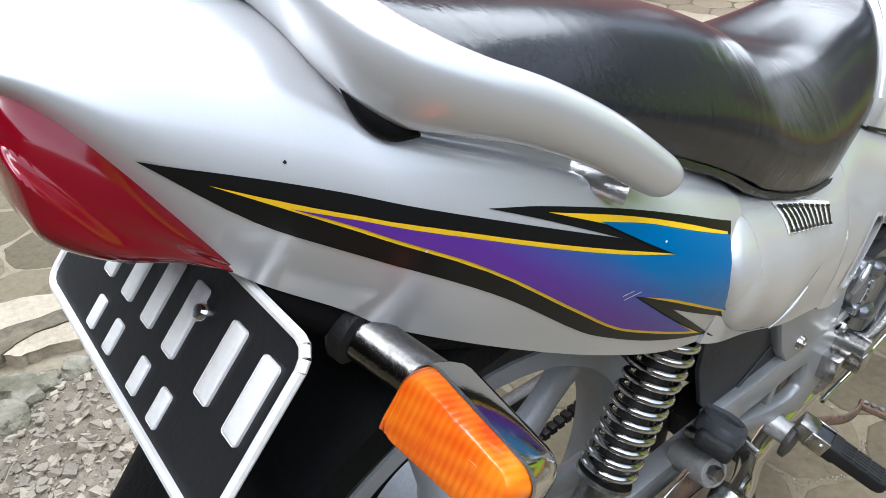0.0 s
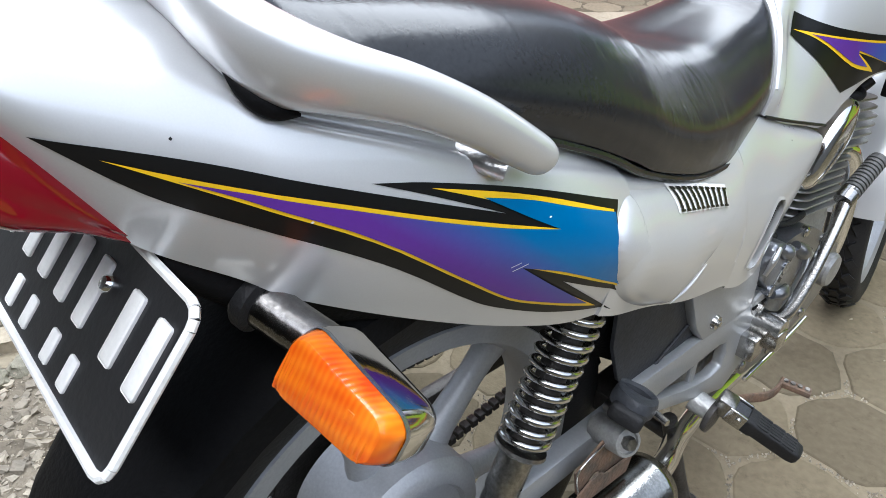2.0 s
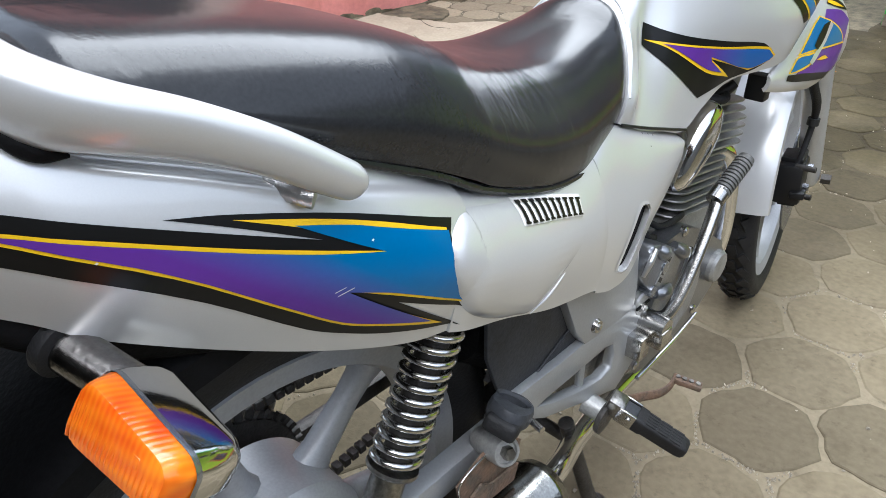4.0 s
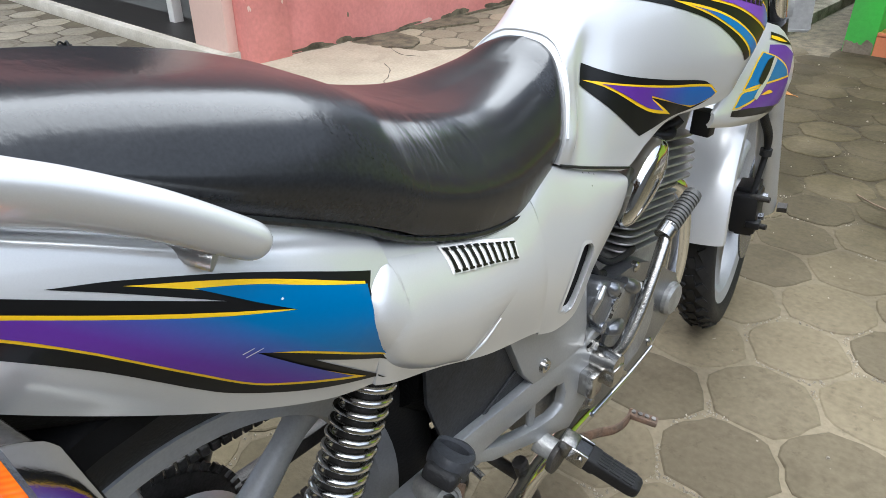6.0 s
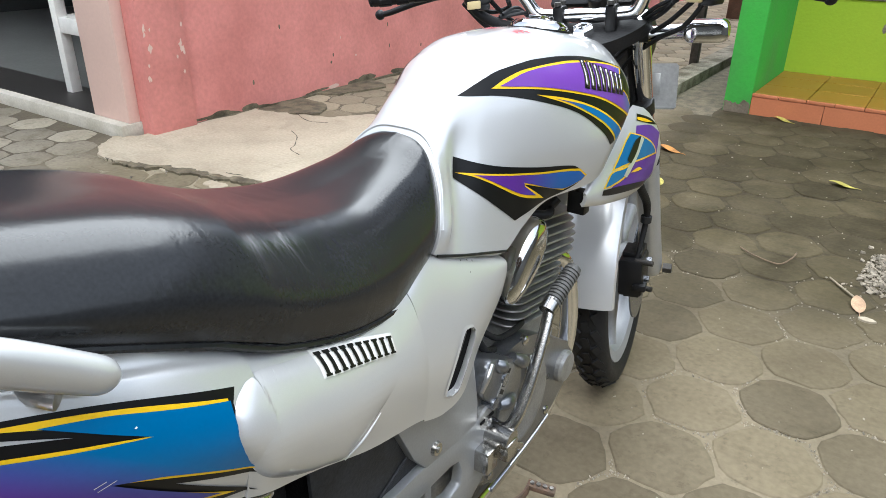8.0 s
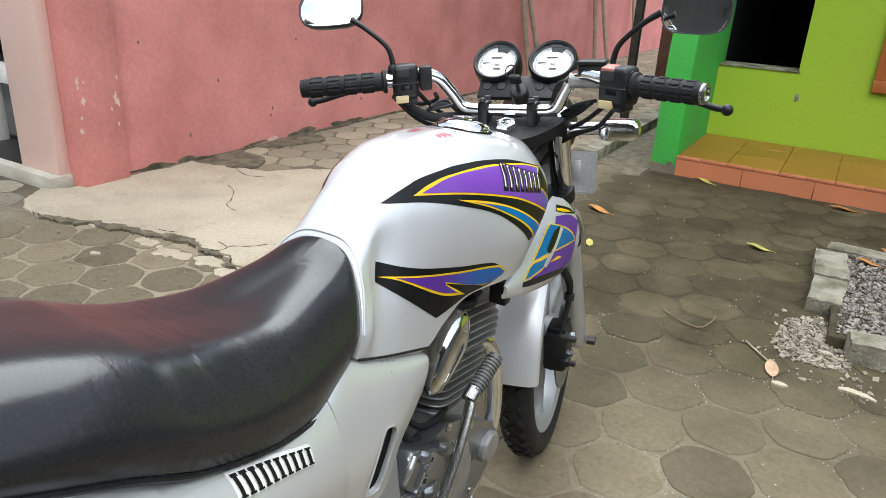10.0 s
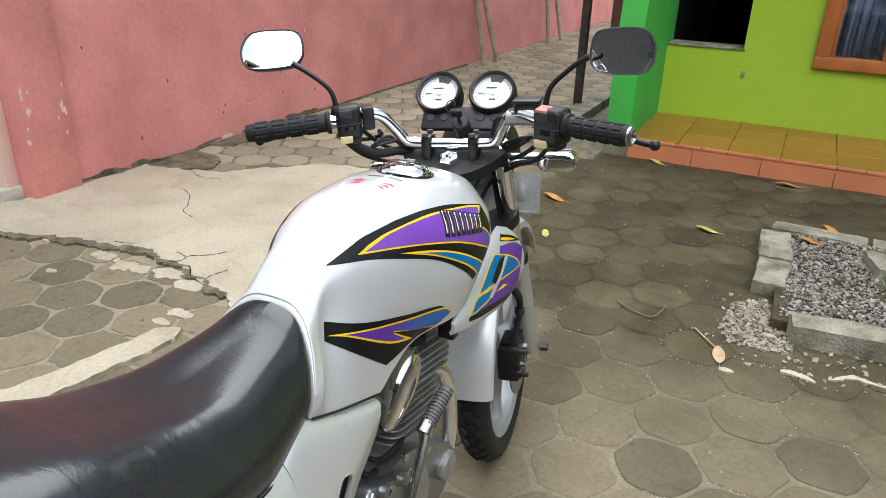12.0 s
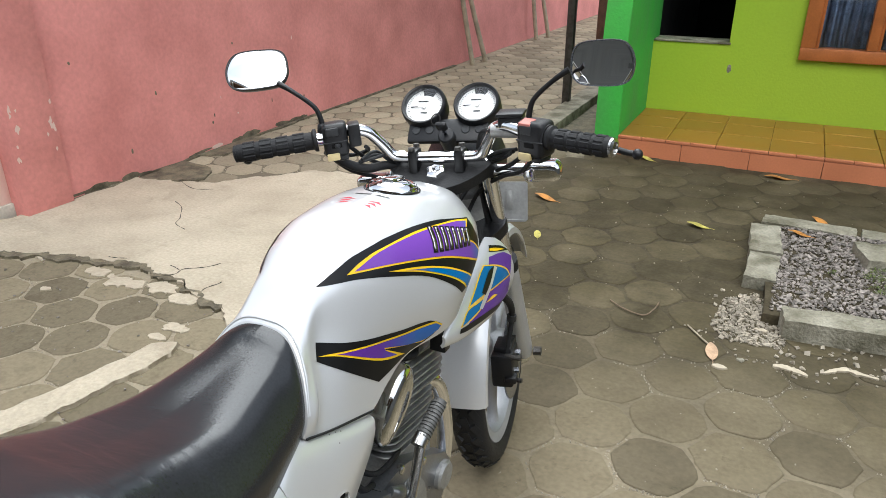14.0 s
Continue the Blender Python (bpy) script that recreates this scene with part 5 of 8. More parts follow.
# grab rail, one each side, and its rear bridge
half = [(0.043, 0.142, 0.799, 0.004, 0.004), (0.036, 0.142, 0.804, 0.012, 0.010), (0.018, 0.140, 0.8165, 0.0143, 0.011), (-0.02, 0.135, 0.8425, 0.0158, 0.0115), (-0.06, 0.127, 0.864, 0.0178, 0.012),
        (-0.095, 0.117, 0.878, 0.0205, 0.0135), (-0.121, 0.101, 0.889, 0.0255, 0.016), (-0.135, 0.080, 0.904, 0.0255, 0.016), (-0.143, 0.052, 0.921, 0.024, 0.016), (-0.147, 0.022, 0.930, 0.022, 0.016)]
line = spline(half + [(y, -x, z, h, w) for y, x, z, h, w in half[::-1]], 6)
rings = []
for i, (y, x, z, h, w) in enumerate(line):
    p, q = line[max(i - 1, 0)], line[min(i + 1, len(line) - 1)]
    d = Vector((q[1] - p[1], q[0] - p[0], q[2] - p[2])).normalized()
    up = (Vector((0, 0, 1)) - d * d.z).normalized()
    out = up.cross(d)
    lean = (up + out * 0.45).normalized()
    flat = lean.cross(d).normalized()
    c = Vector((x, y, z))
    ring = []
    for k in range(24):
        a = 2 * math.pi * k / 24
        ca, sa = math.cos(a), math.sin(a)
        ring.append(c + flat * w * math.copysign(abs(ca) ** 0.8, ca) + lean * h * math.copysign(abs(sa) ** 0.9, sa))
    rings.append(ring)
g = part("grab_rail", skin(rings), SILVER, bike, "smooth silver grab rail round the seat's end")
for s in (1, -1):
    part("rail_foot", tube([(s * 0.136, 0.010, 0.803), (s * 0.124, 0.002, 0.806), (s * 0.100, -0.006, 0.812)], [0.010, 0.009, 0.010], 12, 4, None, 0.7), ALLOYBRIGHT, g, "bare bright alloy foot")
    # Black crescent stands in for the shade in the gap under the rail.
    part("rail_gap", tube([(s * 0.085, -0.142, 0.885), (s * 0.093, -0.134, 0.873), (s * 0.099, -0.124, 0.864), (s * 0.103, -0.112, 0.859)], [0.001, 0.006, 0.006, 0.001], 12, 5), GUARD, g, "black filler that paints the dark gap under the rail")

# tail lamp
lampb = loft_body([
    (-0.277, (0, 0.880), (0.012, 0.879), (0.022, 0.876), (0.024, 0.868), (0.018, 0.860), (0.0, 0.858)),
    (-0.275, (0, 0.892), (0.028, 0.890), (0.046, 0.884), (0.051, 0.869), (0.044, 0.853), (0.0, 0.849)),
    (-0.268, (0, 0.911), (0.038, 0.908), (0.057, 0.896), (0.064, 0.866), (0.058, 0.842), (0.0, 0.834)),
    (-0.245, (0, 0.902), (0.050, 0.895), (0.066, 0.872), (0.071, 0.845), (0.064, 0.824), (0.0, 0.817)),
    (-0.220, (0, 0.872), (0.050, 0.866), (0.069, 0.836), (0.071, 0.823), (0.062, 0.812), (0.0, 0.806)),
    (-0.195, (0, 0.850), (0.050, 0.840), (0.065, 0.804), (0.066, 0.799), (0.058, 0.794), (0.0, 0.790)),
], 16, 14)
# the lower lens stands out below a shelf that runs out towards the front
for v in lampb.verts:
    reach = min(max((-0.240 - v.co.y) / 0.032, 0.0), 1.0)
    shelf = 0.880 - (v.co.y + 0.272) * 1.55
    step = min(max((shelf - v.co.z) / 0.012 + 0.5, 0.0), 1.0)
    below = step * step * (3 - 2 * step)
    side_w = min(max((abs(v.co.x) - 0.018) / 0.03, 0.0), 1.0)
    v.co.x += math.copysign(0.010 * below * reach * side_w, v.co.x)
lamp = part("tail_light", lampb, RED_LENS, bike, "deep red tail light lens")

# mudguard and number plate
arc = []
for k in range(19):
    a = radians(35 + k * 8.5)
    r = 0.350
    cy, cz = r * math.cos(a), 0.355 + r * math.sin(a)
    arc.append([(x, cy * f, 0.355 + (cz - 0.355) * f) for x, f in ((-0.085, 0.90), (-0.082, 0.96), (-0.055, 0.995), (0, 1.0), (0.055, 0.995), (0.082, 0.96), (0.085, 0.90), (0.079, 0.90), (0.05, 0.97), (0, 0.98), (-0.05, 0.97), (-0.079, 0.90))])
guard = part("rear_mudguard", skin(arc), GUARD, bike, "matt black plastic mudguard")
part("under_tray", loft_body([
    (-0.185, (0, 0.80), (0.05, 0.80), (0.066, 0.79), (0.06, 0.765), (0.0, 0.755)),
    (-0.12, (0, 0.78), (0.06, 0.775), (0.078, 0.75), (0.07, 0.71), (0.0, 0.70)),
    (0.02, (0, 0.74), (0.08, 0.735), (0.10, 0.70), (0.085, 0.655), (0.0, 0.65)),
    (0.20, (0, 0.70), (0.08, 0.695), (0.10, 0.65), (0.09, 0.60), (0.0, 0.60)),
]), GUARD, bike)
pm = Matrix.Translation((-0.012, -0.222, 0.7435)) @ Matrix.Rotation(radians(49), 4, "X")
cutc = 0.012
po = [(sx * (0.137 - cutc) + cutc * math.cos(radians(a)), sy * (0.053 - cutc) + cutc * math.sin(radians(a))) for sx, sy, a0 in ((1, 1, 0), (-1, 1, 90), (-1, -1, 180), (1, -1, 270)) for a in (a0, a0 + 30, a0 + 60, a0 + 90)]
plate = part("number_plate", extrude(po, 0.0015, pm), PLATEBLACK, bike, "black number plate with white rim")
bm = bmesh.new()
for k in range(len(po)):
    (ax, ay), (bx, by) = po[k], po[(k + 1) % len(po)]
    tube([pm @ Vector((ax * 0.985, ay * 0.965, 0.0015)), pm @ Vector((bx * 0.985, by * 0.965, 0.0015))], 0.0030, 8, 1, bm, 1.0)
part("plate_rim", bm, WHITEPAINT, plate)
for k in range(7):
    x0 = -0.112 + k * 0.0335 + (0.008 if k > 0 else 0) + (0.012 if k > 4 else 0)
    part("plate_bar", box(x0, x0 + 0.015, -0.010, 0.034, 0.0010, 0.0040, 0.0024, 3, None, pm), WHITEPAINT, plate)
for k in range(4):
    x0 = -0.058 + k * 0.032 + (0.012 if k > 1 else 0)
    part("plate_bar", box(x0, x0 + 0.012, -0.043, -0.022, 0.0010, 0.0036, 0.002, 3, None, pm), WHITEPAINT, plate)
for x in (0.047, -0.052):
    part("bolt", lathe([(0.0, 0.005), (0.004, 0.0045), (0.006, 0.002), (0.006, 0.0)], pm @ Vector((x, 0.022, 0.001)), pm @ Vector((x, 0.022, 1)), 14), CHROME, plate)
part("plate_bracket", box(-0.05, 0.05, -0.05, 0.05, -0.03, -0.002, 0.004, 2, None, pm), PLASTIC, plate)


# rear turn signals: stalk, chrome bowl, amber lens
def rounded(w, h, r, n=5):
    out = []
    for cx, cy, a0 in ((w - r, h - r, 0), (-w + r, h - r, 90), (-w + r, -h + r, 180), (w - r, -h + r, 270)):
        for k in range(n + 1):
            a = radians(a0 + 90 * k / n)
            out.append((cx + r * math.cos(a), cy + r * math.sin(a)))
    return out


def signal(m, lens_mat, parent_label, bowl=0.042, lens=0.026, w=0.047, h=0.030, r=0.010, outer=0, narrow=1.0, rise=0.0):
    """Lens towards local +z, bowl towards -z, long side along local x; it narrows towards its outer end."""
    def shaped(x, y):
        u = 0.5 + 0.5 * outer * x / w if outer else 0.0
        u = max(0.0, u) ** 1.35
        return x, y * (1 + (narrow - 1) * u) + rise * (1 - u)

    ring = lambda f, z: [m @ Vector((*shaped(x * f, y * f), z)) for x, y in rounded(w, h, r, 6)]
    ob = part("turn_signal", skin([ring(f, z) for f, z in ((0.40, -bowl), (0.62, -bowl * 0.985), (0.80, -bowl * 0.93), (0.92, -bowl * 0.83), (0.985, -bowl * 0.68), (1.015, -bowl * 0.45), (1.02, -bowl * 0.2), (1.0, 0.0))]), CHROME, bike, parent_label)
    glass = part("lens", skin([ring(f, z) for f, z in ((0.985, 0.0005), (0.985, 0.003), (0.945, lens * 0.55), (0.90, lens * 0.85), (0.86, lens * 0.97), (0.80, lens * 1.0), (0.5, lens * 1.03), (0.15, lens * 1.04))]), lens_mat, ob)
    part("bezel", skin([ring(f, z) for f, z in ((1.010, -0.002), (1.016, 0.0), (1.010, 0.002))], True, False), COVER, ob)
    return ob, glass


for s in (1, -1):
    m = Matrix.Translation((s * 0.165, -0.138, 0.7200)) @ Matrix.Rotation(radians(7 * s), 4, "Z") @ Matrix.Rotation(radians(10 * s), 4, "Y") @ Matrix.Rotation(radians(60), 4, "X")
    sg, glass = signal(m, AMBER, "chrome turn signal with ribbed amber lens", 0.040, 0.018, 0.0425, 0.0215, 0.0125, s, 0.68, 0.0040)
    ribs = bmesh.new()
    for k in range(19):
        x = -0.0355 + k * 0.0037
        u = (0.5 + 0.5 * s * x / 0.0425) ** 1.35
        n, g = 1 - 0.34 * u, 0.0045 * (1 - u)
        tube([m @ Vector((x, -0.0190 * n + g, 0.0095)), m @ Vector((x, -0.0170 * n + g, 0.0168)), m @ Vector((x, -0.004 * n + g, 0.0181)), m @ Vector((x, (0.011 - 0.012 * u) * n + g, 0.0180))], [0.0010, 0.0012, 0.0010, 0.0002], 6, 2, ribs)
    part("lens_rib", ribs, AMBER, glass)
    part("moulded_mark", box(s * 0.016 - 0.003, s * 0.016 + 0.003, 0.002, 0.009, 0.0175, 0.0188, 0.0006, 1, None, m), AMBER, glass)
    part("stalk", tube([(s * 0.060, -0.140, 0.738), (s * 0.09, -0.132, 0.730), (s * 0.128, -0.122, 0.722)], 0.0155, 16, 4), DARKCHROME, sg)
    part("grommet", lathe([(0.018, 0), (0.021, 0.004), (0.021, 0.012), (0.017, 0.014)], (s * 0.064, -0.139, 0.7375), (s * 0.09, -0.132, 0.730), 20), RUBBER, sg)


# wheels
def wheel(name, c, rim_r, tyre_r, rim_w, tyre_w, hub_r, hub_w, spokes, turn, place=None, tread=40):
    fix = place or (lambda b: b)
    a, b = Vector(c), Vector((c[0] + 1, c[1], c[2]))
    bm = lathe([(rim_r - 0.022, -rim_w), (rim_r + 0.003, -rim_w - 0.005), (rim_r + 0.005, -rim_w), (rim_r - 0.004, -rim_w + 0.006), (rim_r - 0.004, rim_w - 0.006), (rim_r + 0.005, rim_w), (rim_r + 0.003, rim_w + 0.005), (rim_r - 0.022, rim_w), (rim_r - 0.03, rim_w * 0.55), (rim_r - 0.033, 0), (rim_r - 0.03, -rim_w * 0.55), (rim_r - 0.022, -rim_w)], a, b, 72, caps=False)
    wh = part(name, fix(bm), WHEELPAINT, bike, "silver painted cast wheel")
    d = tyre_r - rim_r
    prof = [(rim_r - 0.002, -rim_w + 0.002), (rim_r + 0.25 * d, -tyre_w * 0.94), (rim_r + 0.5 * d, -tyre_w), (rim_r + 0.75 * d, -tyre_w * 0.9), (tyre_r - 0.006, -tyre_w * 0.6), (tyre_r - 0.001, -tyre_w * 0.3), (tyre_r, 0)]
    prof += [(r, -h) for r, h in prof[::-1][1:]]
    ty = part("tyre", fix(lathe(prof, a, b, 96, caps=False)), RUBBER, wh, "black rubber tyre with block tread")
    tb = bmesh.new()
    for k in range(tread):
        for s in (-1, 0, 1):
            an = 2 * math.pi * (k + (0.5 if s == 0 else 0)) / tread
            mm = Matrix.Translation(a) @ Matrix.Rotation(an, 4, "X") @ Matrix.Translation((s * tyre_w * 0.52, 0, tyre_r - (0.0035 if s else 0.0005))) @ Matrix.Rotation(radians(32 * s), 4, "Y") @ Matrix.Rotation(radians(28 * (s or 0.5)), 4, "Z")
            box(-tyre_w * 0.2, tyre_w * 0.2, -tyre_r * 1.9 / tread, tyre_r * 1.9 / tread, -0.004, 0.0035, 0.0, 1, tb, mm)
    tagged(part("tread", fix(tb), RUBBER, ty, "", 30, False), kind="stuff")
    hub = part("hub", fix(lathe([(0.02, -hub_w), (hub_r * 0.8, -hub_w), (hub_r, -hub_w + 0.01), (hub_r, hub_w - 0.012), (hub_r * 0.93, hub_w - 0.004), (hub_r * 0.86, hub_w), (hub_r * 0.72, hub_w), (hub_r * 0.68, hub_w - 0.005), (hub_r * 0.4, hub_w - 0.003), (hub_r * 0.36, hub_w + 0.008), (0.015, hub_w + 0.008)], a, b, 48)), WHEELPAINT, wh)
    for k in range(spokes):
        an = turn + 2 * math.pi * k / spokes
        u = Vector((0, math.cos(an), math.sin(an)))
        v = Vector((0, -math.sin(an), math.cos(an)))
        rings = []
        for r, w, x in ((hub_r * 0.9, 0.026, 0.020), (hub_r * 1.15, 0.019, 0.017), ((hub_r + rim_r) / 2, 0.016, 0.014), (rim_r - 0.05, 0.017, 0.015), (rim_r - 0.022, 0.028, 0.018)):
            rings.append([a + u * r + v * (w * math.cos(t)) + Vector((x * math.sin(t), 0, 0)) for t in (2 * math.pi * q / 12 for q in range(12))])
        part("spoke", fix(skin(rings)), WHEELPAINT, wh)
    return wh


rw = wheel("rear_wheel", (0, 0, 0.355), 0.240, 0.316, 0.036, 0.052, 0.090, 0.054, 6, radians(45))
sp = bmesh.new()
lathe([(0.02, 0), (0.095, 0), (0.095, 0.006), (0.02, 0.006)], (-0.082, 0, 0.355), (1, 0, 0.355), 43, sp)
for k in range(43):
    box(-0.003, 0.003, -0.004, 0.004, 0.093, 0.104, 0, 1, sp, Matrix.Translation((-0.079, 0, 0.355)) @ Matrix.Rotation(2 * math.pi * k / 43, 4, "X"))
part("sprocket", sp, STEEL, rw, "dark toothed sprocket")
ch = bmesh.new()
for s in (-1, 1):
    for k in range(38):
        y = k * 0.0135
        z = 0.355 + s * (0.103 - 0.055 * k / 38) + 0.02 * k / 38
        box(-0.007, 0.007, -0.0055, 0.0055, -0.006, 0.006, 0.001, 1, ch, Matrix.Translation((-0.079, y, z)))
tagged(part("chain", ch, STEEL, bike, "black greasy drive chain", 38, False), kind="stuff")

FA = (0, 1.38, 0.30)
fw = wheel("front_wheel", FA, 0.238, 0.300, 0.028, 0.041, 0.055, 0.045, 6, radians(20), steered, 44)
bm = bmesh.new()
lathe([(0.07, 0.058), (0.128, 0.058), (0.128, 0.062), (0.07, 0.062), (0.07, 0.058)], FA, (1, FA[1], FA[2]), 56, bm, False)
for k in range(6):
    an = k * math.pi / 3
    tube([Vector(FA) + Vector((0.058, math.cos(an) * 0.045, math.sin(an) * 0.045)), Vector(FA) + Vector((0.06, math.cos(an + 0.25) * 0.075, math.sin(an + 0.25) * 0.075))], 0.007, 8, 1, bm)
part("brake_disc", steered(bm), COVER, fw, "worn steel brake disc")

# front mudguard
arc = []
for k in range(25):
    a = radians(173 - k * 6.0)
    r = 0.338
    sec = [(-0.062, 0.91), (-0.060, 0.955), (-0.046, 0.988), (-0.02, 1.0), (0.02, 1.0), (0.046, 0.988), (0.060, 0.955), (0.062, 0.91), (0.058, 0.91), (0.042, 0.972), (0, 0.985), (-0.042, 0.972), (-0.058, 0.91)]
    if k < 7:
        sec = [(x, 1 - (1 - f) * (0.75 + 0.035 * k)) for x, f in sec]
    arc.append([(x, FA[1] + r * f * math.cos(a), FA[2] + r * f * math.sin(a)) for x, f in sec])
part("front_mudguard", steered(skin(arc)), SILVER, bike, "silver painted front mudguard")

# front fork, yokes, bar
for s in (-1, 1):
    leg = part("fork_leg", steered(tube([(s * 0.088, 1.085, 0.908), (s * 0.088, 1.245, 0.58)], 0.0170, 20, 1)), CHROME, bike, "chrome fork tube with painted slider")
    part("slider", steered(tube([(s * 0.088, 1.232, 0.61), (s * 0.088, 1.24, 0.59), (s * 0.088, 1.34, 0.385), (s * 0.088, 1.382, 0.30), (s * 0.088, 1.39, 0.28)], [0.0225, 0.0245, 0.0245, 0.024, 0.015], 20, 4)), FORKPAINT, leg)
    part("dust_seal", steered(tube([(s * 0.088, 1.222, 0.63), (s * 0.088, 1.236, 0.603)], 0.0255, 20, 1)), RUBBER, leg)
    part("axle_nut", steered(tube([(s * 0.115, 1.38, 0.30), (s * 0.135, 1.38, 0.30)], 0.012, 6, 1)), STEEL, leg)
RAKE = Matrix.Rotation(radians(26), 4, "X")
yoke = [(0.92 * q[0], q[1]) for q in spline([(0.118, 0.045), (0.10, 0.075), (0.075, 0.06), (0.03, 0.035), (-0.03, 0.035), (-0.075, 0.06), (-0.10, 0.075), (-0.118, 0.045), (-0.09, 0.0), (-0.035, -0.035), (0.035, -0.035), (0.09, 0.0)], 5, True)]
top_yoke = part("top_yoke", steered(extrude(yoke, 0.024, Matrix.Translation((0, 1.046, 0.862)) @ RAKE, 0.004)), RUBBER, bike, "black painted top yoke")
part("stem_nut", steered(lathe([(0.0, 0.006), (0.0085, 0.006), (0.0095, 0.015), (0.0125, 0.016), (0.0185, 0.014), (0.0205, 0.011), (0.0205, 0.0)], Matrix.Translation((0, 1.046, 0.868)) @ RAKE @ Vector((0, 0, 0.016)), Matrix.Translation((0, 1.046, 0.868)) @ RAKE @ Vector((0, 0, 1)), 6)), CHROME, top_yoke, "chrome hexagonal stem nut")
part("nut_washer", steered(lathe([(0.0, 0.0), (0.026, 0.0), (0.026, 0.004), (0.0, 0.005)], Matrix.Translation((0, 1.046, 0.868)) @ RAKE @ Vector((0, 0, 0.014)), Matrix.Translation((0, 1.046, 0.868)) @ RAKE @ Vector((0, 0, 1)), 24)), COVER, top_yoke)
part("lower_yoke", steered(extrude(yoke, 0.03, Matrix.Translation((0, 1.125, 0.70)) @ RAKE, 0.004)), PLASTIC, bike)
part("steering_head", tube([(-0.005, 1.06, 0.855), (-0.005, 1.13, 0.70)], 0.03, 18, 1), GREYPAINT, bike)
bar = part("handlebar", steered(tube([(-0.325, 0.905, 0.967), (-0.23, 0.950, 0.972), (-0.185, 0.975, 0.978), (-0.150, 0.999, 0.983), (-0.124, 1.020, 0.974), (-0.105, 1.040, 0.946), (-0.088, 1.053, 0.919), (-0.06, 1.056, 0.913), (0, 1.056, 0.913), (0.06, 1.056, 0.913), (0.088, 1.053, 0.919), (0.105, 1.040, 0.946), (0.124, 1.020, 0.974), (0.150, 0.999, 0.983), (0.185, 0.975, 0.978), (0.23, 0.950, 0.972), (0.325, 0.905, 0.967)], 0.0112, 16, 7)), CHROME, bike, "bright chrome handlebar")
for s in (-1, 1):
    cl = part("bar_clamp", steered(box(s * 0.046 - 0.010, s * 0.046 + 0.010, 1.038, 1.076, 0.882, 0.930, 0.006)), PLASTIC, bar)
    for dy in (-0.016, 0.016):
        part("clamp_bolt", steered(lathe([(0.0, 0.007), (0.006, 0.006), (0.0065, 0.0)], (s * 0.046, 1.057 + dy, 0.930), (s * 0.046, 1.057 + dy, 1.2), 12)), STEEL, cl)


def along(s, f):
    """A point on the grip's line, f from its inner (0) to its outer end (1)."""
    return Vector((s * (0.232 + 0.103 * f), 0.949 - 0.0487 * f, 0.972 - 0.0054 * f))


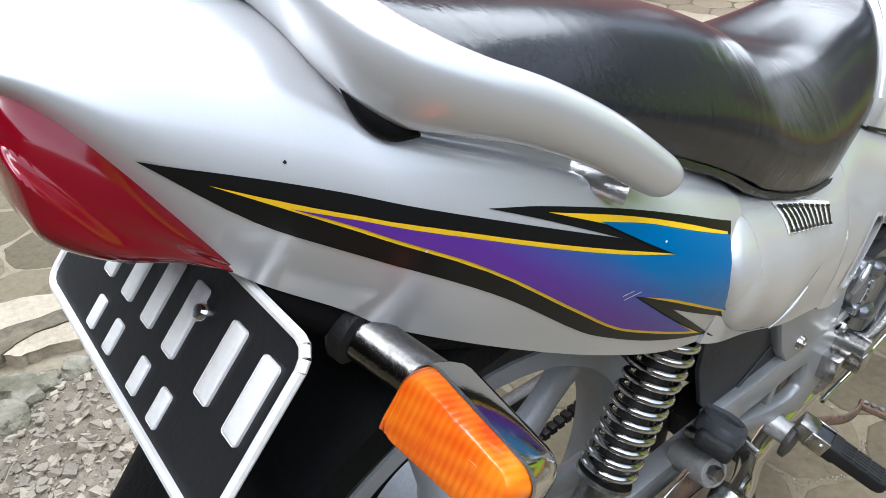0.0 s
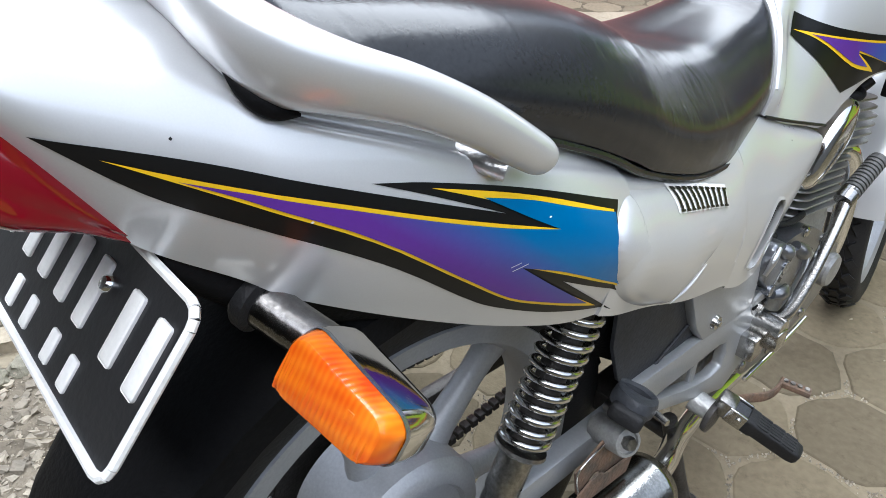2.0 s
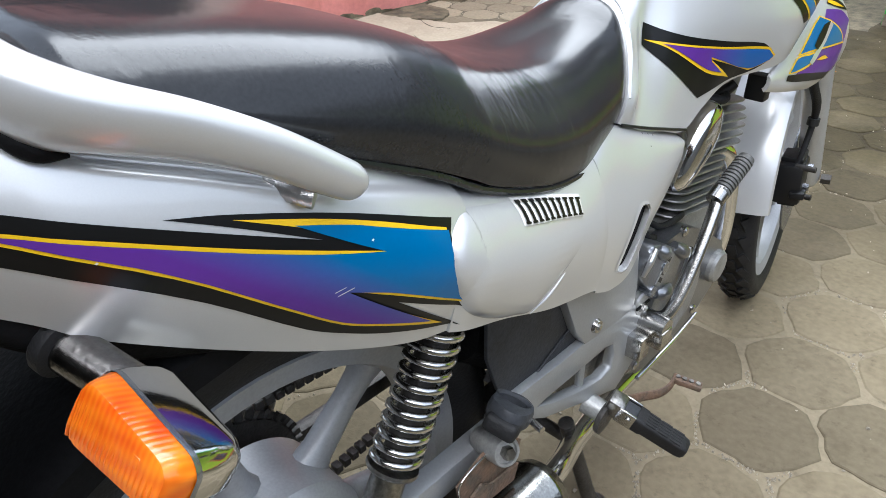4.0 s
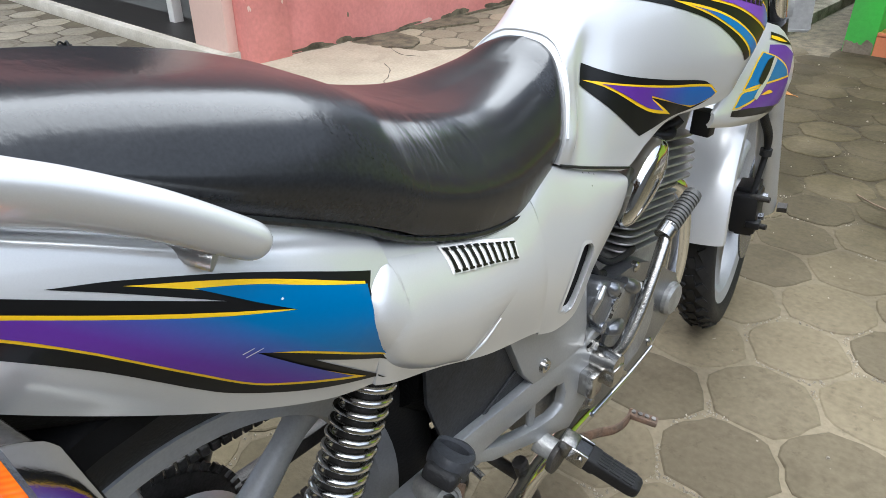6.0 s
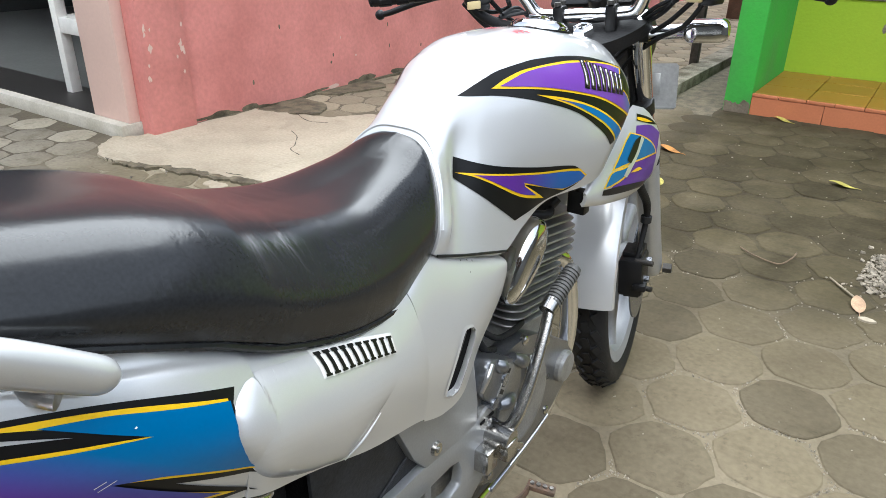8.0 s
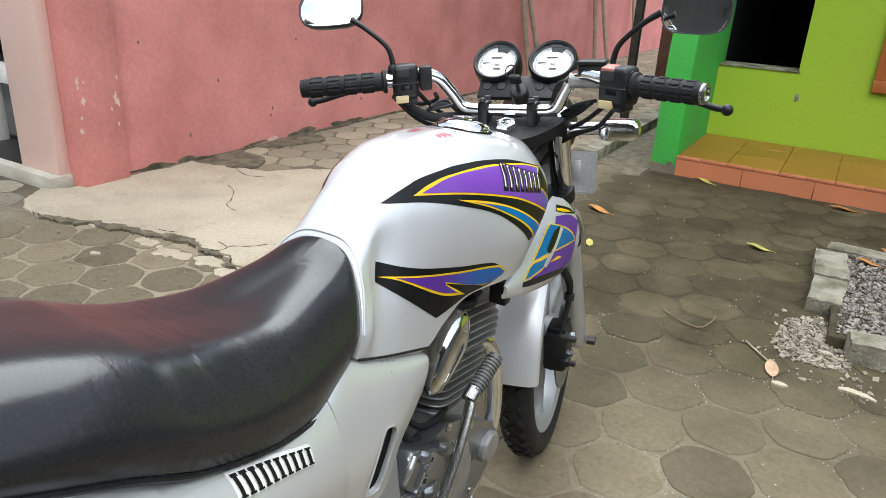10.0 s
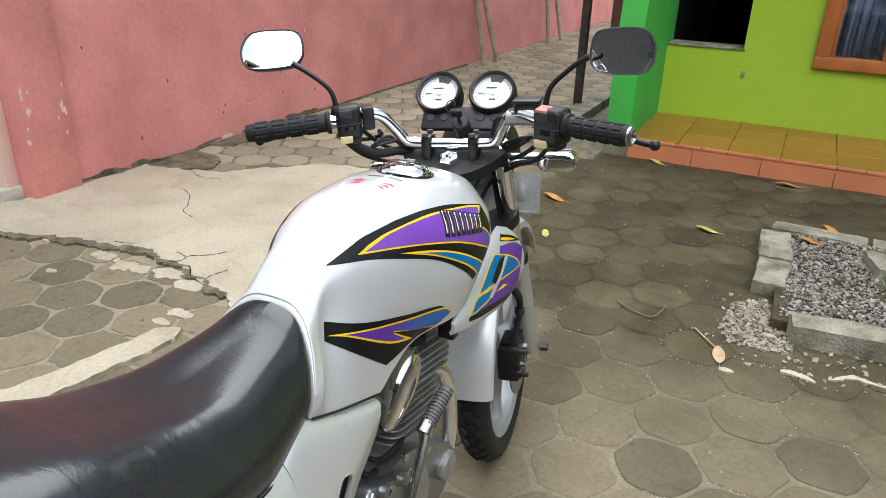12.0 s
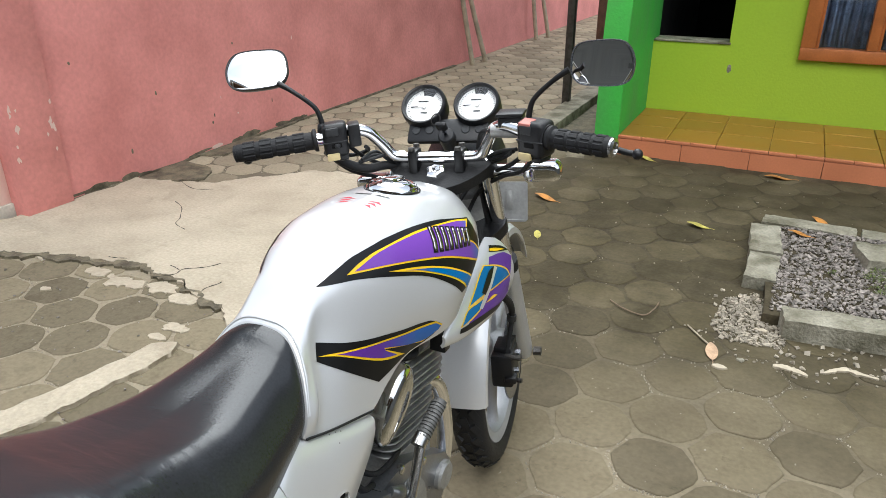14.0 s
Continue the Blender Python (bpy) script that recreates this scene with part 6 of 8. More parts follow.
for s in (-1, 1):
    g0, seat_f = (-0.30, -0.60) if s < 0 else (0.0, -0.24)
    grip = part("grip", steered(tube([along(s, g0), along(s, g0 + 0.05), along(s, g0 + 0.08), along(s, 0.97), along(s, 1.0)], [0.021, 0.021, 0.0165, 0.0165, 0.015], 20, 1)), RUBBER, bike, "black ribbed rubber grip")
    d = (along(s, 1) - along(s, 0)).normalized()
    up = Vector((0, 0, 1))
    fwd = d.cross(up).normalized()
    pads = bmesh.new()
    for k in range(4):
        c0 = g0 + (0.14 + 0.205 * k) * (1 - g0)
        for q in range(9):
            an = 2 * math.pi * q / 9
            nrm = up * math.cos(an) + fwd * math.sin(an)
            mm = Matrix.Translation(along(s, c0 + 0.09 * (1 - g0)) + nrm * 0.0165) @ Matrix((d, d.cross(nrm) * -1, nrm)).transposed().to_4x4()
            box(-0.0085 * (1 - g0), 0.0085 * (1 - g0), -0.0045, 0.0045, -0.003, 0.0014, 0.0012, 1, pads, mm)
    tagged(part("grip_pad", steered(pads), RUBBER, grip, "", 30, False), kind="stuff")
    part("bar_end", steered(lathe([(0.016, 0.0), (0.0155, 0.004), (0.010, 0.006), (0.009, 0.003), (0.0, 0.003)], along(s, 1.0), along(s, 1.3), 20)), DULLCHROME if s > 0 else RUBBER, grip)
    fr = Matrix.Translation(along(s, seat_f)) @ Matrix((d * s, fwd * s, up)).transposed().to_4x4()
    sw = part("switch_housing", steered(box(-0.026 if s > 0 else -0.024, 0.026 if s > 0 else 0.022, -0.022, 0.024, -0.034, 0.028, 0.009, 3, None, fr)), PLASTIC, bike, "black handlebar switch housing")
    part("housing_band", steered(box(-0.0265 if s > 0 else -0.0245, 0.0265 if s > 0 else 0.0225, -0.0225, 0.0245, -0.006, -0.0035, 0.001, 1, None, fr)), GREYPLASTIC, sw)
    part("cream_button", steered(box(-0.020, 0.003, 0.014, 0.0285, -0.038, -0.025, 0.002, 2, None, fr)), CREAM, sw, "cream plastic button")
    part("switch_plate", steered(box(-0.018, 0.006, 0.018, 0.0262, 0.006, 0.022, 0.003, 2, None, fr)), GREYPLASTIC, sw)
    part("switch_slot", steered(box(-0.010, 0.010, 0.020, 0.0256, -0.016, -0.007, 0.002, 2, None, fr)), SHADE_BLACK, sw)
    part("housing_foot", steered(box(-0.002, 0.020, -0.016, 0.020, -0.043, -0.030, 0.005, 2, None, fr)), PLASTIC, sw)
    if s > 0:
        part("kill_switch", steered(box(-0.020, 0.004, -0.004, 0.020, 0.020, 0.0305, 0.003, 2, None, fr @ Matrix.Rotation(radians(-12), 4, "X"))), KILL, sw, "faded red switch plate")
        part("throttle_collar", steered(tube([along(s, -0.06), along(s, -0.01)], 0.0225, 20, 1)), PLASTIC, sw)
    else:
        part("switch_knob", steered(box(-0.004, 0.006, 0.022, 0.030, -0.015, -0.008, 0.002, 2, None, fr)), GREYPLASTIC, sw)
        part("switch_collar", steered(tube([along(s, -0.41), along(s, -0.31)], 0.013, 16, 1)), CHROME, sw)
        part("lever_perch", steered(box(0.024, 0.046, -0.016, 0.024, -0.020, 0.022, 0.004, 2, None, fr)), PLASTIC, sw)
        for z in (-0.013, 0.014):
            part("perch_bolt", steered(lathe([(0.0, 0.006), (0.005, 0.0055), (0.006, 0.0)], fr @ Vector((0.035, -0.015, z)), fr @ Vector((0.035, -1.0, z)), 12)), DULLCHROME, sw)
    # lever with a ball end
    lv = part("lever", steered(tube([(s * 0.165, 1.015, 0.977), (s * 0.20, 1.026, 0.968), (s * 0.26, 1.018, 0.957), (s * 0.31, 1.006, 0.946), (s * 0.350, 0.996, 0.934), (s * 0.366, 0.993, 0.931)], [0.009, 0.008, 0.0065, 0.006, 0.0055, 0.0055], 12, 6)), PLASTIC, bike, "black brake lever" if s > 0 else "black clutch lever")
    ball = bmesh.new()
    bmesh.ops.create_uvsphere(ball, u_segments=14, v_segments=10, radius=0.0095, matrix=Matrix.Translation((s * 0.373, 0.992, 0.930)))
    part("lever_ball", steered(ball), PLASTIC, lv)
    # mirror
    st = part("mirror", steered(tube([(s * 0.192, 0.975, 0.985), (s * 0.195, 0.977, 1.012), (s * 0.205, 0.975, 1.035), (s * 0.238, 0.967, 1.064), (s * 0.264, 0.966, 1.080)], [0.0055, 0.005, 0.0045, 0.0045, 0.006], 10, 6)), PLASTIC, bike, "black stalked rear-view mirror")
    part("stalk_nut", steered(lathe([(0.011, 0), (0.011, 0.012), (0.009, 0.022), (0.007, 0.024)], (s * 0.192, 0.975, 0.978), (s * 0.192, 0.975, 1.2), 14)), PLASTIC, st)
    out = [tuple(q) for q in spline([(-0.072, -0.012), (-0.060, 0.034), (-0.005, 0.043), (0.048, 0.038), (0.070, 0.010), (0.066, -0.026), (0.040, -0.043), (-0.020, -0.043), (-0.056, -0.036)], 6, True)]
    out = [(x * (0.74 if s > 0 else 0.84), y * (0.87 if s > 0 else 0.92)) for x, y in out]
    if s < 0:
        out = [(-x, y) for x, y in out[::-1]]
    mm = Matrix.Translation((s * (0.315 if s > 0 else 0.324), 1.004, 1.083 if s > 0 else 1.101)) @ Matrix.Rotation(radians(-4 * s if s > 0 else 14), 4, "Z") @ Matrix.Rotation(radians(90 - (34 if s < 0 else 2)), 4, "X")
    rings = [[mm @ Vector((x * f, y * f, z)) for x, y in out] for f, z in ((0.3, -0.028), (0.7, -0.024), (0.92, -0.014), (1.0, -0.003), (1.0, 0.001), (0.965, 0.002))]
    part("mirror_shell", steered(skin(rings)), PLASTIC, st)
    part("mirror_rim", steered(skin([[mm @ Vector((x * f, y * f, z)) for x, y in out] for f, z in ((1.0, 0.0), (0.995, 0.0035), (0.955, 0.0035), (0.95, 0.001))], True, False)), COVER if s > 0 else PLASTIC, st)
    part("mirror_glass", steered(skin([[mm @ Vector((x * f, y * f, z)) for x, y in out] for f, z in ((0.955, 0.0018), (0.94, 0.0024))])), MIRROR, st, "silvered mirror glass")
# master cylinder and hoses
mc = part("brake_reservoir", steered(box(0.135, 0.178, 0.992, 1.034, 0.980, 1.000, 0.004)), PLASTIC, bike, "black brake fluid reservoir")
part("reservoir_lid", steered(box(0.132, 0.181, 0.989, 1.037, 0.999, 1.006, 0.003)), PLASTIC, mc)
part("reservoir_body", steered(tube([(0.12, 1.012, 0.972), (0.19, 1.005, 0.972)], 0.013, 14, 1)), ALLOY, mc)
cables = (
    [(0.12, 1.012, 0.972), (0.085, 1.07, 0.95), (0.065, 1.12, 0.86), (0.07, 1.15, 0.74)],
    [(0.20, 0.985, 0.95), (0.15, 1.03, 0.905), (0.11, 1.08, 0.878), (0.05, 1.12, 0.84), (0.02, 1.08, 0.80)],
    [(0.21, 0.98, 0.945), (0.17, 1.02, 0.895), (0.12, 1.07, 0.868), (0.06, 1.13, 0.82), (0.03, 1.10, 0.76)],
    [(-0.17, 1.0, 0.965), (-0.145, 1.05, 0.915), (-0.10, 1.10, 0.875), (-0.05, 1.12, 0.84), (-0.03, 1.06, 0.80)],
    [(-0.20, 0.985, 0.945), (-0.17, 1.02, 0.90), (-0.13, 1.06, 0.872), (-0.07, 1.12, 0.83), (-0.03, 1.10, 0.78)],
    [(-0.13, 1.02, 0.945), (-0.14, 1.05, 0.93), (-0.17, 1.035, 0.925), (-0.19, 0.99, 0.945)],
)
for k, line in enumerate(cables):
    part("cable", steered(tube(line, 0.0055 if k in (0,) else 0.0042, 8, 6)), RUBBER, bike, "black rubber hose" if k == 0 else "black control cable")
part("wire_sleeve", steered(tube([(-0.196, 0.985, 0.950), (-0.170, 0.996, 0.922), (-0.135, 1.020, 0.902), (-0.100, 1.055, 0.898), (-0.060, 1.095, 0.872)], [0.0060, 0.0085, 0.0090, 0.0085, 0.0080], 12, 6)), RUBBER, bike, "wrinkled black wire sleeve")
for q in range(3):
    part("wire", steered(tube([(-0.150 + 0.006 * q, 1.012, 0.914 + 0.004 * q), (-0.120, 1.030 + 0.006 * q, 0.920 + 0.005 * q), (-0.094, 1.058, 0.916 - 0.006 * q), (-0.050, 1.100, 0.880)], 0.0032, 8, 6)), GREYPLASTIC, bike)
    part("wire", steered(tube([(0.165 - 0.006 * q, 1.000, 0.940 - 0.004 * q), (0.130, 1.035 + 0.005 * q, 0.928 - 0.008 * q), (0.098, 1.075, 0.908 - 0.007 * q), (0.052, 1.115, 0.870)], 0.0036, 8, 6)), RUBBER, bike)
hose = [STEER @ Vector((0.07, 1.15, 0.74)), Vector((0.078, 1.150, 0.66)), Vector((0.088, 1.174, 0.585)), Vector((0.090, 1.225, 0.532)), Vector((0.090, 1.241, 0.488)), Vector((0.090, 1.223, 0.423)), Vector((0.086, 1.214, 0.39))]
part("brake_hose", tube([tuple(q) for q in hose], [0.0045, 0.007, 0.0085, 0.0085, 0.0065, 0.0055, 0.005], 12, 6), RUBBER, bike, "black rubber brake hose")
part("hose_collar", tube([(0.090, 1.240, 0.496), (0.090, 1.240, 0.482)], 0.0115, 14, 1), GREYPLASTIC, bike)
# instruments
nrm = Vector((0, -0.72, 0.69)).normalized()
IM = Matrix.Translation((0, 1.176, 0.991)) @ Matrix((Vector((1, 0, 0)), nrm.cross(Vector((1, 0, 0))), nrm)).transposed().to_4x4()
panel = part("instrument_panel", steered(box(-0.085, 0.085, -0.082, -0.028, -0.022, -0.008, 0.006, 2, None, IM)), PLASTIC, bike, "black instrument panel with round dials")
for x in (-0.066, -0.038, 0.038, 0.066):
    part("warning_lamp", steered(lathe([(0.0, 0.0035), (0.008, 0.003), (0.010, 0.0)], IM @ Vector((x, -0.056, -0.009)), IM @ Vector((x, -0.056, 1)), 18)), GREYPLASTIC, panel)
for s in (-1, 1):
    c = IM @ Vector((s * 0.056, 0, 0))
    up = IM @ Vector((s * 0.056, 0, 1))
    pod = part("dial_pod", steered(lathe([(0.0405, -0.004), (0.041, 0.004), (0.045, 0.006), (0.0475, 0.003), (0.0485, -0.008), (0.047, -0.03), (0.040, -0.05), (0.0, -0.056)], c, up, 44, caps=False)), PLASTIC, panel)
    part("dial_ring", steered(lathe([(0.0395, -0.006), (0.0405, 0.003), (0.042, 0.003), (0.042, -0.004)], c, up, 44, caps=False)), GREYPLASTIC, pod)
    face = part("dial_face", steered(lathe([(0.0, -0.0085), (0.040, -0.0085), (0.040, -0.012), (0.0, -0.012)], c, up, 40)), DIAL, pod, "white dial face")
    fan = bmesh.new()
    a0, a1 = (56, 100) if s < 0 else (60, 105)
    arc = [IM @ Vector((s * 0.056 + 0.0395 * math.cos(radians(a)), 0.0395 * math.sin(radians(a)), -0.0078)) for a in range(a0, a1 + 1, 4)]
    inn = [IM @ Vector((s * 0.056 + 0.027 * math.cos(radians(a)), 0.027 * math.sin(radians(a)), -0.0078)) for a in range(a0, a1 + 1, 4)]
    skin([arc, inn], False, False, fan)
    part("dial_zone", steered(fan), D_BLACK, face)
    marks = bmesh.new()
    for k in range(40):
        a = radians(225 - k * 270 / 39)
        mm = IM @ Matrix.Translation((s * 0.056 + 0.035 * math.cos(a), 0.035 * math.sin(a), -0.0078)) @ Matrix.Rotation(a, 4, "Z")
        box(-0.0012 if k % 4 else -0.0030, 0.0022, -0.00022, 0.00022, -0.0004, 0.0003, 0, 1, marks, mm)
    part("dial_mark", steered(marks), D_BLACK, face, "", 38, False)
    bars = bmesh.new()
    for x, y, w in ((-0.004, 0.013, 0.011), (0.0, -0.014, 0.007), (-0.022, 0.0, 0.008)):
        box(x - w, x + w, y - 0.0016, y + 0.0016, -0.0079, -0.0074, 0, 1, bars, IM @ Matrix.Translation((s * 0.056, 0, 0)))
    part("dial_bar", steered(bars), D_BLACK, face)
    nd = steered(tube([IM @ Vector((s * 0.056, 0, -0.006)), IM @ Vector((s * 0.056 - 0.028, -0.004, -0.006))], [0.0012, 0.0005], 6, 1))
    lathe([(0.0, 0.0), (0.0055, 0.0), (0.005, 0.004), (0.0, 0.005)], STEER @ (IM @ Vector((s * 0.056, 0, -0.007))), STEER @ (IM @ Vector((s * 0.056, 0, 1))), 16, nd)
    part("dial_needle", nd, WHITEPAINT, face)
    gl = part("dial_glass", steered(lathe([(0.0, 0.0), (0.0405, 0.0), (0.0405, 0.001), (0.0, 0.001)], c, up, 32)), GLASS, pod)
    gl.visible_shadow = False
    part("trip_knob", steered(tube([IM @ Vector((-0.104, 0.002, -0.02)), IM @ Vector((-0.09, 0.0, -0.02))], 0.005, 10, 1)), PLASTIC, pod) if s < 0 else None
ig = part("ignition_lock", steered(lathe([(0.017, -0.04), (0.017, 0.004), (0.0145, 0.007), (0.006, 0.008), (0.0, 0.008)], IM @ Vector((0.004, -0.078, 0.004)), IM @ Vector((0.004, -0.078, 1)), 22)), PLASTIC, bike, "black ignition lock with key")
kb = steered(box(-0.004, 0.004, -0.002, 0.002, 0.008, 0.03, 0.001, 1, None, IM @ Matrix.Translation((0.004, -0.078, 0.004))))
part("key", kb, COVER, ig)
part("key_head", steered(box(-0.012, 0.010, -0.004, 0.004, 0.028, 0.05, 0.003, 2, None, IM @ Matrix.Translation((0.004, -0.078, 0.004)))), PLASTIC, ig)
part("key_ring", steered(lathe([(0.011, -0.001), (0.0125, 0), (0.011, 0.001), (0.0095, 0), (0.011, -0.001)], IM @ Vector((-0.004, -0.074, 0.062)), IM @ Vector((0.6, -0.5, 0.3)), 20, caps=False)), STEEL, ig)
# headlamp shell, front plate, front signals
part("headlight", steered(lathe([(0.0, -0.12), (0.05, -0.11), (0.08, -0.07), (0.088, 0.0), (0.085, 0.012), (0.0, 0.02)], (0, 1.30, 0.845), (0, 2.3, 0.80), 36)), PLASTIC, bike, "black headlight shell")
fp = Matrix.Translation((0.0, 1.262, 0.752)) @ Matrix.Rotation(radians(78), 4, "X")
fplate = part("front_plate", steered(extrude([(-0.132, -0.045), (0.132, -0.045), (0.137, -0.04), (0.137, 0.04), (0.132, 0.045), (-0.132, 0.045), (-0.137, 0.04), (-0.137, -0.04)], 0.0015, fp)), ALU, bike, "bare aluminium back of the front plate")
for x0 in (0.095, 0.06):
    part("embossed_bar", steered(box(x0 - 0.008, x0 + 0.008, -0.018, 0.026, 0.0012, 0.003, 0.0012, 2, None, fp)), ALU, fplate)
part("plate_fold", steered(box(-0.135, 0.135, -0.043, -0.040, 0.001, 0.0028, 0.0005, 1, None, fp)), ALU, fplate)
for s in (1, -1):
    reach = 0.200 if s > 0 else 0.140
    m = Matrix.Translation((s * reach, 1.078, 0.880 if s > 0 else 0.856)) @ Matrix.Rotation(radians(-90), 4, "X")
    sg, _ = signal(m, CLEARLENS, "chrome front turn signal with clear lens", 0.030, 0.022, 0.036, 0.0185, 0.014)
    bmesh_fix = [sg, *sg.children_recursive]
    for o in bmesh_fix:
        o.data.transform(STEER)
    part("stalk", steered(tube([(s * 0.10, 1.09, 0.876), (s * (reach - 0.032), 1.084, 0.879 if s > 0 else 0.857)], 0.0125, 16, 1)), CHROME, sg)
    part("stalk_end", steered(tube([(s * 0.088, 1.09, 0.876), (s * 0.104, 1.09, 0.876)], 0.016, 16, 1)), PLASTIC, sg)
# caliper
cal = part("brake_caliper", steered(box(0.045, 0.098, 1.180, 1.262, 0.312, 0.398, 0.008, 2)), PLASTIC, bike, "black brake caliper")
for y0, y1, z0, z1, x0, x1 in ((1.172, 1.20, 0.33, 0.345, 0.078, 0.106), (1.20, 1.26, 0.396, 0.408, 0.05, 0.092), (1.25, 1.285, 0.34, 0.40, 0.06, 0.09), (1.195, 1.25, 0.304, 0.316, 0.055, 0.09)):
    part("caliper_lug", steered(box(x0, x1, y0, y1, z0, z1, 0.003, 2)), PLASTIC, cal)
for y, z in ((1.212, 0.345), (1.24, 0.378)):
    part("bolt", steered(lathe([(0.0, 0.012), (0.008, 0.011), (0.0085, 0.0)], (0.097, y, z), (1, y, z), 6)), COVER, cal)
for z in (0.335, 0.395):
    part("slide_pin", steered(tube([(0.08, 1.19, z), (0.118, 1.182, z)], 0.006, 10, 1)), STEEL, cal)

# front cowl beside the fork, one each side
YZ = Matrix(((0, 0, 1, 0), (1, 0, 0, 0), (0, 1, 0, 0), (0, 0, 0, 1)))


cowls = []
for s in (1, -1):
    upper = spline([(0.133, 0.782, 0.696), (0.124, 0.840, 0.716), (0.114, 0.905, 0.735), (0.107, 0.965, 0.756), (0.103, 1.030, 0.776)], 8)
    lower = spline([(0.133, 0.782, 0.674), (0.142, 0.835, 0.663), (0.142, 0.905, 0.648), (0.137, 0.985, 0.633), (0.128, 1.062, 0.632)], 8)
    grid_c = []
    for f in (0.0, 0.06, 0.14, 0.25, 0.4, 0.55, 0.7, 0.85, 0.95, 1.0):
        row = []
        for k, (a, b) in enumerate(zip(upper, lower)):
            u = k / (len(upper) - 1)
            swell = max(math.sin(math.pi * f), 0.0) ** 0.5
            q = a * (1 - f) + b * f + np.array((0.026 * swell * (0.25 + 0.75 * u), 0.042 * swell * u ** 3, 0.004 * swell))
            row.append((s * q[0], q[1], q[2]))
        grid_c.append(row)
    bm = skin(grid_c, False, False)
    bmesh.ops.recalc_face_normals(bm, faces=bm.faces)
    bmesh.ops.solidify(bm, geom=bm.faces[:], thickness=0.006)
    cw = part("front_cowl", bm, SILVER, bike, "silver front cowl beside the fork")
    cowls.append(cw)
    part("cowl_bracket", box(s * 0.115 - 0.015, s * 0.115 + 0.015, 0.80, 0.822, 0.652, 0.690, 0.003), PLASTIC, cw)

# rear shock absorber, one each side
for s in (1, -1):
    top, bot = Vector((s * 0.103, 0.170, 0.630)), Vector((s * 0.103, 0.040, 0.372))
    d = (bot - top).normalized()
    L = (bot - top).length
    sh = part("shock_absorber", lathe([(0.0, 0), (0.0145, 0), (0.0150, L * 0.10), (0.0150, L * 0.64)], top, bot, 20), STEEL, bike, "chrome coil spring shock absorber")
    coil, turns = [], 12.4
    u = d.orthogonal().normalized()
    v = d.cross(u)
    for k in range(int(turns * 18) + 1):
        f = k / (turns * 18)
        an = 2 * math.pi * turns * f
        coil.append(top + d * (L * (0.05 + 0.565 * f)) + (u * math.cos(an) + v * math.sin(an)) * (0.0220 + 0.0010 * f))
    part("spring", tube([tuple(q) for q in coil], 0.0040, 10, 1), SPRING, sh, "bright chrome coil spring")
    part("spring_seat", lathe([(0.012, L * 0.618), (0.0265, L * 0.620), (0.0272, L * 0.631), (0.0255, L * 0.640), (0.019, L * 0.646)], top, bot, 28), WORNCHROME, sh)
    part("damper_body", lathe([(0.0178, L * 0.635), (0.0182, L * 0.72), (0.0182, L * 0.80), (0.0165, L * 0.812), (0.0170, L * 0.86), (0.0150, L * 0.885), (0.0135, L * 0.93)], top, bot, 24), WORNCHROME, sh, "worn chrome damper body")
    part("eye", tube([bot + Vector((-0.014, 0, 0)), bot + Vector((0.014, 0, 0))], 0.015, 18, 1), COVER, sh)
    part("eye_nut", lathe([(0.0, 0.018), (0.006, 0.016), (0.009, 0.012), (0.0095, 0.0)], bot + Vector((s * 0.014, 0, 0)), bot + Vector((s * 1, 0, 0)), 6), CHROME, sh)

# swing arm and frame
swing = part("swing_arm", box(0.079, 0.1055, -0.05, 0.330, 0.358, 0.397, 0.005, 2), GREYPAINT, bike, "grey painted steel swing arm")
part("swing_pivot", box(0.030, 0.078, 0.29, 0.50, 0.343, 0.378, 0.006, 2), STEEL, swing)
part("swing_arm_side", box(-0.118, -0.096, -0.05, 0.50, 0.325, 0.352, 0.006, 2), STEEL, swing)
part("swing_cross", box(-0.100, 0.076, 0.40, 0.44, 0.345, 0.375, 0.005), GREYPAINT, swing)
part("axle", tube([(-0.125, 0, 0.355), (0.125, 0, 0.355)], 0.0085, 14, 1), STEEL, swing)
part("axle_nut", tube([(0.105, 0, 0.355), (0.12, 0, 0.355)], 0.015, 6, 1), CHROME, swing)
part("shock_bracket", box(0.085, 0.108, 0.02, 0.06, 0.355, 0.400, 0.004), GREYPAINT, swing)


def loop_plate(outer, hole, x0, x1):
    """A plate in the y-z plane with one hole: two outlines of equal length, given thickness."""
    rows = [[(x1, *p) for p in outer], [(x1, *p) for p in hole], [(x0, *p) for p in hole], [(x0, *p) for p in outer]]
    rows.append(rows[0])
    bm = bmesh.new()
    vr = [[bm.verts.new(q) for q in r] for r in rows[:-1]]
    vr.append(vr[0])
    n = len(outer)
    for a, b in zip(vr, vr[1:]):
        for i in range(n):
            bm.faces.new((a[i], a[(i + 1) % n], b[(i + 1) % n], b[i]))
    bmesh.ops.recalc_face_normals(bm, faces=bm.faces)
    sharp = [e for e in bm.edges if len(e.link_faces) == 2 and e.calc_face_angle(0) > 1.0]
    bmesh.ops.bevel(bm, geom=sharp, offset=0.004, segments=2, profile=0.5, affect="EDGES")
    return bm


outer = [(0.270, 0.425), (0.320, 0.424), (0.373, 0.421), (0.460, 0.422), (0.551, 0.415), (0.588, 0.398), (0.600, 0.350), (0.595, 0.305), (0.535, 0.266), (0.440, 0.304), (0.347, 0.343), (0.285, 0.384)]
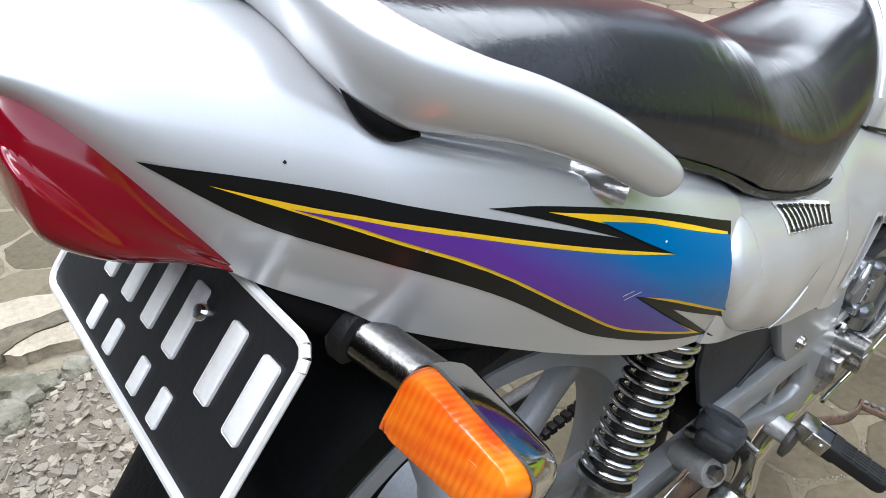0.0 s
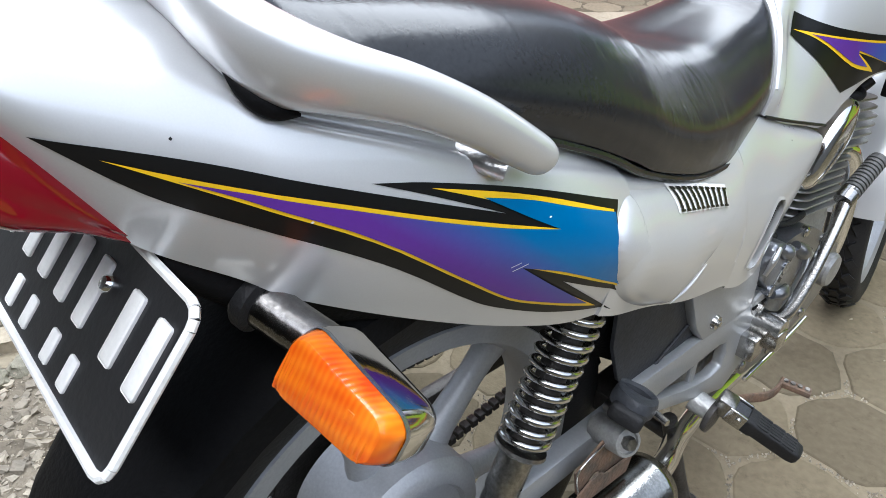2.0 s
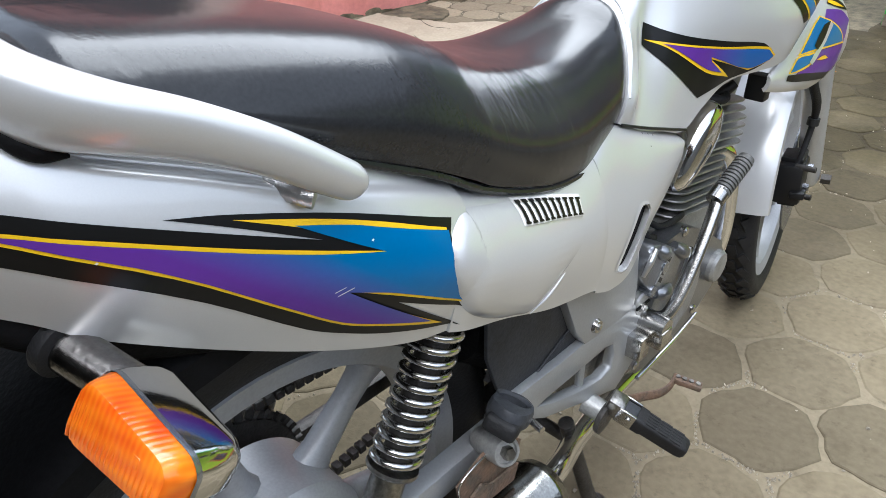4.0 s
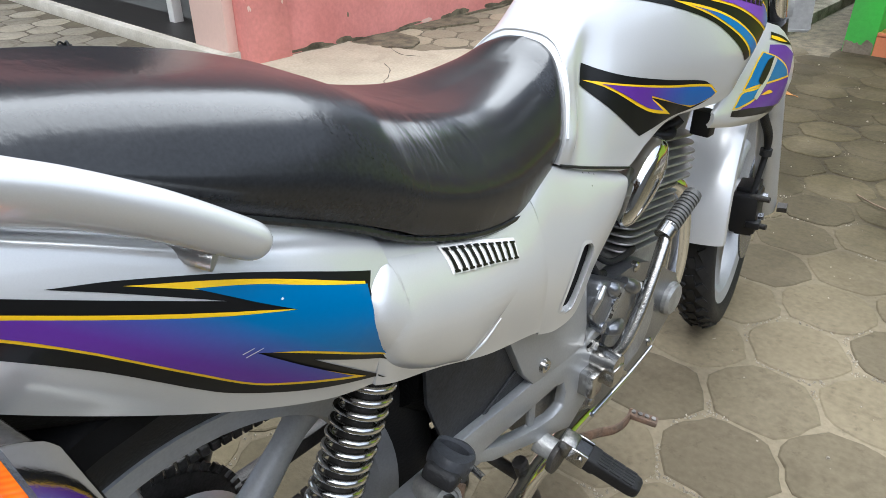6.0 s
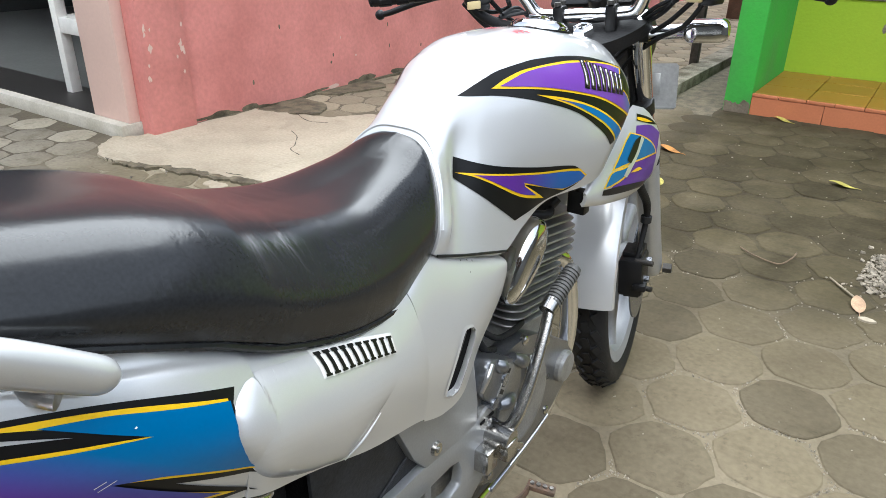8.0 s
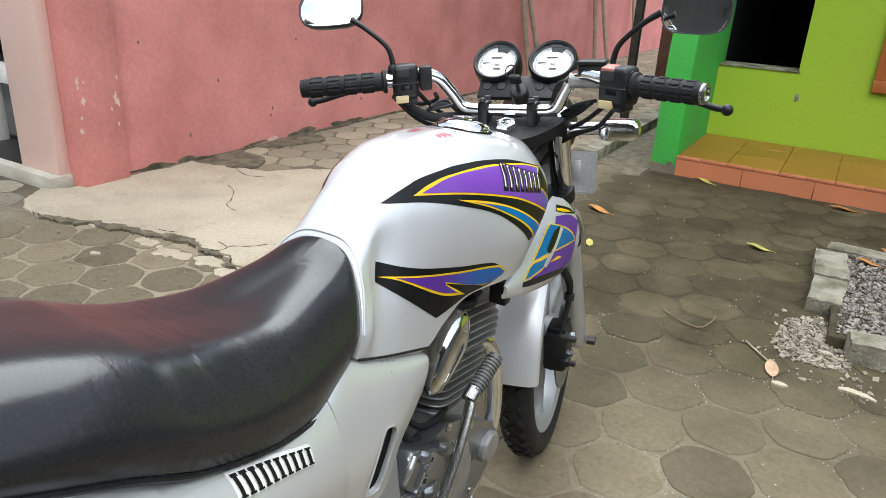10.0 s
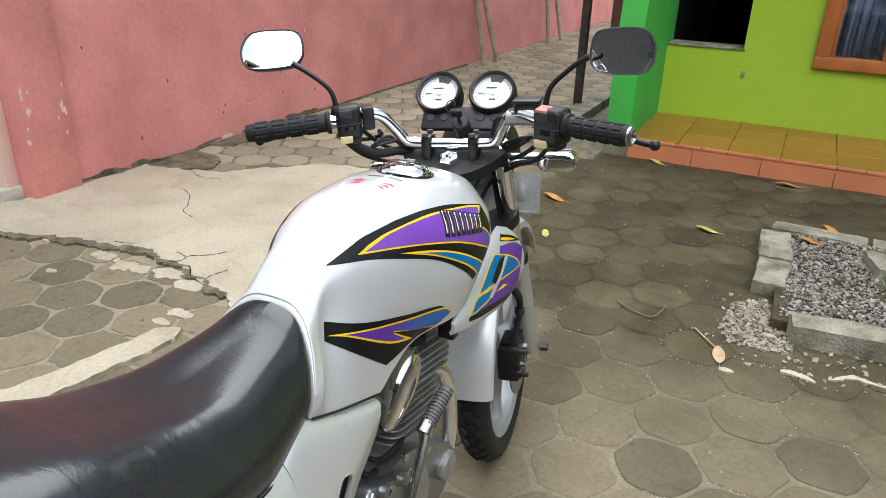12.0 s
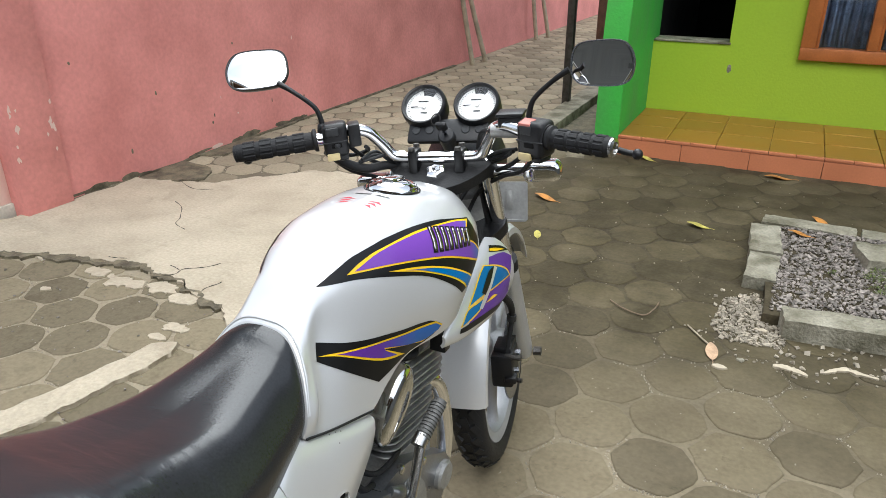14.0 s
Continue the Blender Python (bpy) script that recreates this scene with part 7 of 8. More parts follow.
hole = [(0.332, 0.376), (0.360, 0.377), (0.400, 0.376), (0.450, 0.376), (0.485, 0.376), (0.505, 0.370), (0.513, 0.347), (0.509, 0.326), (0.485, 0.321), (0.445, 0.330), (0.400, 0.345), (0.360, 0.361)]
for s in (1, -1):
    br = part("footrest_bracket", loop_plate(outer, hole, s * 0.088, s * 0.106), GREYPAINT, bike, "grey cast footrest bracket with an opening")
    part("bracket_web", box(min(s * 0.09, s * 0.098), max(s * 0.09, s * 0.098), 0.436, 0.450, 0.325, 0.385, 0.002, 1), GREYPAINT, br)
    upl = [(0.361, 0.530), (0.520, 0.560), (0.535, 0.520), (0.546, 0.450), (0.548, 0.412), (0.500, 0.414), (0.425, 0.419), (0.400, 0.450)]
    part("bracket_plate", extrude(upl, 0.014, Matrix.Translation((s * 0.10 - 0.007, 0, 0)) @ YZ, 0.003), GREYPAINT, br)
    part("bracket_nut", lathe([(0.0, 0.008), (0.004, 0.008), (0.0045, 0.005), (0.009, 0.005), (0.0105, 0.0)], (s * 0.107, 0.444, 0.440), (s, 0.444, 0.440), 24), DULLCHROME, br)
    part("bolt", lathe([(0.0, 0.008), (0.007, 0.008), (0.008, 0.0)], (s * 0.106, 0.571, 0.402), (s, 0.571, 0.402), 6), DULLCHROME, br)
    # footrest
    mm = Matrix.Translation((s * 0.203, 0.4915, 0.276)) @ Matrix.Rotation(radians(12 * s), 4, "Z") @ Matrix.Rotation(radians(17 * s), 4, "Y") @ Matrix.Diagonal((s, 1, 1, 1))
    fr = part("footrest", box(-0.082, -0.058, -0.0145, 0.0145, -0.013, 0.015, 0.003, 2, None, mm), WORNCHROME, bike, "black rubber footrest on a steel hinge")
    for y in (-0.0165, 0.0125):
        part("hinge_ear", box(-0.064, -0.038, y, y + 0.004, -0.012, 0.014, 0.0015, 2, None, mm), DULLCHROME, fr)
    part("hinge_pin", tube([mm @ Vector((-0.047, -0.021, 0.004)), mm @ Vector((-0.047, 0.020, 0.004))], 0.0042, 12, 1), DULLCHROME, fr)
    part("neck", box(-0.060, -0.034, -0.0115, 0.0115, -0.010, 0.012, 0.003, 2, None, mm), SLATE, fr)
    part("hinge_tube", tube([(s * 0.096, 0.462, 0.288), (s * 0.124, 0.467, 0.282)], 0.0165, 18, 1), ALLOY, fr)
    part("base_disc", lathe([(0.0, 0.0), (0.024, 0.0), (0.025, 0.002), (0.025, 0.008), (0.015, 0.011), (0.0, 0.011)], (s * 0.124, 0.466, 0.275), (s, 0.52, 0.20), 20), STEEL, fr, "dark worn steel disc")
    pad = part("pad", skin([[mm @ Vector((x, y, z)) for y, z in rounded(w, h, min(w, h) * 0.45, 4)] for x, w, h in (
        (-0.0400, 0.0135, 0.0100), (-0.0385, 0.0165, 0.0135), (-0.0270, 0.0165, 0.0135), (-0.0230, 0.0150, 0.0120), (0.0280, 0.0142, 0.0112), (0.0360, 0.0128, 0.0098), (0.0395, 0.0095, 0.0065))]), RUBBER, fr, "ribbed black rubber pad")
    ribs = bmesh.new()
    for k in range(5):
        for q in range(3):
            box(-0.0255 + q * 0.0185, -0.0090 + q * 0.0185, -0.0122 + k * 0.0052, -0.0084 + k * 0.0052, 0.0085, 0.0132 - 0.0004 * q, 0.0008, 1, ribs, mm)
    part("rib", ribs, RUBBER, pad)
# brake pedal
def strip(points, width, thick):
    """A flat bar bent along its path, wide across z."""
    line = [Vector(p) for p in spline(points, 7)]
    rings = []
    for k, p in enumerate(line):
        t = (line[min(k + 1, len(line) - 1)] - line[max(k - 1, 0)]).normalized()
        n = t.cross(Vector((0, 0, 1))).normalized()
        up = n.cross(t)
        rings.append([p + n * (a * thick) + up * (b * width) for a, b in ((1, 0.8), (0.6, 1), (-0.6, 1), (-1, 0.8), (-1, -0.8), (-0.6, -1), (0.6, -1), (1, -0.8))])
    return skin(rings)


ped = part("brake_pedal", strip([(0.112, 0.500, 0.262), (0.118, 0.545, 0.244), (0.128, 0.585, 0.232), (0.142, 0.612, 0.229), (0.148, 0.632, 0.232), (0.147, 0.656, 0.238)], 0.0085, 0.0026), RUST, bike, "rusty steel brake pedal")
pdm = Matrix.Translation((0.166, 0.657, 0.238)) @ Matrix.Rotation(radians(17), 4, "Z") @ Matrix.Rotation(radians(5), 4, "Y")
pp = part("pedal_pad", box(-0.023, 0.023, -0.0085, 0.0085, -0.006, 0.004, 0.0025, 2, None, pdm), RUST, ped, "worn brown pedal pad with studs")
stud = bmesh.new()
for k in range(4):
    tube([pdm @ Vector((-0.0155 + k * 0.0105, 0, 0.003)), pdm @ Vector((-0.0155 + k * 0.0105, 0, 0.0062))], [0.0044, 0.0036], 10, 1, stud)
part("stud", stud, WORNCHROME, pp)
# folded passenger footrest and silencer bracket
pfm = Matrix.Translation((0.133, 0.232, 0.461)) @ Matrix.Rotation(radians(20), 4, "Z") @ Matrix.Rotation(radians(-24), 4, "X") @ Matrix.Rotation(radians(14), 4, "Y")
sleeve = [tuple(q) for q in spline([(-0.020, -0.016), (-0.023, 0.006), (-0.014, 0.026), (0.006, 0.034), (0.022, 0.022), (0.026, 0.000), (0.018, -0.022), (0.0, -0.028)], 4, True)]
mouth = [(0.72 * x - 0.002, 0.40 * y + 0.008) for x, y in sleeve]
rings = [(sleeve, 0.96, -0.010), (sleeve, 1.0, -0.003), (sleeve, 0.97, 0.004), (sleeve, 0.90, 0.008), (mouth, 1.15, 0.009), (mouth, 0.98, 0.006), (mouth, 0.95, -0.006), (mouth, 0.4, -0.007)]
pf = part("passenger_footrest", skin([[pfm @ Vector((x * f, y * f, z)) for x, y in o] for o, f, z in rings]), SLATE, bike, "folded black rubber passenger footrest")
part("rubber_step", box(-0.016, 0.022, -0.034, -0.006, -0.022, -0.002, 0.006, 3, None, pfm), RUBBER, pf)
part("pivot", tube([pfm @ Vector((0.020, 0.012, -0.004)), pfm @ Vector((0.041, 0.002, -0.004))], 0.0040, 12, 1), DULLCHROME, pf)
part("hinge_arm", tube([(0.100, 0.240, 0.420), (0.118, 0.232, 0.432), (0.132, 0.226, 0.444)], 0.0075, 12, 3), WORNCHROME, pf)
boss_a, boss_b = Vector((0.100, 0.228, 0.396)), Vector((0.152, 0.213, 0.420))
boss_d = (boss_b - boss_a).normalized()
part("boss", lathe([(0.0, 0.0), (0.0165, 0.0), (0.0175, 0.002), (0.0175, 0.050), (0.0160, 0.053), (0.0130, 0.053), (0.0122, 0.050), (0.0, 0.050)], boss_a, boss_b, 28), ALLOY, pf)
part("boss_bolt", lathe([(0.0, 0.011), (0.0070, 0.011), (0.0080, 0.009), (0.0080, 0.0)], boss_a + boss_d * 0.049, boss_b + boss_d, 6), WORNCHROME, pf)
part("stay_pin", tube([(0.094, 0.262, 0.398), (0.106, 0.236, 0.390), (0.112, 0.220, 0.386)], [0.0035, 0.0045, 0.006], 10, 3), STEEL, pf)
hanger = part("silencer_bracket", extrude([(0.158, 0.392), (0.166, 0.352), (0.196, 0.368), (0.212, 0.352), (0.262, 0.346), (0.270, 0.380), (0.240, 0.408), (0.200, 0.410)], 0.003, Matrix.Translation((0.122, 0, 0)) @ YZ, 0.001), RUST, bike, "rusty silencer bracket")
part("bracket_edge", tube([(0.1265, 0.205, 0.409), (0.1265, 0.172, 0.402), (0.1265, 0.159, 0.390), (0.1265, 0.166, 0.354)], 0.0011, 8, 4), DULLCHROME, hanger, "worn bright edge")
part("bracket_foot", extrude([(0.150, 0.336), (0.255, 0.326), (0.262, 0.350), (0.212, 0.355), (0.196, 0.370), (0.164, 0.356)], 0.003, Matrix.Translation((0.127, 0, 0)) @ YZ, 0.001), RUST, hanger)
# silencer and header pipe
part("silencer", lathe([(0.018, 0.0), (0.032, 0.004), (0.042, 0.013), (0.0455, 0.024), (0.0470, 0.026), (0.0470, 0.031), (0.0455, 0.033), (0.047, 0.12), (0.047, 0.57), (0.040, 0.61), (0.020, 0.615)], (0.133, 0.322, 0.266), (0.158, -0.27, 0.318), 40), PIPECHROME, bike, "scratched chrome silencer")
part("header_pipe", tube([(0.045, 0.835, 0.545), (0.062, 0.882, 0.53), (0.072, 0.905, 0.47), (0.078, 0.905, 0.36), (0.070, 0.86, 0.24), (0.065, 0.76, 0.195), (0.070, 0.60, 0.19), (0.090, 0.47, 0.208), (0.122, 0.370, 0.250), (0.133, 0.318, 0.267)], 0.0165, 16, 8), CHROME, bike, "worn chrome exhaust header pipe")
# stand
for s in (1, -1):
    part("centre_stand_leg", tube([(s * 0.075, 0.455, 0.235), (s * 0.085, 0.49, 0.13), (s * 0.105, 0.515, 0.03), (s * 0.115, 0.535, 0.008)], [0.012, 0.012, 0.013, 0.015], 10, 4), STEEL, bike, "black steel centre stand leg")
    part("stand_foot", lathe([(0.0, 0.0), (0.020, 0.0), (0.023, 0.005), (0.022, 0.018), (0.014, 0.026)], (s * 0.106, 0.527, 0.0), (s * 0.106, 0.527, 1), 18), STEEL, bike, "worn dark steel stand foot")
part("stand_cross", tube([(-0.078, 0.47, 0.19), (0.078, 0.47, 0.19)], 0.010, 10, 1), STEEL, bike)
# dark inner guard, air box and battery cover
part("inner_guard", loft_body([
    (0.24, (0, 0.62), (0.06, 0.62), (0.075, 0.60), (0.075, 0.50), (0.0, 0.44)),
    (0.34, (0, 0.64), (0.075, 0.64), (0.088, 0.60), (0.085, 0.42), (0.0, 0.41)),
    (0.46, (0, 0.64), (0.075, 0.64), (0.088, 0.60), (0.08, 0.43), (0.0, 0.42)),
]), GUARD, bike, "dark grey plastic inner guard")
part("guard_flap", extrude([(0.236, 0.600), (0.240, 0.500), (0.262, 0.440), (0.300, 0.400), (0.345, 0.368), (0.470, 0.368), (0.470, 0.600)], 0.005, Matrix.Translation((0.0885, 0, 0)) @ YZ, 0.0015), SLATE, bike, "slate grey plastic inner guard flap")
part("flap_ridge", tube([(0.0940, 0.300, 0.405), (0.0945, 0.360, 0.432), (0.0945, 0.440, 0.470)], 0.0022, 8, 3), SLATE, bike)
part("frame_tube", tube([(0.0, 1.05, 0.72), (0.0, 0.97, 0.55), (0.0, 0.93, 0.33), (0.0, 0.86, 0.20)], 0.019, 14, 5), GREYPAINT, bike)
for s in (1, -1):
    part("frame_tube", tube([(s * 0.06, 0.62, 0.69), (s * 0.07, 0.55, 0.55), (s * 0.062, 0.55, 0.40), (s * 0.06, 0.53, 0.28)], 0.014, 12, 5), GREYPAINT, bike)
    part("frame_rail", tube([(s * 0.088, 0.50, 0.56), (s * 0.085, 0.30, 0.64), (s * 0.08, 0.12, 0.68)], 0.012, 10, 4), GREYPAINT, bike)

# engine
eng = part("engine", box(-0.095, 0.072, 0.50, 0.875, 0.215, 0.455, 0.03, 4), ALLOY, bike, "grey cast alloy engine")
cov = [tuple(q) for q in spline([(0.545, 0.385), (0.560, 0.440), (0.605, 0.468), (0.665, 0.475), (0.725, 0.465), (0.785, 0.432), (0.842, 0.395), (0.885, 0.365), (0.892, 0.320), (0.865, 0.285), (0.80, 0.252), (0.70, 0.232), (0.60, 0.245), (0.552, 0.30)], 5, True)]
cover = part("clutch_cover", extrude(cov, 0.030, Matrix.Translation((0.066, 0, 0)) @ YZ, 0.010), GUNMETAL, eng, "dark polished clutch cover")
part("cover_dome", lathe([(0.082, 0.0), (0.080, 0.010), (0.074, 0.015), (0.066, 0.016), (0.0, 0.016)], (0.090, 0.700, 0.352), (1, 0.700, 0.352), 48), ALLOY, cover)
part("cover_step", extrude([tuple(q) for q in spline([(0.543, 0.470), (0.556, 0.496), (0.575, 0.505), (0.620, 0.484), (0.670, 0.452), (0.684, 0.432), (0.664, 0.412), (0.632, 0.398), (0.606, 0.402), (0.575, 0.432)], 4, True)], 0.030, Matrix.Translation((0.082, 0, 0)) @ YZ, 0.006), GUNMETAL, cover, "dark polished step of the cover")
part("step_rib", tube([(0.1125, 0.547, 0.468), (0.114, 0.558, 0.488), (0.1125, 0.572, 0.501)], [0.003, 0.0055, 0.004], 10, 4), ALLOYBRIGHT, cover)
for y0, z0, y1, z1 in ((0.640, 0.474, 0.676, 0.447), (0.606, 0.408, 0.640, 0.402), (0.590, 0.492, 0.604, 0.478)):
    part("step_boss", tube([(0.108, y0, z0), (0.114, (y0 + y1) / 2, (z0 + z1) / 2), (0.108, y1, z1)], [0.008, 0.0115, 0.010], 14, 4), GUNMETAL, cover)
part("oil_cap", lathe([(0.019, 0.0), (0.019, 0.010), (0.016, 0.013), (0.0, 0.013)], (0.094, 0.573, 0.405), (1, 0.573, 0.405), 28), ALLOY, cover, "round slotted oil filler cap")
part("cap_slot", box(0.1065, 0.1095, 0.555, 0.591, 0.4025, 0.4075, 0.001, 1), SHADE_BLACK, cover)
part("end_cover", lathe([(0.030, 0.0), (0.030, 0.016), (0.026, 0.021), (0.0, 0.022)], (0.088, 0.852, 0.337), (1, 0.852, 0.337), 32), ALLOY, cover)
for y, z in ((0.560, 0.35), (0.61, 0.462), (0.70, 0.468), (0.78, 0.425), (0.80, 0.27), (0.70, 0.245), (0.61, 0.262), (0.875, 0.30)):
    part("cover_bolt", lathe([(0.0085, 0.0), (0.0085, 0.008), (0.006, 0.010), (0.0, 0.010)], (0.090, y, z), (1, y, z), 12), DULLCHROME, cover)
st = Matrix.Translation((0.1125, 0.613, 0.450)) @ Matrix.Rotation(radians(52), 4, "X") @ YZ
part("label_plate", extrude([(-0.026, -0.009), (0.026, -0.009), (0.026, 0.009), (-0.026, 0.009)], 0.0012, st), ALU, cover)
for k in range(4):
    part("label_bar", box(-0.021 + k * 0.011, -0.0135 + k * 0.011, -0.005 + (k % 2) * 0.003, 0.006, 0.001, 0.0018, 0, 1, None, st), D_BLACK, cover)
CY = Matrix.Translation((0.0, 0.775, 0.45)) @ Matrix.Rotation(radians(-10), 4, "X")
cyl = part("cylinder", box(-0.058, 0.058, -0.055, 0.055, 0.0, 0.20, 0.02, 3, None, CY), ALLOY, eng)


def fin(w, d, z, t=0.0032, r=0.028):
    return skin([[CY @ Vector((x * f, y * f, z + h)) for x, y in rounded(w, d, r, 4)] for f, h in ((0.992, 0), (1.0, t * 0.4), (0.992, t))])


for k in range(8):
    part("fin", fin(0.082 - 0.001 * k, 0.088, 0.018 + k * 0.0125), ALLOY, cyl)
for k in range(6):
    part("head_fin", fin(0.088 - 0.003 * max(0, k - 3), 0.098 - 0.006 * max(0, k - 2), 0.122 + k * 0.0135, 0.0035), ALLOY, cyl)
part("head_cover", box(-0.055, 0.055, -0.06, 0.06, 0.195, 0.235, 0.014, 3, None, CY), ALLOY, cyl)
part("crankcase_neck", box(-0.07, 0.07, -0.075, 0.075, -0.03, 0.018, 0.012, 3, None, CY), ALLOY, cyl)
# chrome carburettor-side cover
hc = [tuple(q) for q in spline([(0.640, 0.560), (0.648, 0.600), (0.672, 0.640), (0.705, 0.664), (0.735, 0.662), (0.748, 0.635), (0.735, 0.600), (0.700, 0.570), (0.660, 0.552)], 5, True)]
rings = []
cy, cz = 0.696, 0.610
for f, x in ((1.0, 0.055), (1.0, 0.088), (0.96, 0.096), (0.86, 0.102), (0.6, 0.106), (0.2, 0.108)):
    rings.append([(x, cy + (y - cy) * f, cz + (z - cz) * f) for y, z in hc])
part("chrome_cover", skin(rings), CHROME, bike, "chrome side cover below the tank")
part("carburettor", box(-0.03, 0.05, 0.60, 0.68, 0.50, 0.58, 0.015, 3), ALLOY, eng)
part("intake_hose", tube([(0.0, 0.50, 0.56), (0.0, 0.60, 0.545), (0.0, 0.71, 0.555)], 0.026, 16, 4), RUBBER, eng)
for line, r in (([(0.05, 0.62, 0.52), (0.075, 0.65, 0.49), (0.08, 0.71, 0.485), (0.06, 0.75, 0.47)], 0.005), ([(0.06, 0.58, 0.56), (0.08, 0.60, 0.50), (0.075, 0.64, 0.475)], 0.006), ([(0.07, 0.80, 0.66), (0.085, 0.77, 0.655), (0.06, 0.74, 0.66)], 0.007)):
    part("engine_hose", tube(line, r, 10, 5), RUBBER, eng)
part("spark_cap", tube([(0.05, 0.775, 0.645), (0.075, 0.79, 0.66), (0.085, 0.80, 0.672)], [0.009, 0.009, 0.007], 12, 4), PLASTIC, eng)
# kick starter
kick = part("kick_starter", tube([(0.118, 0.590, 0.378), (0.135, 0.600, 0.388), (0.140, 0.630, 0.430), (0.137, 0.675, 0.495), (0.131, 0.708, 0.541)], [0.011, 0.010, 0.0095, 0.009, 0.010], 14, 7, None, 0.75), DULLCHROME, bike, "chrome kick starter with rubber pedal")
part("kick_boss", tube([(0.095, 0.585, 0.372), (0.145, 0.585, 0.372)], 0.017, 18, 1), DULLCHROME, kick)
part("kick_clamp", box(0.112, 0.148, 0.570, 0.602, 0.340, 0.372, 0.005), DULLCHROME, kick)
ka, kb2 = Vector((0.132, 0.704, 0.541)), Vector((0.136, 0.770, 0.578))
kd = (kb2 - ka).normalized()
prof = [(0.008, 0.0), (0.011, 0.002)]
for k in range(11):
    prof += [(0.0135, 0.005 + k * 0.0062), (0.0135, 0.0085 + k * 0.0062), (0.0112, 0.0092 + k * 0.0062), (0.0112, 0.0108 + k * 0.0062)]
prof += [(0.012, 0.076), (0.006, 0.078)]
part("kick_pedal", lathe(prof, ka, ka + kd, 18), GREYRUBBER, kick, "grey ribbed rubber pedal")
part("kick_joint", tube([(0.131, 0.695, 0.535), (0.132, 0.712, 0.546)], 0.0135, 14, 1), DULLCHROME, kick)
# linkage below the cover
lk = part("brake_linkage", tube([(0.115, 0.56, 0.355), (0.125, 0.60, 0.345), (0.12, 0.66, 0.30)], 0.007, 10, 4), DULLCHROME, bike, "steel brake linkage")
for y, z in ((0.612, 0.452), (0.585, 0.425), (0.602, 0.372)):
    part("cover_lug", tube([(0.096, y, z), (0.1145, y, z)], [0.011, 0.009], 16, 1), COVER, cover)
part("cover_ridge", tube([(0.108, 0.700, 0.446), (0.1135, 0.690, 0.420), (0.1145, 0.672, 0.385), (0.1135, 0.655, 0.350), (0.1105, 0.640, 0.318)], [0.003, 0.0055, 0.006, 0.0055, 0.003], 10, 6), ALLOYBRIGHT, cover)
part("cover_groove", tube([(0.1062, 0.712, 0.440), (0.1072, 0.703, 0.412), (0.1072, 0.686, 0.375), (0.1068, 0.668, 0.338)], 0.0025, 8, 6), SHADE_BLACK, cover)
part("brake_rod", tube([(0.115, 0.769, 0.287), (0.115, 0.69, 0.272), (0.116, 0.581, 0.265)], [0.003, 0.0042, 0.0042], 10, 5), CHROME, lk)
part("clevis", box(0.10, 0.13, 0.545, 0.575, 0.325, 0.365, 0.004), DULLCHROME, lk)

# ---- decals: black, yellow and coloured films laid on the paint ----
A_BLACK = [(-0.2309, 0.8706), (-0.164, 0.8451), (-0.1129, 0.8230), (-0.0810, 0.8093), (-0.0481, 0.7953), (0.0115, 0.770), (-0.0164, 0.7841), (-0.0474, 0.7994), (-0.0802, 0.8145), (-0.046, 0.8061), (0.0132, 0.7871), (0.0700, 0.7660), (0.1278, 0.7416), (0.121, 0.7329), (0.120, 0.7125), (0.1416, 0.6559), (0.0991, 0.6794), (0.0641, 0.6988), (0.1329, 0.6395), (0.0631, 0.6645), (0.0232, 0.6837), (-0.0033, 0.70), (-0.0653, 0.7517), (-0.1131, 0.7845), (-0.1565, 0.81), (-0.1913, 0.8331)]
A_YELLOW = [(-0.2068, 0.8553), (-0.1656, 0.8356), (-0.114, 0.8143), (-0.049, 0.7867), (0.0085, 0.7639), (0.0623, 0.7435), (0.0283, 0.7661), (0.0016, 0.7812), (-0.0429, 0.8019), (0.0121, 0.7835), (0.0611, 0.7644), (0.1175, 0.7385), (0.1165, 0.7292), (0.1165, 0.7075), (0.131, 0.667), (0.0663, 0.7045), (0.0193, 0.7288), (0.0558, 0.6968), (0.1148, 0.6504), (0.0568, 0.6766), (0.0227, 0.6941), (-0.0166, 0.7253), (-0.0833, 0.7794), (-0.1566, 0.8247)]
A_COLOUR = [(-0.1769, 0.8383), (-0.114, 0.8118), (-0.0491, 0.7840), (0.0083, 0.7614), (0.0558, 0.7455), (0.028, 0.7630), (-0.0058, 0.7855), (0.035, 0.7716), (0.0604, 0.7608), (0.1185, 0.7362), (0.1175, 0.7292), (0.1178, 0.7075), (0.1315, 0.6690), (0.0646, 0.7083), (0.0231, 0.7265), (0.0534, 0.7001), (0.1011, 0.6602), (0.0547, 0.6808), (0.0221, 0.6974), (-0.016, 0.7278), (-0.0829, 0.7818), (-0.1466, 0.8214)]
B_BLACK = [(0.5356, 0.803), (0.5656, 0.7901), (0.5995, 0.7794), (0.6623, 0.7655), (0.7322, 0.7531), (0.7516, 0.7429), (0.7663, 0.732), (0.7599, 0.7257), (0.7321, 0.7149), (0.6899, 0.71), (0.6187, 0.7018), (0.5669, 0.7446), (0.5251, 0.7806)]
B_YELLOW = [(0.5304, 0.7849), (0.5982, 0.7702), (0.6636, 0.7582), (0.7463, 0.7461), (0.7586, 0.7374), (0.7669, 0.7321), (0.7599, 0.7261), (0.7251, 0.7172), (0.6371, 0.7476), (0.685, 0.7155), (0.6314, 0.7315), (0.56, 0.7728)]
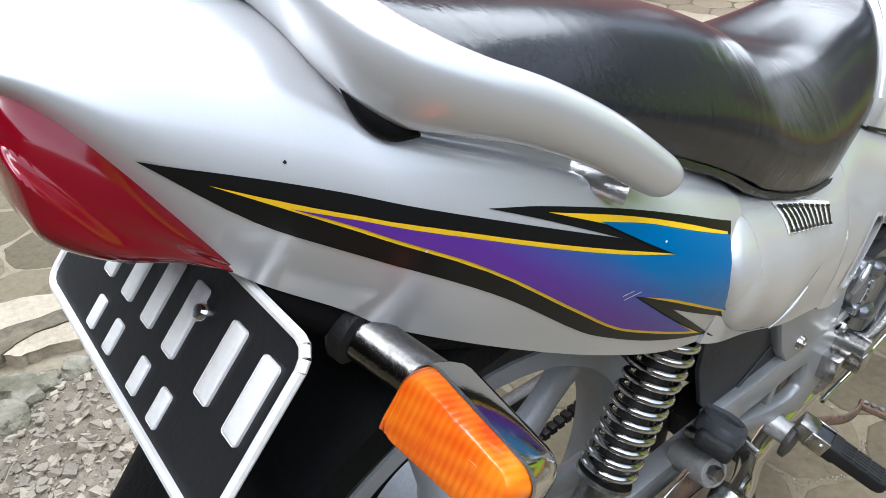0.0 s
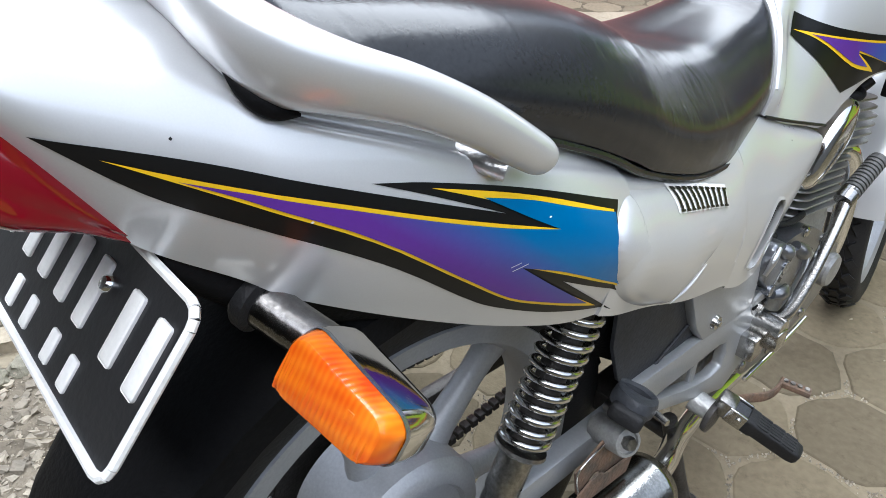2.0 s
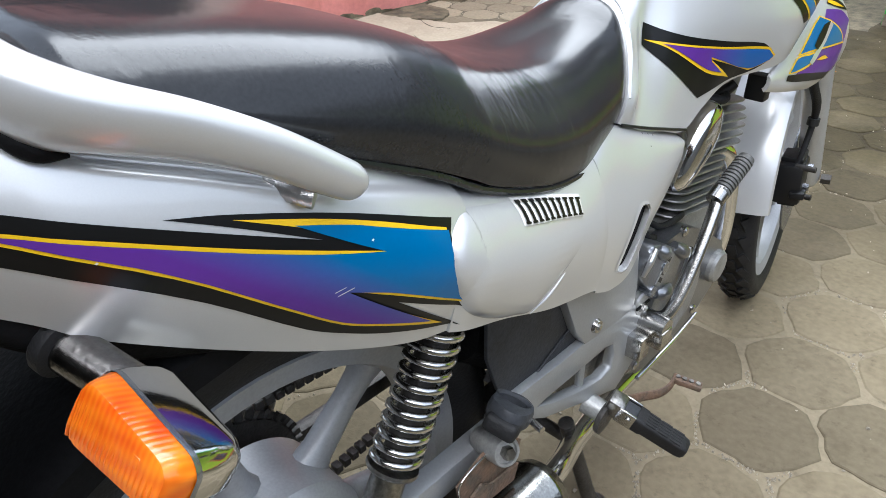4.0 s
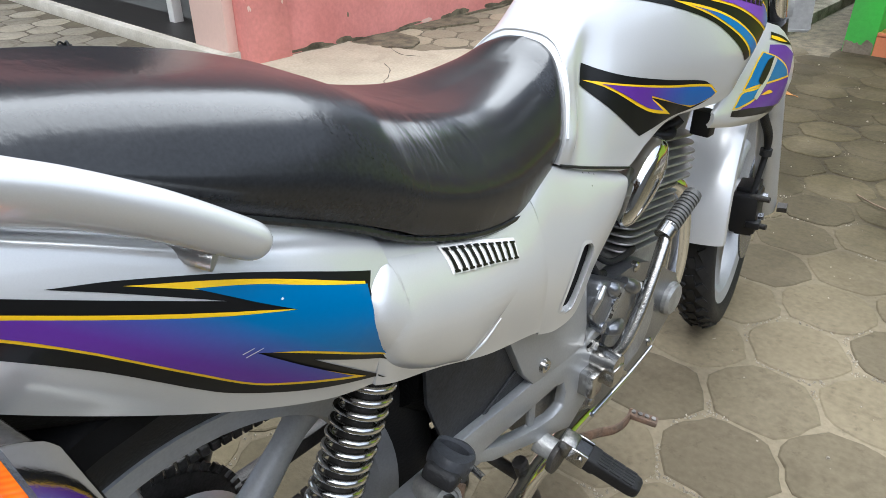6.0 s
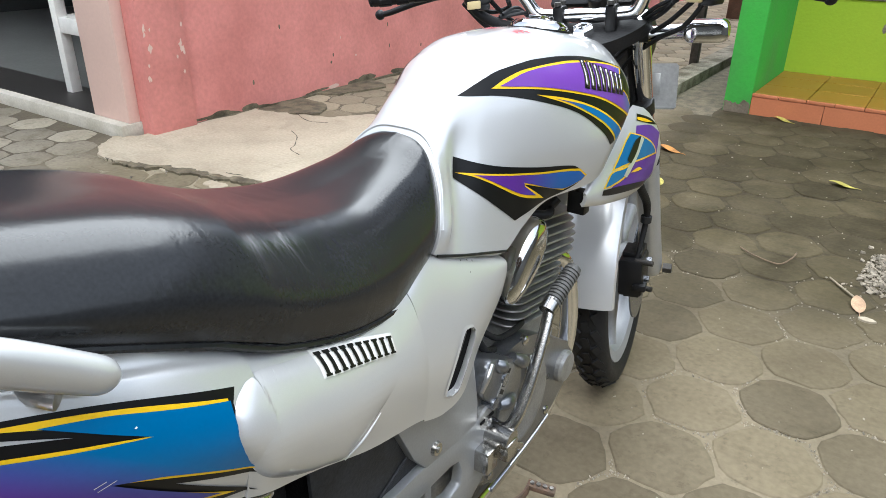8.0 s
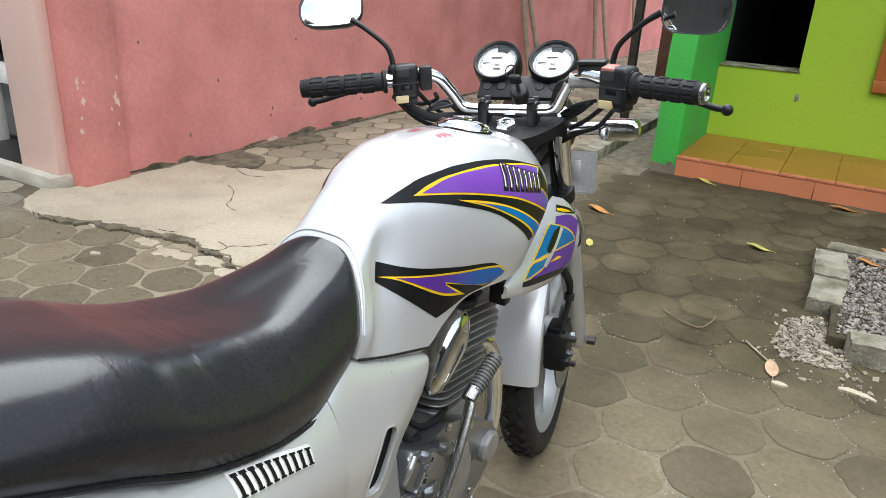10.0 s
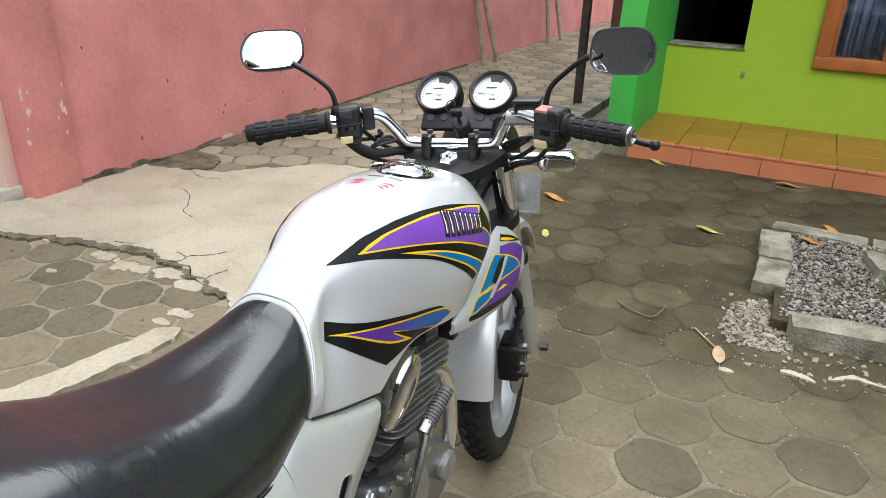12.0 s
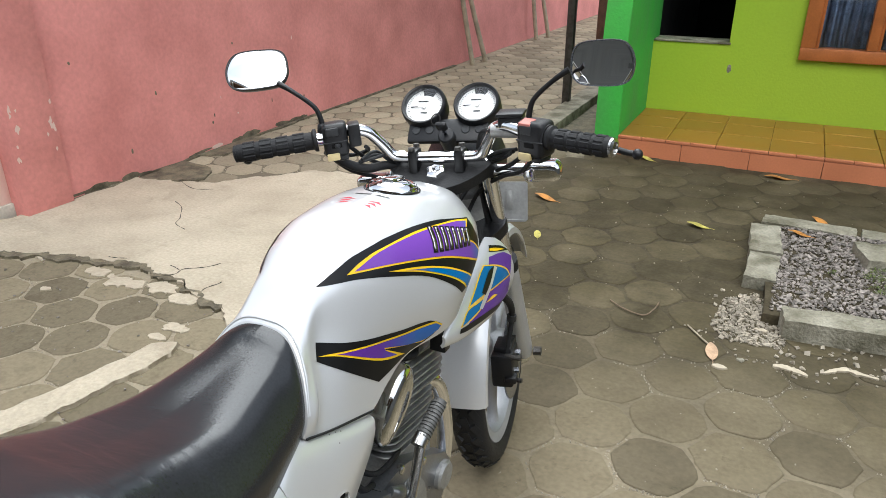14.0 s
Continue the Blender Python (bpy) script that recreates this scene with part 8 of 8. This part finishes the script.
B_COLOUR = [(0.5553, 0.7773), (0.598, 0.7679), (0.6641, 0.7554), (0.7454, 0.7429), (0.7585, 0.7345), (0.7627, 0.7315), (0.7575, 0.7264), (0.7233, 0.7204), (0.6381, 0.7496), (0.6401, 0.7438), (0.6643, 0.7253), (0.6314, 0.7357), (0.5686, 0.771)]
C_BLACK = [(0.5675, 0.8674), (0.6174, 0.888), (0.6786, 0.8969), (0.7154, 0.8966), (0.7541, 0.8945), (0.7945, 0.8897), (0.8322, 0.8824), (0.9168, 0.8582), (0.9181, 0.8402), (0.9265, 0.8146), (0.905, 0.7959), (0.8608, 0.7749), (0.8367, 0.7665), (0.8209, 0.7645), (0.7923, 0.7912), (0.7428, 0.8244), (0.6792, 0.8479), (0.6181, 0.8632)]
C_YELLOW = [(0.6083, 0.8726), (0.6369, 0.8825), (0.6704, 0.8886), (0.7449, 0.8886), (0.7855, 0.885), (0.8242, 0.8789), (0.868, 0.8701), (0.9107, 0.8575), (0.8844, 0.8509), (0.8604, 0.8449), (0.8945, 0.8253), (0.9188, 0.8023), (0.8972, 0.7896), (0.8338, 0.8198), (0.7831, 0.8391), (0.6849, 0.8628)]
C_COLOUR = [(0.6206, 0.8737), (0.6708, 0.886), (0.7448, 0.8858), (0.7852, 0.8824), (0.8244, 0.8766), (0.868, 0.8677), (0.8987, 0.8583), (0.8766, 0.8507), (0.8496, 0.8449), (0.8888, 0.8255), (0.9124, 0.8028), (0.8968, 0.7937), (0.8351, 0.8224), (0.7844, 0.8417), (0.6861, 0.8651)]
C_YELLOW_LOW = [(0.6699, 0.8585), (0.714, 0.849), (0.7577, 0.8359), (0.8008, 0.8172), (0.8415, 0.7936), (0.8647, 0.7779), (0.8496, 0.7709), (0.8363, 0.7672), (0.8289, 0.7753), (0.7954, 0.8014), (0.735, 0.8342)]
C_COLOUR_LOW = [(0.6989, 0.8499), (0.7567, 0.8332), (0.7998, 0.8144), (0.8405, 0.7906), (0.8587, 0.7771), (0.8491, 0.772), (0.838, 0.7694), (0.829, 0.7799), (0.7963, 0.8042), (0.7359, 0.8365)]
COWL_PURPLE = [(1.0036, 0.7486), (1.0555, 0.7393), (1.0837, 0.7216), (1.0725, 0.6995), (1.063, 0.67), (1.0595, 0.6438), (0.98, 0.6596), (0.9094, 0.6731), (0.8533, 0.6842), (0.9405, 0.7014), (0.9735, 0.7229)]
COWL_BLACK = [(0.8244, 0.6825), (0.8286, 0.6894), (0.8962, 0.6781), (1.0291, 0.6494), (1.0189, 0.6413), (0.926, 0.6599), (0.8518, 0.6752)]
COWL_YELLOW = [(0.9745, 0.7433), (1.0157, 0.7295), (1.0513, 0.7087), (1.0655, 0.6887), (0.9798, 0.6969), (0.9356, 0.7017), (0.8704, 0.7068), (0.9165, 0.7222), (0.9498, 0.7351)]
COWL_BLUE = [(0.9746, 0.7398), (1.0098, 0.7274), (1.0428, 0.7082), (1.0539, 0.6938), (0.9785, 0.7006), (0.9325, 0.7053), (0.8846, 0.7079), (0.923, 0.7208), (0.9542, 0.7333)]
COWL_YELLOW_LOW = [(0.8643, 0.7049), (0.9118, 0.7024), (0.9449, 0.7002), (0.9173, 0.6871), (0.867, 0.6866), (0.829, 0.6911)]
COWL_BLUE_LOW = [(0.8688, 0.7029), (0.9104, 0.6996), (0.934, 0.6984), (0.9105, 0.6904), (0.8632, 0.6904), (0.8385, 0.6916)]
# Next two films paint the vent slot's darkness and its bright reflecting edge.
COWL_SLIT_SHADE = [(1.005, 0.7318), (0.9781, 0.7292), (0.9308, 0.7093), (0.9405, 0.7014), (0.9744, 0.7134)]
COWL_EDGE_GLINT = [(1.005, 0.7318), (1.0134, 0.7252), (0.9662, 0.7023), (0.917, 0.6853), (0.9059, 0.6912), (0.9476, 0.7061), (0.9744, 0.7134)]
COWL_TOP = [(1.0212, 0.7642), (1.0568, 0.7515), (1.0767, 0.7365), (1.0508, 0.7432), (1.0106, 0.7554)]
COWL_TOP_LINE = [(1.0168, 0.7597), (1.0397, 0.7533), (1.0627, 0.7432), (1.0344, 0.7492), (1.0134, 0.7562)]
COWL_DART = [(0.9353, 0.6887), (0.9723, 0.6882), (0.9915, 0.6804), (0.9666, 0.6829)]


def eased(outline, steps=4, corner=32):
    """Rounds the long sweeps of an outline and leaves its sharp corners."""
    p = [np.array(q) for q in outline]
    n, sharp = len(p), []
    for i in range(n):
        a, b = p[i] - p[i - 1], p[(i + 1) % n] - p[i]
        sharp.append(abs(math.degrees(math.atan2(a[0] * b[1] - a[1] * b[0], a @ b))) > corner)
    out = []
    for i in range(n):
        b, c = p[i], p[(i + 1) % n]
        a = 2 * b - c if sharp[i] else p[i - 1]
        d = 2 * c - b if sharp[(i + 1) % n] else p[(i + 2) % n]
        L = np.linalg.norm(c - b)
        m0 = (c - a) / (np.linalg.norm(c - a) + 1e-9) * L
        m1 = (d - b) / (np.linalg.norm(d - b) + 1e-9) * L
        k = steps if L > 0.012 else 1
        for q in range(k):
            t = q / k
            out.append(tuple((2 * t ** 3 - 3 * t * t + 1) * b + (t ** 3 - 2 * t * t + t) * m0 + (3 * t * t - 2 * t ** 3) * c + (t ** 3 - t * t) * m1))
    return out


FILM_A = blend("tail_film", PURPLE, BLUE, 0.868, 0.925, 1.2)
FILM_B = blend("tank_film_low", PURPLE, (0.01, 0.12, 0.42), 0.63, 0.71)
FILM_C = blend("tank_film", (0.16, 0.05, 0.36), (0.02, 0.13, 0.36), 0.87, 0.91)
FILM_D = blend("tank_film_stripe", (0.10, 0.04, 0.30), (0.0, 0.14, 0.38), 0.69, 0.76)
FILM_E = blend("cowl_film", PURPLE, PURPLE, 0.9, 1.0)
FILM_F = blend("cowl_film_blue", BLUE, BLUE, 0.9, 1.0)
for s in (1, -1):
    for outline, mat, lift in ((A_BLACK, D_BLACK, 0.0007), (A_YELLOW, D_YELLOW, 0.0013), (A_COLOUR, FILM_A, 0.0019)):
        laid("decal", eased(outline), under, lift, mat, tail, s)
    for outline, mat, lift in ((B_BLACK, D_BLACK, 0.0007), (B_YELLOW, D_YELLOW, 0.0013), (B_COLOUR, FILM_B, 0.0019), (C_BLACK, D_BLACK, 0.0007), (C_YELLOW, D_YELLOW, 0.0013), (C_COLOUR, FILM_C, 0.0019), (C_YELLOW_LOW, D_YELLOW, 0.0013), (C_COLOUR_LOW, FILM_D, 0.0019)):
        laid("decal", eased(outline), shell, lift, mat, tank, s)
    cw = cowls[0 if s > 0 else 1]
    fuller = lambda o, k: [(y + (y - sum(p[0] for p in o) / len(o)) * k, z + (z - sum(p[1] for p in o) / len(o)) * k) for y, z in o]
    tree = surface(cw)
    for outline, mat, lift in ((COWL_PURPLE, FILM_E, 0.0007), (COWL_BLACK, D_BLACK, 0.0010), (COWL_TOP, D_BLACK, 0.0010), (COWL_YELLOW, D_YELLOW, 0.0013), (COWL_YELLOW_LOW, D_YELLOW, 0.0013), (COWL_TOP_LINE, D_YELLOW, 0.0014),
                               (fuller(COWL_BLUE, 0.06), FILM_F, 0.0019), (fuller(COWL_BLUE_LOW, 0.08), FILM_F, 0.0019), (COWL_DART, D_YELLOW, 0.0019), (COWL_EDGE_GLINT, SILVER, 0.0024), (COWL_SLIT_SHADE, D_BLACK, 0.0027)):
        laid("decal", eased(outline), tree, lift, mat, cw, s)
# chrome emblem on the tank: plain slanted strokes on a dark backing
strokes = tuple((0.782 + 0.0135 * k, 0.8685 - 0.0040 * k, 0.0062, 0.030 - 0.0012 * k, 0.55) for k in range(8))
for s in (1, -1):
    for grow, lift, mat, deep in ((0.0022, 0.0022, D_BLACK, 0.0), (0.0, 0.0036, DARKCHROME, 0.0025)):
        for y, z, w, h, lean in strokes:
            w2, h2 = w / 2 + grow, h / 2 + grow
            o = [(y - w2 - h2 * lean, z - h2 + w2 * 0.3), (y + w2 - h2 * lean, z - h2 - w2 * 0.3), (y + w2 + h2 * lean, z + h2 - w2 * 0.3), (y - w2 + h2 * lean, z + h2 + w2 * 0.3)]
            e = laid("emblem_stroke" if deep else "emblem_backing", o, shell, lift + 0.00001 * y, mat, tank, s, fine=0.008)
            if deep:
                e.modifiers.new("thickness", "SOLIDIFY").thickness = deep
# chips and scratches in the film and paint
for y, z, a, b in ((0.021, 0.727, 0.006, 0.0003), (0.017, 0.7305, 0.004, 0.0003)):
    laid("scratch", [(y - a, z - a * 0.1), (y + a, z + a * 0.35), (y + a, z + a * 0.35 + b * 2), (y - a, z - a * 0.1 + b * 2)], body, 0.0024, WHITEPAINT, tail)
for y, z in ((0.047, 0.757), (-0.118, 0.803)):
    laid("scratch", [(y - 0.0011, z), (y, z - 0.0009), (y + 0.0012, z - 0.0003), (y + 0.0005, z + 0.0008)], body, 0.0024, WHITEPAINT, tail)
for y, z in ((-0.175, 0.859), (0.50, 0.688), (0.512, 0.684), (0.521, 0.680), (0.508, 0.672)):
    laid("scratch", [(y - 0.001, z), (y, z - 0.001), (y + 0.0009, z - 0.0003), (y + 0.0003, z + 0.001)], body, 0.0008, D_BLACK, tail if y < 0 else shroud)

# ---- pieces of the setting ----
mesh_cache = {}
bmx = bmesh.new()
for cx, cy, seed in far_pavers:
    paver_mesh(bmx, cx, cy, seed)
rest = part("pavement_rest", bmx, PAVERFAR, None, "", 50, False)
tagged(rest, "worn brown hexagonal concrete paving stones", "paving", kind="stuff")
pav = thing("pavement", "worn brown hexagonal concrete paving with pale joints", "pavement", kind="structure")
for cx, cy, seed in near_pavers:
    key = seed % 24
    if key not in mesh_cache:
        bm = bmesh.new()
        paver_mesh(bm, 0, 0, key)
        bmesh.ops.recalc_face_normals(bm, faces=bm.faces)
        me = bpy.data.meshes.new("paver")
        bm.to_mesh(me)
        bm.free()
        me.materials.append(PAVER)
        mesh_cache[key] = me
    p = new("paver", mesh_cache[key])
    p.location, p.rotation_euler = (cx, cy, 0), (0, 0, math.pi / 3 * (seed % 6))
    p.parent = pav
porch = bpy.data.objects["porch"]
for k in range(26):
    x0 = -0.36 + k * 0.30
    for r, (y0, y1) in enumerate(((4.41, 4.73), (4.733, 5.03), (5.033, 5.28))):
        part("tile", box(x0 + 0.002, x0 + 0.298, y0 + 0.001, y1 - 0.001, 0.112, 0.124 + 0.0006 * ((k * 7 + r * 3) % 3), 0.0015, 1), TILE_TOP, porch)
for k in range(52):
    x0 = -0.36 + k * 0.15
    part("edge_tile", box(x0 + 0.0015, x0 + 0.1485, 4.385, 4.409, 0.108, 0.128, 0.003, 2), TILE_FRONT, porch)
for k in range(20):
    x0 = -0.36 + k * 0.40
    part("riser_tile", box(x0 + 0.0015, x0 + 0.3985, 4.388, 4.402, -0.01, 0.1065, 0.0015, 1), TILE_FRONT, porch)
